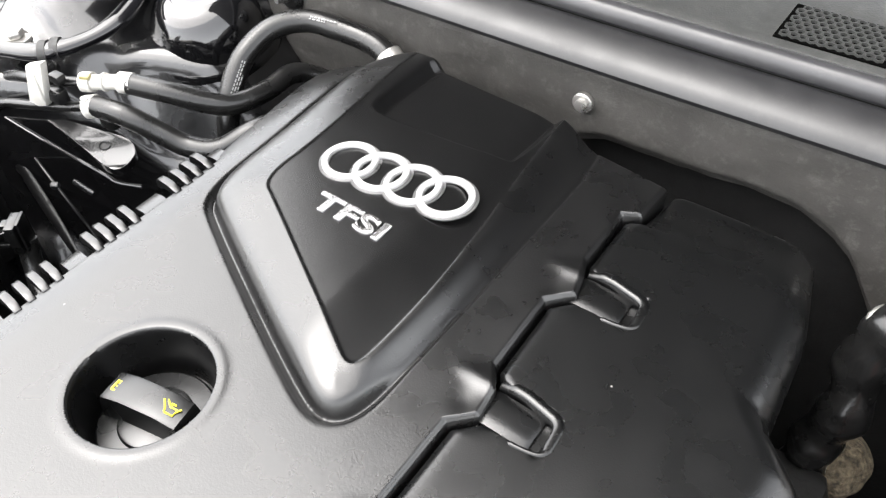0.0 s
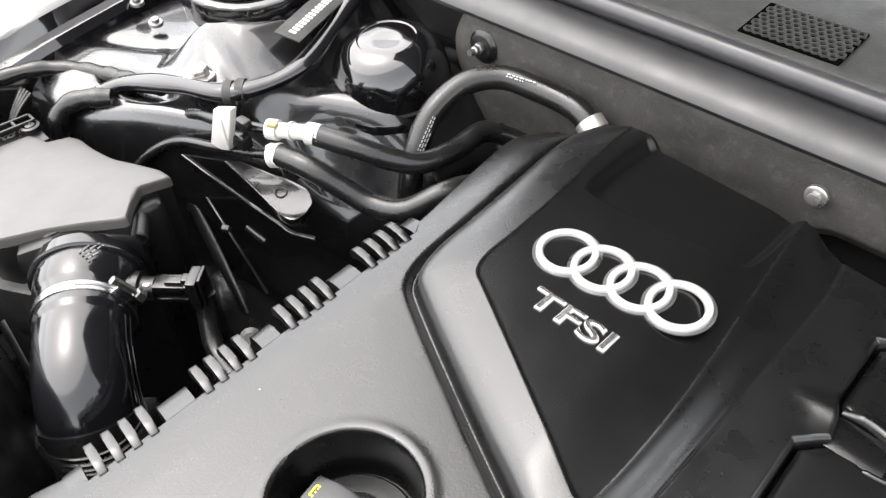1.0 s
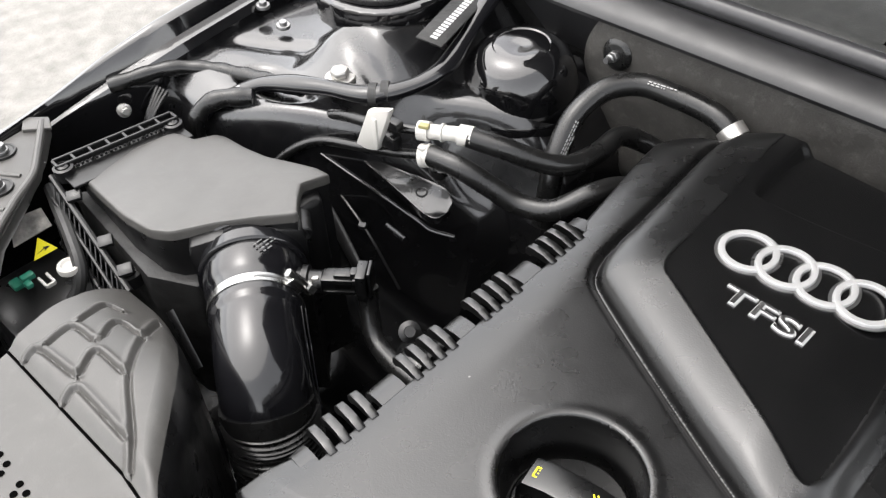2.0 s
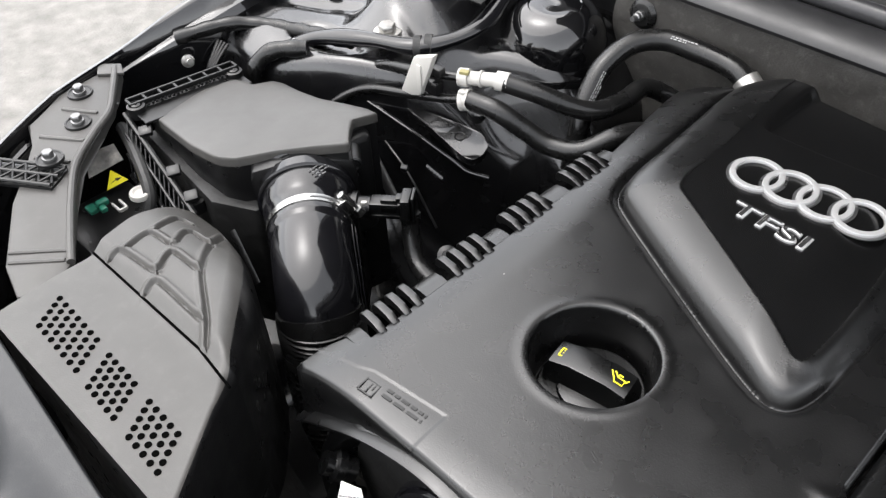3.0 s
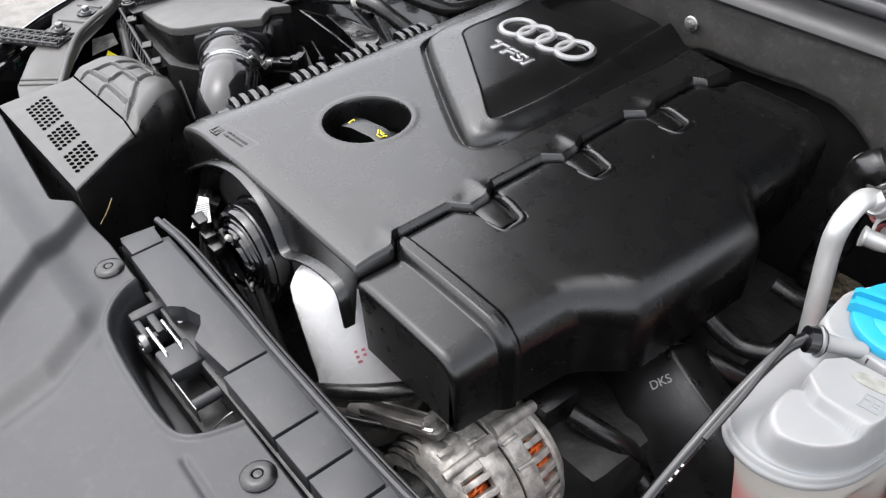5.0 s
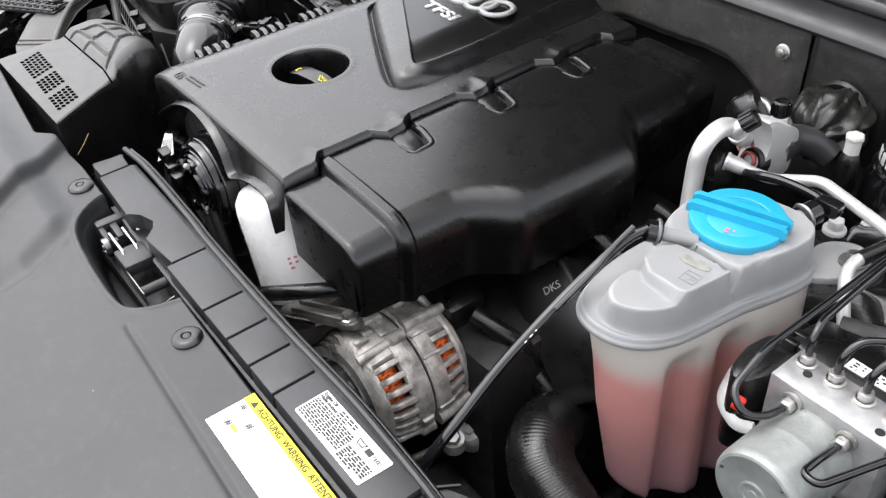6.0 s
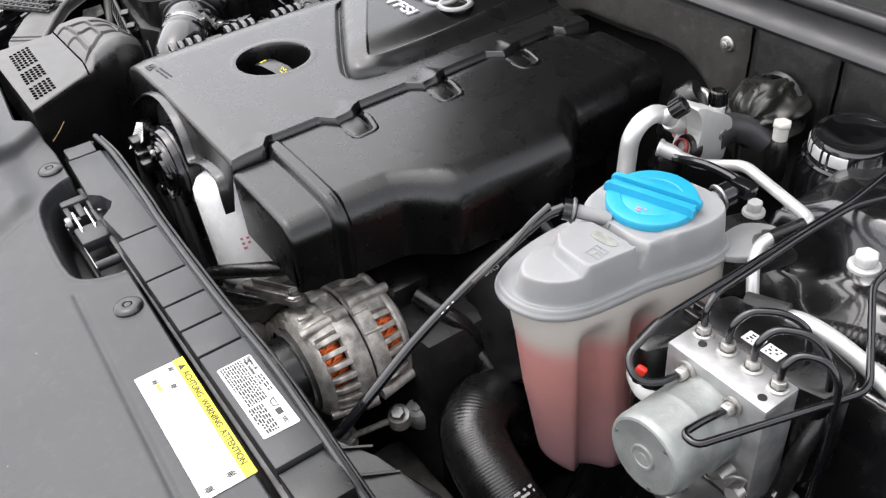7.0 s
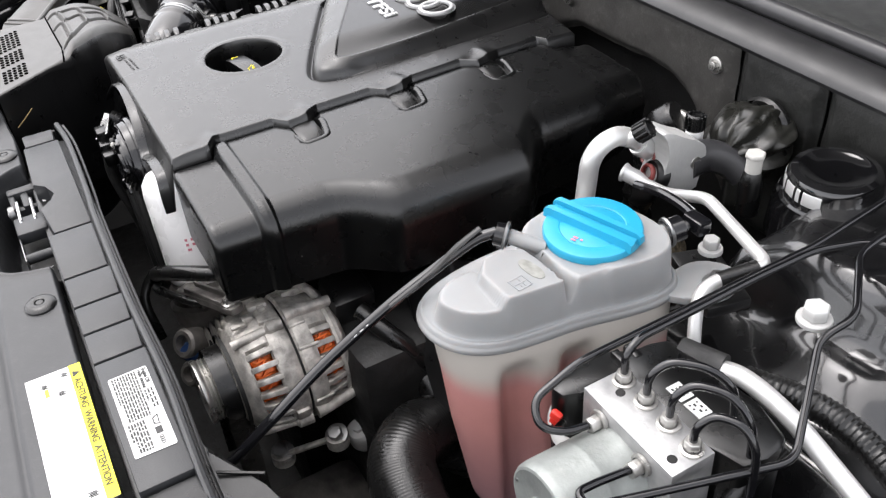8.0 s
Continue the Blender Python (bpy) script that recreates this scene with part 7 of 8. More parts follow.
# embossed sign on the top
bm = bmesh.new()
z0 = float(tank_top(np.array([0.208]), np.array([0.224]))[0])
prism(bm, corner_cut([(-0.014, -0.005), (0.014, -0.005), (0.014, 0.006), (-0.014, 0.006)], 2), 0, 0.0006, Matrix.Translation((0.2035, 0.2235, z0)) @ pose(0, 0, 0, 0, 0, 6))
part("dark_stamp", bm, material("faint_stamp", (0.24, 0.24, 0.22), 0.5, var=0.3, var_scale=120), tank, "grey oval stamp")
bm = bmesh.new()
sg = Matrix.Translation((0.2125, 0.2075, z0)) @ pose(0, 0, 0, 0, 0, 6)
for bx, by, sx, sy in ((0, 0.0065, 0.014, 0.0009), (0, -0.0065, 0.014, 0.0009), (-0.0065, 0, 0.0009, 0.013), (0.0065, 0, 0.0009, 0.013), (0, 0, 0.0009, 0.010), (-0.0033, 0.0015, 0.004, 0.0008), (0.0033, 0.0015, 0.004, 0.0008), (0.0033, -0.0015, 0.004, 0.0008)):
    block(bm, (bx, by, 0.0002), (sx, sy, 0.0007), sg, 0)
part("raised_sign", bm, TANKP, tank, "raised handbook sign")
# fittings
bm = bmesh.new()
tube(bm, [(0.182, 0.252, 0.950), (0.158, 0.230, 0.958)], 0.0065, 16)
part("spigot", bm, TANKP, tank)
bm = bmesh.new()
tube(bm, [(0.215, 0.325, 0.944), (0.220, 0.352, 0.948)], 0.0085, 16)
part("spigot", bm, TANKP, tank)
for pts, r in (([(0.160, 0.232, 0.957), (0.152, 0.2235, 0.9595)], 0.0098), ([(0.218, 0.345, 0.947), (0.221, 0.360, 0.949)], 0.0110)):
    bm = bmesh.new()
    tube(bm, pts, r, 20)
    part("quick_connector", bm, PIPEGL, tank, "black quick connector")
    p, q = Vector(pts[0]), Vector(pts[1])
    bm = bmesh.new()
    d = (q - p).normalized()
    ring = [p + d * 0.003 + r * 1.06 * (math.cos(a) * d.orthogonal().normalized() + math.sin(a) * d.cross(d.orthogonal().normalized())) for a in np.linspace(0, 2 * math.pi, 25)]
    tube(bm, ring, 0.0016, 6)
    part("retaining_ring", bm, STEEL, tank)
# lug and foot
bm = bmesh.new()
prism(bm, corner_cut([(0.232, 0.335), (0.250, 0.318), (0.278, 0.355), (0.272, 0.385), (0.250, 0.395), (0.225, 0.372)], 2), 0.906, 0.914, bevel=0.002)
part("mounting_lug", bm, TANKP, tank)
bolt(tank, (0.2265, 0.392, 0.916), (0, 0, 1), 0.0075, 0.009, 1.4, PALECAST, "mounting_bolt")
bolt(tank, (0.262, 0.365, 0.9155), (0, 0, 1), 0.006, 0.008, 1.9, STEEL, "mounting_nut")
bm = bmesh.new()
prism(bm, [(0.20, 0.37), (0.275, 0.345), (0.285, 0.385), (0.215, 0.41)], 0.893, 0.9055, bevel=0.004)
part("seat_bracket", bm, BLACKP, tank, "black seat bracket")

overflow = thing("overflow_hose", (0.145, 0.12, 0.86), "thin black hose from the reservoir to the engine front", "hose")
bm = bmesh.new()
tube(bm, spline([(0.152, 0.2245, 0.960), (0.146, 0.205, 0.955), (0.143, 0.165, 0.938), (0.143, 0.125, 0.922), (0.143, 0.066, 0.892), (0.147, 0.010, 0.860), (0.143, -0.03, 0.83), (0.12, -0.06, 0.80)]), 0.0047, 14)
part("hose", bm, PIPEGL, overflow)
bm = bmesh.new()
tube(bm, spline([(0.1475, 0.212, 0.9660), (0.1475, 0.190, 0.957), (0.1475, 0.165, 0.942), (0.1475, 0.125, 0.9255)]), 0.0026, 8)
part("side_bead", bm, PIPEGL, overflow)
bm = bmesh.new()
m = Matrix.Translation((0.1475, 0.105, 0.9165)) @ Vector((0.0, -0.9, -0.45)).to_track_quat("X", "Z").to_matrix().to_4x4()
bars(bm, m @ pose(0, 0, 0, 30, 0, 0), 1, 0.03, 0.003, 0.0020, 66, 0.6)
part("print", bm, PALEINK, overflow, "pale printed marking")
vent = thing("vent_pipe", (0.19, 0.38, 0.94), "thin black vent pipe at the reservoir neck", "pipe")
bm = bmesh.new()
tube(bm, spline([(0.221, 0.360, 0.949), (0.222, 0.372, 0.949), (0.205, 0.385, 0.945), (0.165, 0.392, 0.938), (0.125, 0.395, 0.925)]), 0.0045, 10)
part("pipe", bm, PIPEGL, vent)
bm = bmesh.new()
block(bm, (0.226, 0.372, 0.951), (0.022, 0.014, 0.014), bevel=0.003)
part("connector", bm, PIPEGL, vent)

# ---- near side: hoses, charge pipe ----
HOSEPTS = [(0.098, 0.215, 0.645), (0.104, 0.178, 0.700), (0.118, 0.142, 0.722), (0.145, 0.116, 0.718), (0.198, 0.107, 0.698), (0.260, 0.108, 0.660), (0.325, 0.110, 0.612)]
radhose = thing("radiator_hose", (0.17, 0.09, 0.70), "thick black ribbed radiator hose", "hose")
bm = bmesh.new()
tube(bm, spline(HOSEPTS, 0.0005), lambda f: 0.0345 + 0.00010 * math.sin(f * 850), 40)
part("hose", bm, RUBBER, radhose)
bm = bmesh.new()
m = axis_pose((0.2215, 0.093, 0.7235), (0.50, -0.36, 0.80), 30)
bars(bm, m, 3, 0.03, 0.005, 0.0026, 71, 0.7)
part("print", bm, HOSEINK, radhose)

charge = thing("charge_duct", (0.05, 0.22, 0.70), "black plastic charge air duct with raised lettering", "air duct")
top = [Vector(q) for q in ((-0.035, 0.200, 0.790), (0.046, 0.248, 0.862), (0.115, 0.205, 0.760), (0.035, 0.150, 0.700))]
bm = bmesh.new()
nrm = (top[1] - top[0]).cross(top[3] - top[0]).normalized()
nrm = nrm if nrm.z > 0 else -nrm
ux = (top[1] - top[0]).normalized()
uy = nrm.cross(ux)
face = Matrix.Translation(top[0]) @ Matrix((ux, uy, nrm)).transposed().to_4x4()
prism(bm, [(0.050, -0.15), (0.140, -0.15), (0.121, -0.074), (0.098, 0), (0.0185, 0), (0.035, -0.054), (0.046, -0.111)], -0.06, 0.0, face, 0.006)
part("duct", bm, BLACKP, charge)
lettering("DKS", 0.0112, 0.0003, face @ pose(0.0675, -0.0340, 0.0002, 0, 0, 8), HOSEINK, "raised_letters", charge, 1.1)

lower = thing("lower_hoses", (0.05, 0.10, 0.60), "dark lower hoses and cables beside the alternator", "hoses")
for pts, r in (([(-0.02, 0.17, 0.74), (0.03, 0.19, 0.73), (0.08, 0.20, 0.70), (0.11, 0.22, 0.66)], 0.018), ([(0.0, 0.15, 0.80), (0.04, 0.17, 0.78), (0.06, 0.20, 0.74)], 0.010), ([(0.02, 0.30, 0.84), (0.06, 0.31, 0.82), (0.10, 0.33, 0.83), (0.12, 0.37, 0.84)], 0.009), ([(-0.02, 0.26, 0.82), (0.05, 0.29, 0.80), (0.10, 0.32, 0.78)], 0.012), ([(0.05, 0.36, 0.86), (0.08, 0.37, 0.85), (0.10, 0.40, 0.84)], 0.007)):
    bm = bmesh.new()
    tube(bm, spline(pts), r, 14)
    part("hose", bm, RUBBER, lower)
mount = thing("engine_bracket", (0.03, 0.06, 0.64), "cast engine bracket with bolts below the alternator", "bracket")
bm = bmesh.new()
tube(bm, [(0.001, 0.037, 0.640), (0.001, 0.037, 0.653)], 0.0125, 18)
tube(bm, [(0.032, 0.091, 0.664), (0.032, 0.091, 0.677)], 0.0125, 18)
tube(bm, [(0.003, 0.040, 0.650), (0.030, 0.088, 0.672)], 0.006, 12, flat=0.6)
part("arm", bm, ALU, mount)
for at, d, r in (((0.001, 0.037, 0.653), (0.3, -0.3, 1), 0.0085), ((0.032, 0.091, 0.677), (0.3, -0.3, 1), 0.0085)):
    bolt(mount, at, d, r, 0.009, 1.5, STEEL)
bm = bmesh.new()
lathe(bm, [(0, 0), (0.012, 0), (0.0145, -0.003), (0.0155, -0.010), (0.0155, -0.024), (0.0125, -0.032), (0.009, -0.036), (0.009, -0.10), (0, -0.10)], axis_pose((0.024, 0.118, 0.662), (0.15, -0.25, 1)), 24)
lathe(bm, [(0, 0), (0.006, 0), (0.0055, 0.004), (0, 0.004)], axis_pose((0.024, 0.118, 0.662), (0.15, -0.25, 1)), 6)
part("post", bm, PALECAST, mount, "pale steel bolt post")
bm = bmesh.new()
block(bm, (0.03, 0.06, 0.505), (0.14, 0.13, 0.11), bevel=0.02)
block(bm, (0.06, 0.045, 0.575), (0.04, 0.04, 0.05), bevel=0.012)
part("casting", bm, GRIME, mount)
tray2 = thing("front_tray", (0.26, -0.02, 0.82), "black plastic tray with ribs behind the lock carrier", "tray")
bm = bmesh.new()
prism(bm, [(0.13, -0.045), (0.20, -0.015), (0.26, 0.005), (0.40, 0.02), (0.42, -0.06), (0.22, -0.055)], 0.82, 0.855, bevel=0.004)
part("tray", bm, BLACKP, tray2)
for k in range(6):
    bm = bmesh.new()
    tube(bm, [(0.17 + 0.035 * k, -0.045, 0.858), (0.19 + 0.035 * k, -0.012 + 0.004 * k, 0.8555)], 0.0016, 6)
    part("rib", bm, BLACKP, tray2)

# ---- near side: brake hydraulic unit ----
hydro = thing("brake_hydraulic_unit", (0.345, 0.19, 0.78), "aluminium brake hydraulic unit with round pump motor", "hydraulic unit")
bm = bmesh.new()
prism(bm, [(0.2985, 0.2035), (0.392, 0.2035), (0.392, 0.2405), (0.2985, 0.2405)], 0.805, 0.9195, bevel=0.0012)
part("valve_block", bm, BLOCKALU, hydro, "machined aluminium valve block")
mm = axis_pose((0.3415, 0.2035, 0.872), (0.02, -1, 0.06))
bm = bmesh.new()
lathe(bm, [(0.0362, 0.0), (0.0362, 0.006), (0.0350, 0.008), (0.0350, 0.030), (0.0353, 0.031), (0.0350, 0.032), (0.0349, 0.061), (0.0343, 0.0650), (0.0328, 0.0676), (0.0308, 0.0684), (0.0298, 0.0680), (0.0120, 0.0682), (0.0, 0.0682)], mm, 64)
part("pump_motor", bm, MOTOR, hydro, "dull grey round pump motor with scuffed end")
bm = bmesh.new()
lathe(bm, [(0.0112, 0.0680), (0.0110, 0.0694), (0.0102, 0.0699), (0.0085, 0.0698), (0.0078, 0.0692), (0.0040, 0.0691), (0.0035, 0.0695), (0.0, 0.0696)], mm, 36)
part("bearing_cap", bm, MOTOR, hydro)
for k in range(3):
    bm = bmesh.new()
    lathe(bm, [(0, 0.067), (0.0016, 0.067), (0.0014, 0.0690), (0, 0.0692)], mm @ pose(0, 0, 0, 0, 0, 50 + 120 * k) @ Matrix.Translation((0.0285, 0, 0)), 10)
    part("rivet", bm, STEEL, hydro)
# two black discs on the block paint in the dark of its holes
for x, y in ((0.317, 0.222), (0.381, 0.213)):
    bm = bmesh.new()
    lathe(bm, [(0.0036, 0.0003), (0.0036, 0.0008), (0, 0.0008)], Matrix.Translation((x, y, 0.9190)), 14)
    part("hole_disc", bm, PITCH, hydro)
bm = bmesh.new()
prism(bm, corner_cut([(0.285, 0.243), (0.405, 0.243), (0.412, 0.28), (0.400, 0.300), (0.29, 0.300), (0.28, 0.27)], 1), 0.81, 0.912, bevel=0.004)
part("control_module", bm, SATIN, hydro, "black plastic control module")
bm = bmesh.new()
prism(bm, corner_cut([(0.268, 0.190), (0.292, 0.196), (0.296, 0.262), (0.280, 0.275), (0.258, 0.24)], 1), 0.82, 0.905, bevel=0.006)
part("connector_hood", bm, SATIN, hydro)
bm = bmesh.new()
tube(bm, rounded([(0.268, 0.288, 0.884), (0.258, 0.268, 0.880), (0.2525, 0.232, 0.872), (0.262, 0.200, 0.862), (0.286, 0.190, 0.858), (0.302, 0.192, 0.866)], 0.012), 0.0055, 10, flat=0.45)
part("connector_frame", bm, PALECAST, hydro, "pale metal edge round the plug hood")
for y in (0.262, 0.250):
    bm = bmesh.new()
    block(bm, (0.283, y, 0.908), (0.016, 0.007, 0.010), bevel=0.0015)
    part("latch_block", bm, SATIN, hydro)
bm = bmesh.new()
block(bm, (0, 0, 0), (0.009, 0.006, 0.008), pose(0.2875, 0.188, 0.889, 0, 20, 25), 0.002)
block(bm, (0, 0, -0.007), (0.006, 0.005, 0.007), pose(0.2875, 0.189, 0.889, 0, 20, 25), 0.001)
part("red_lock", bm, REDP, hydro, "red plug lock")
for x in (0.3345, 0.3530):
    bm = bmesh.new()
    block(bm, (x, 0.262, 0.9125), (0.016, 0.012, 0.0008), bevel=0)
    lab = part("label", bm, PAPER, hydro, "small white bar code label")
    bm = bmesh.new()
    bars(bm, Matrix.Translation((x - 0.006, 0.265, 0.9131)), 3, 0.012, 0.0032, 0.0016, int(x * 1000), 0.5)
    part("print", bm, INK, lab)
bm = bmesh.new()
tube(bm, [(0.375, 0.2005, 0.842), (0.375, 0.185, 0.842)], 0.006, 12)
tube(bm, [(0.386, 0.2005, 0.825), (0.386, 0.192, 0.825)], 0.008, 12)
part("bracket_stud", bm, ZINC, hydro)
bm = bmesh.new()
tube(bm, spline([(0.352, 0.196, 0.838), (0.364, 0.186, 0.834), (0.376, 0.186, 0.842), (0.384, 0.192, 0.848), (0.390, 0.200, 0.842), (0.386, 0.196, 0.832)]), 0.0014, 8)
part("wire_clip", bm, ZINC, hydro, "bent bright wire clip")
bm = bmesh.new()
prism(bm, [(0.33, 0.165), (0.40, 0.165), (0.41, 0.25), (0.33, 0.25)], 0.790, 0.803, bevel=0.003)
part("bracket", bm, STEEL, hydro)

lines = thing("brake_lines", (0.34, 0.25, 0.90), "black brake lines bent round the hydraulic unit", "brake lines")
PORTS = [(0.3095, 0.2310), (0.3335, 0.2310), (0.3575, 0.2305), (0.3820, 0.2290)]
for x, y in PORTS:
    bm = bmesh.new()
    lathe(bm, [(0.0085, -0.001), (0.0085, 0.0015), (0.0065, 0.002)], Matrix.Translation((x, y, 0.920)), 20)
    prism(bm, hexagon(0.0062), 0.0, 0.009, Matrix.Translation((x, y, 0.920)), 0.0008, 1)
    part("union_nut", bm, ZINC, lines)
for at in ((0.3205, 0.2015, 0.9065), (0.3655, 0.2015, 0.9050)):
    bm = bmesh.new()
    m = axis_pose(at, (0.03, -1, 0.03))
    lathe(bm, [(0.0085, -0.001), (0.0085, 0.0015), (0.0065, 0.002)], m, 20)
    prism(bm, hexagon(0.0062), 0.0, 0.010, m, 0.0008, 1)
    part("union_nut", bm, ZINC, lines)
RL = 0.0030
ROUTES = [
    [(0.3205, 0.195, 0.9068), (0.3190, 0.172, 0.9110), (0.3080, 0.158, 0.9150), (0.2930, 0.164, 0.925), (0.289, 0.205, 0.936), (0.289, 0.30, 0.936), (0.288, 0.37, 0.936), (0.290, 0.44, 0.938), (0.286, 0.52, 0.945), (0.28, 0.60, 0.95)],
    [(0.3095, 0.231, 0.925), (0.3095, 0.231, 0.946), (0.306, 0.245, 0.952), (0.300, 0.30, 0.945), (0.296, 0.37, 0.942), (0.298, 0.43, 0.943), (0.315, 0.47, 0.945), (0.36, 0.50, 0.945), (0.45, 0.54, 0.945)],
    [(0.3335, 0.231, 0.925), (0.3335, 0.231, 0.946), (0.338, 0.245, 0.956), (0.356, 0.262, 0.956), (0.372, 0.272, 0.945), (0.376, 0.275, 0.90), (0.376, 0.275, 0.82)],
    [(0.3575, 0.2305, 0.925), (0.3575, 0.2305, 0.946), (0.362, 0.243, 0.956), (0.382, 0.258, 0.956), (0.400, 0.262, 0.940), (0.404, 0.262, 0.89), (0.404, 0.262, 0.80)],
    [(0.382, 0.229, 0.925), (0.382, 0.229, 0.942), (0.386, 0.240, 0.950), (0.402, 0.250, 0.950), (0.414, 0.252, 0.935), (0.416, 0.252, 0.88), (0.416, 0.25, 0.80)],
    [(0.3655, 0.195, 0.9060), (0.3655, 0.164, 0.9130), (0.3660, 0.147, 0.9150), (0.3790, 0.147, 0.9150), (0.4224, 0.2802, 0.9150), (0.364, 0.363, 0.934), (0.368, 0.394, 0.943), (0.324, 0.448, 0.948), (0.320, 0.485, 0.950), (0.36, 0.55, 0.95)],
]
for r in ROUTES:
    bm = bmesh.new()
    tube(bm, rounded(r, 0.012), RL, 12)
    part("line", bm, PIPEGL, lines)

# ---- near side: air conditioning pipes and valve ----
climate = thing("climate_pipes", (0.16, 0.41, 0.88), "bare aluminium air conditioning pipes and valve block", "pipework")
bm = bmesh.new()
tube(bm, spline([(0.102, 0.345, 0.80), (0.094, 0.357, 0.88), (0.0888, 0.366, 0.922), (0.0890, 0.369, 0.942), (0.0898, 0.379, 0.9555), (0.0904, 0.397, 0.9600), (0.0905, 0.416, 0.9510), (0.0905, 0.434, 0.9350)]), 0.0094, 24)
suction = part("suction_pipe", bm, ALUPIPE, climate)
bm = bmesh.new()
tube(bm, [(0.0905, 0.424, 0.9440), (0.0905, 0.427, 0.9415), (0.0905, 0.4375, 0.9320)], lambda f: 0.0122 if 0.2 < f < 0.9 else 0.0108, 24)
part("collar", bm, ALUPIPE, suction)
bm = bmesh.new()
tube(bm, rounded([(0.0985, 0.4050, 0.9206), (0.118, 0.414, 0.9150), (0.1374, 0.4221, 0.9115), (0.1903, 0.4192, 0.9372), (0.2835, 0.3964, 0.9340), (0.2690, 0.3502, 0.9270), (0.2735, 0.334, 0.9240), (0.282, 0.325, 0.908), (0.294, 0.315, 0.884)], 0.011), 0.0055, 18)
part("liquid_pipe", bm, ALUPIPE, climate)
bm = bmesh.new()
tube(bm, [(0.0955, 0.4036, 0.9212), (0.0975, 0.4045, 0.9208), (0.0990, 0.4052, 0.9205), (0.1080, 0.4095, 0.9180), (0.116, 0.4132, 0.9155)], lambda f: 0.0095 if f < 0.45 else (0.0080 if f < 0.8 else 0.0060), 20)
part("pipe_plug", bm, ALUPIPE, climate)
bm = bmesh.new()
tube(bm, [(0.2805, 0.388, 0.9330), (0.2712, 0.357, 0.9283)], 0.0068, 14)
part("foam_sleeve", bm, RUBBER, climate, "black sleeve on the pipe bend")
# valve block: an upright plate with a hollowed front edge and two ports
bmx = Matrix.Translation((0.122, 0.4238, 0.887)) @ Matrix(((0, 0, 1, 0), (1, 0, 0, 0), (0, 1, 0, 0), (0, 0, 0, 1)))
bm = bmesh.new()
prism(bm, corner_cut([(0.0005, 0.080), (0.007, 0.072), (0.0125, 0.060), (0.0125, 0.046), (0.007, 0.032), (0.001, 0.021), (0.020, 0.008), (0.052, -0.002), (0.0535, 0.020), (0.060, 0.030), (0.060, 0.046), (0.050, 0.056), (0.030, 0.066), (0.012, 0.078)], 1), -0.030, 0.0, bmx, 0.0022)
block_part = part("valve_block", bm, PALECAST, climate, "pale cast aluminium valve block")
bm = bmesh.new()
lathe(bm, [(0.0, 0.0), (0.0052, 0.0), (0.0058, 0.0008), (0.0064, 0.0)], bmx @ Matrix.Translation((0.046, 0.034, 0.0006)), 18)
part("screw", bm, ZINC, block_part)
for at, r in (((0.096, 0.4405, 0.930), 0.0172), ((0.108, 0.4300, 0.915), 0.0150)):
    bm = bmesh.new()
    lathe(bm, [(r * 0.5, -0.010), (r, -0.010), (r, 0.000), (r * 0.86, 0.003), (r * 0.62, 0.002)], axis_pose(at, (-0.15, -0.9, 0.3)), 28)
    part("port", bm, BLACKP, block_part, "dark port flange")
for at, r in (((0.093, 0.4375, 0.9270), 0.0118), ((0.106, 0.4255, 0.9170), 0.0092)):
    bm = bmesh.new()
    lathe(bm, [(r * 0.7, -0.002), (r, -0.002), (r * 1.05, 0.001), (r * 0.9, 0.003), (r * 0.7, 0.002)], axis_pose(at, (-0.15, -0.9, 0.3)), 24)
    part("red_seal", bm, SEALRED, climate, "dull red seal ring")
bm = bmesh.new()
tube(bm, spline([(0.108, 0.470, 0.912), (0.110, 0.494, 0.914), (0.124, 0.512, 0.908), (0.140, 0.520, 0.896)], 0.003), lambda f: 0.0175 - 0.003 * f, 24)
part("rubber_pipe", bm, SEALR, climate, "grey-black rubber pipe stub")
for at, d, lab in (((0.0865, 0.5010, 0.919), (-0.05, 0.03, 1), 0), ((0.0975, 0.4080, 0.9570), (0.55, 0.40, 0.62), 1)):
    m = axis_pose(at, d) @ Matrix.Scale(0.80 if lab else 0.84, 4)
    bm = bmesh.new()
    lathe(bm, [(0.0095, -0.016), (0.0095, -0.004), (0.0105, -0.003), (0.0105, 0.002), (0.0098, 0.003), (0.0105, 0.004), (0.0105, 0.011), (0.0092, 0.012), (0.0092, 0.014)] if lab == 0 else [(0.0074, -0.006), (0.0080, 0.0), (0.0080, 0.010), (0.0072, 0.013)], m, 22)
    part("valve_stem", bm, CANISTER if lab == 0 else ALUPIPE, climate)
    bm = bmesh.new()
    k0 = 0.013 if lab == 0 else 0.010
    lathe(bm, [(0.0104, k0), (0.0110, k0 + 0.002), (0.0106, k0 + 0.018), (0.0085, k0 + 0.020), (0.0080, k0 + 0.017), (0.0, k0 + 0.017)], m, 24)
    scap = part("service_cap", bm, SATIN, climate, "ribbed black service cap")
    for k in range(12):
        bm = bmesh.new()
        block(bm, (0.0112, 0, k0 + 0.010), (0.0026, 0.0026, 0.018), m @ pose(0, 0, 0, 0, 0, 30 * k), 0.0006, 1)
        part("grip_rib", bm, SATIN, scap)
drain = thing("drain_pipe", (0.36, 0.32, 0.87), "bare aluminium pipe running down behind the hydraulic unit", "pipe")
bm = bmesh.new()
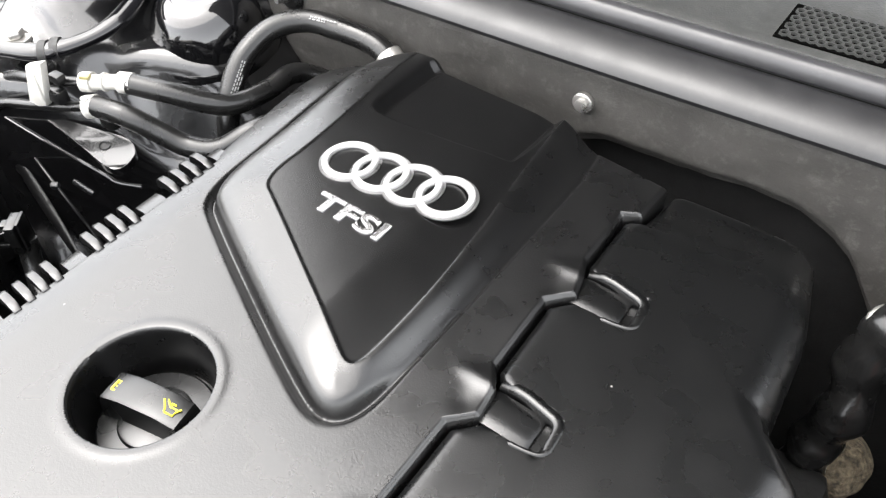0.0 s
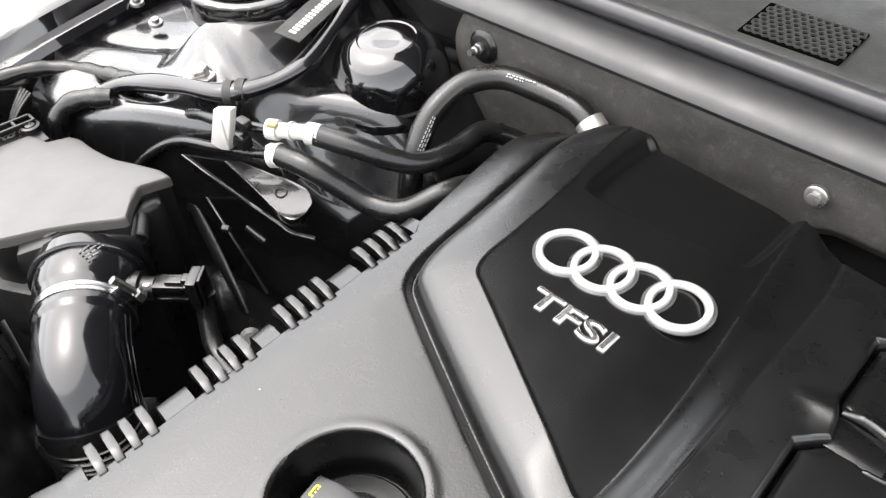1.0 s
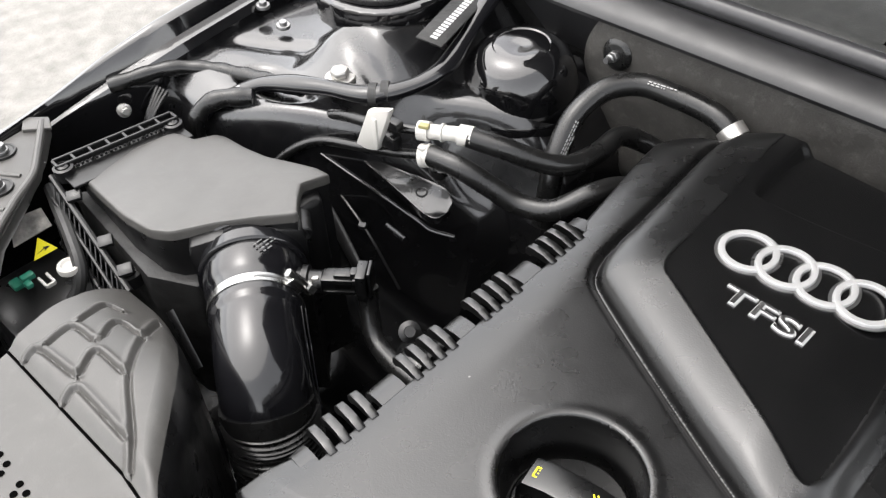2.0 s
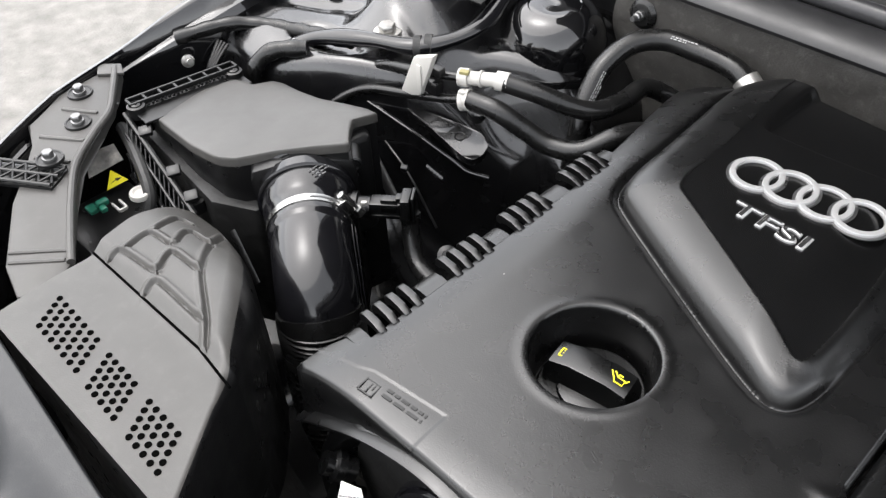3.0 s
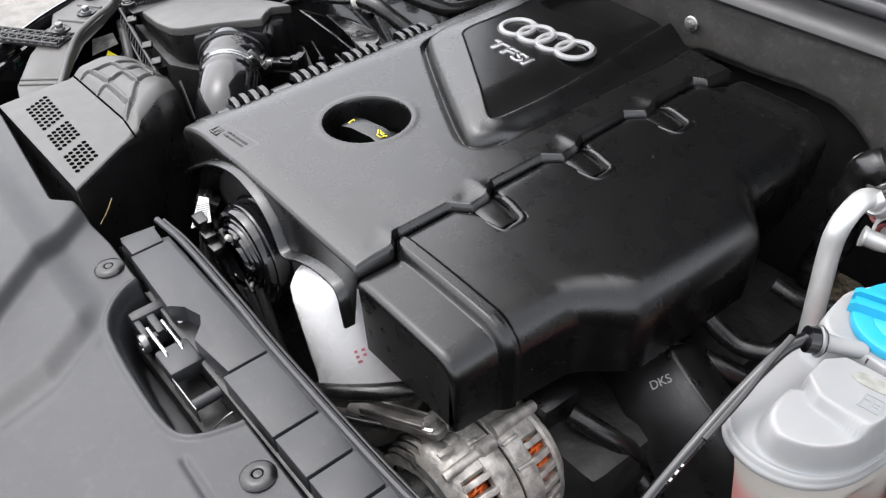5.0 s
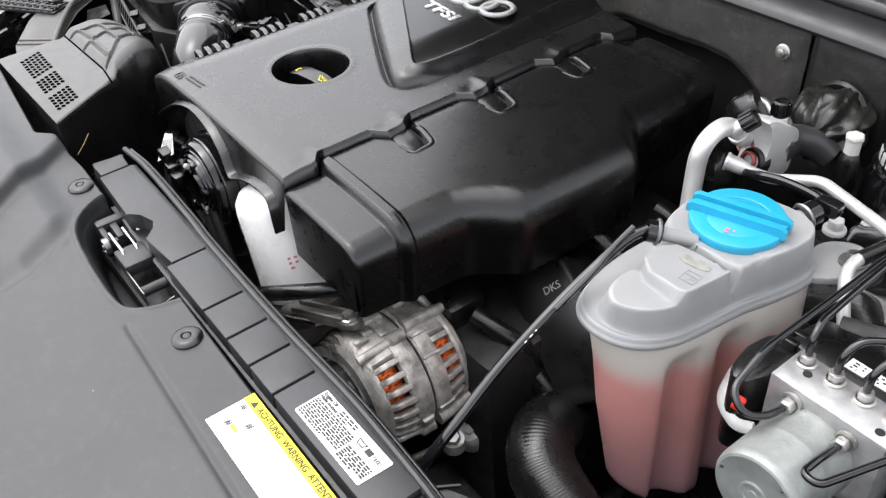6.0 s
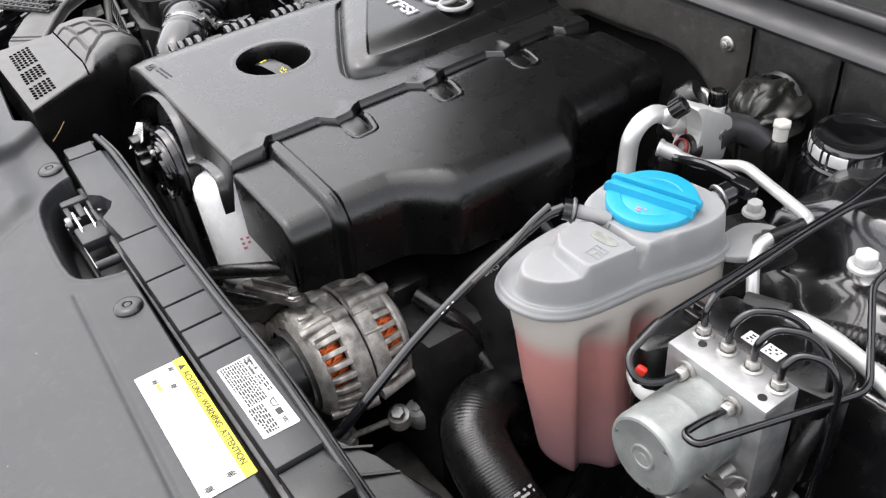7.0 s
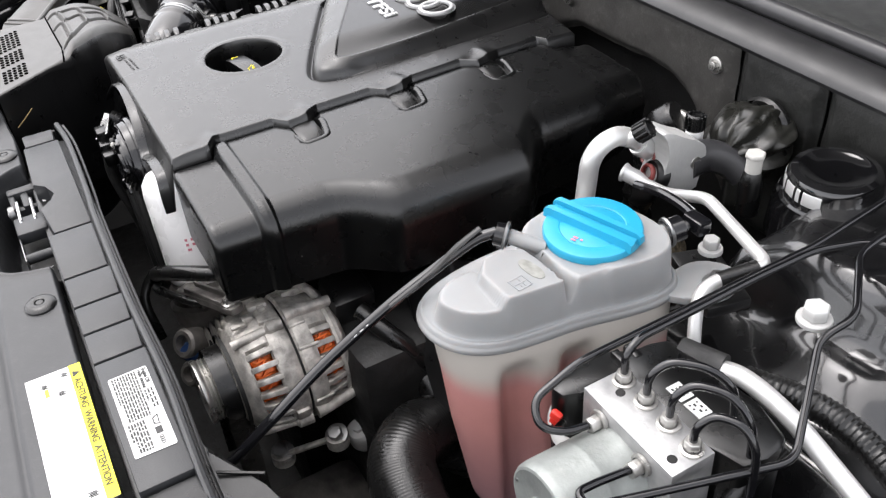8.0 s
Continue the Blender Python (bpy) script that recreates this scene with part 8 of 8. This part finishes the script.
tube(bm, spline([(0.320, 0.300, 0.905), (0.345, 0.312, 0.908), (0.385, 0.318, 0.900), (0.43, 0.322, 0.880), (0.50, 0.325, 0.85)]), 0.0075, 16)
part("pipe", bm, ALUPIPE, drain)
bm = bmesh.new()
tube(bm, [(0.298, 0.296, 0.905), (0.332, 0.307, 0.908)], 0.0115, 16, flat=0.8)
part("sleeve", bm, DULLRUB, drain)
boot = thing("steering_boot", (0.12, 0.53, 0.92), "crumpled black rubber boot on the bulkhead", "rubber boot")
bm = bmesh.new()
bmesh.ops.create_uvsphere(bm, u_segments=140, v_segments=70, radius=1.0)
for v in bm.verts:
    q = v.co.copy()
    an = math.atan2(q.x, q.z + 0.2)
    fold = math.sin(9 * an + 1.5 * q.y + 3.0 * noise.noise(q * 1.3)) + 0.35 * math.sin(17 * an + 3 * q.y + 4 * noise.noise(q * 2.0))
    k = 1 + 0.105 * fold * (1 - q.y * q.y * 0.4) + 0.10 * noise.noise(q * 2.2)
    v.co = Vector((0.110 + 0.042 * q.x * k, 0.553 + 0.042 * q.y * k, 0.910 + 0.038 * q.z * k + 0.004 * q.x))
part("boot", bm, material("creased_rubber", (0.013, 0.013, 0.011), 0.34, grain=0.0001, grain_scale=300, var=0.3, dust=0.08), boot)
bm = bmesh.new()
lathe(bm, [(0.032, 0.0), (0.034, 0.002), (0.035, 0.008), (0.032, 0.012)], axis_pose((0.110, 0.578, 0.915), (0, -1, 0.1)), 40)
part("mounting_collar", bm, RUBBER, boot)

# ---- near side: strut tower cap and fasteners ----
strut2 = thing("strut_mount", (0.245, 0.545, 0.90), "gloss black strut mount with reflections added on its rim", "strut mount")
sm = axis_pose((0.229, 0.535, 0.918), (0, -0.03, 1)) @ Matrix.Scale(0.82, 4)
bm = bmesh.new()
lathe(bm, [(0.066, -0.05), (0.062, -0.01), (0.052, 0.004), (0.050, 0.026), (0.047, 0.031), (0.040, 0.033), (0.036, 0.0315), (0.030, 0.028), (0.018, 0.027), (0, 0.0265)], sm, 48)
part("dome", bm, GLOSS, strut2)
bm = bmesh.new()
lathe(bm, [(0.050, 0.0045), (0.056, 0.0040), (0.058, 0.0010), (0.056, -0.004), (0.052, -0.004)], sm, 48)
part("lower_ledge", bm, GLOSS, strut2)
# reflections on the glossy rim are put in as bright metal strips
for a0, a1 in ((205, 222), (226, 236), (240, 258), (262, 268), (272, 296)):
    bm = bmesh.new()
    lathe(bm, [(0.0512, 0.008), (0.0522, 0.009), (0.0516, 0.022), (0.0505, 0.024)], sm, 12, a0, a1)
    part("rim_glint", bm, ALUPIPE, strut2, "bright curved strip standing in for a reflection")
brk = thing("bleed_bolt", (0.176, 0.489, 0.91), "pale zinc hose union bolt", "bolt")
bm = bmesh.new()
m = Matrix.Translation((0.1760, 0.4890, 0.937)) @ Matrix.Scale(0.85, 4)
lathe(bm, [(0.0, -0.03), (0.005, -0.03), (0.005, -0.006), (0.0088, -0.006), (0.0088, 0.012), (0, 0.012)], m, 20)
prism(bm, hexagon(0.0112), 0.011, 0.017, m, 0.0012, 1)
part("head", bm, WHITEP, brk)
bm = bmesh.new()
lathe(bm, [(0.013, -0.06), (0.012, -0.020), (0.010, -0.010), (0.007, -0.005), (0, -0.005)], m, 24)
part("hose_boss", bm, SATIN, brk, "black painted boss under the bolt")
sb = thing("strut_tower_bolt", (0.347, 0.377, 0.93), "large pale zinc flanged bolt on the strut tower", "bolt")
bolt(sb, (0.347, 0.377, 0.934), (0, 0, 1), 0.0100, 0.011, 1.32, PALECAST, "head")
cable = thing("cable_loom", (0.44, 0.30, 0.85), "black cable loom and printed hose beside the wing", "wiring loom")
bm = bmesh.new()
tube(bm, spline([(0.402, 0.290, 0.905), (0.4035, 0.265, 0.890), (0.4035, 0.2440, 0.862), (0.4030, 0.2240, 0.8130), (0.400, 0.205, 0.765), (0.39, 0.18, 0.70)]), 0.0075, 16)
part("hose", bm, RUBBER, cable)
bm = bmesh.new()
bars(bm, Matrix.Translation((0.4035, 0.2430 - 0.0074, 0.8590 + 0.0020)) @ Matrix((Vector((0, -0.378, -0.926)), Vector((1, 0, 0)), Vector((0, -0.926, 0.378)))).transposed().to_4x4(), 1, 0.075, 0.004, 0.0024, 81, 0.6)
part("print", bm, PALEINK, cable)
bm = bmesh.new()
tube(bm, spline([(0.33, 0.335, 0.88), (0.39, 0.355, 0.885), (0.45, 0.36, 0.87), (0.52, 0.35, 0.84)], 0.0015), lambda f: 0.011 + 0.0005 * math.sin(f * 300), 16)
part("corrugated_sleeve", bm, RUBBER, cable)

# ---- behind the side cover: wrinkled hose and foam ----
rearhose = thing("heater_hose", (0.04, 0.50, 0.80), "wrinkled black hose behind the side cover", "hose")
bm = bmesh.new()
tube(bm, spline([(0.060, 0.505, 0.93), (0.045, 0.495, 0.915), (0.040, 0.490, 0.88), (0.042, 0.480, 0.85), (0.035, 0.478, 0.815), (0.03, 0.48, 0.76)], 0.002), lambda f: 0.018 + 0.002 * math.sin(f * 26), 24)
for v in bm.verts:
    v.co += Vector((noise.noise(v.co * 70), noise.noise(v.co * 70 + Vector((5, 0, 0))), 0)) * 0.003
part("hose", bm, RUBBER, rearhose)
bm = bmesh.new()
tube(bm, spline([(0.070, 0.512, 0.920), (0.055, 0.515, 0.928), (0.035, 0.502, 0.928), (0.035, 0.49, 0.920), (0.052, 0.485, 0.916), (0.068, 0.492, 0.916)]), 0.0045, 12)
part("clamp", bm, ZINC, rearhose, "bright bent clamp")
foam = thing("foam_plug", (0.045, 0.50, 0.72), "brown speckled foam plug", "foam")
bm = bmesh.new()
bmesh.ops.create_icosphere(bm, subdivisions=4, radius=0.032)
for v in bm.verts:
    v.co = Vector((v.co.x, v.co.y, v.co.z * 0.8)) * (1 + 0.12 * noise.noise(v.co * 60)) + Vector((0.048, 0.505, 0.75))
part("plug", bm, SEDIMENT, foam)
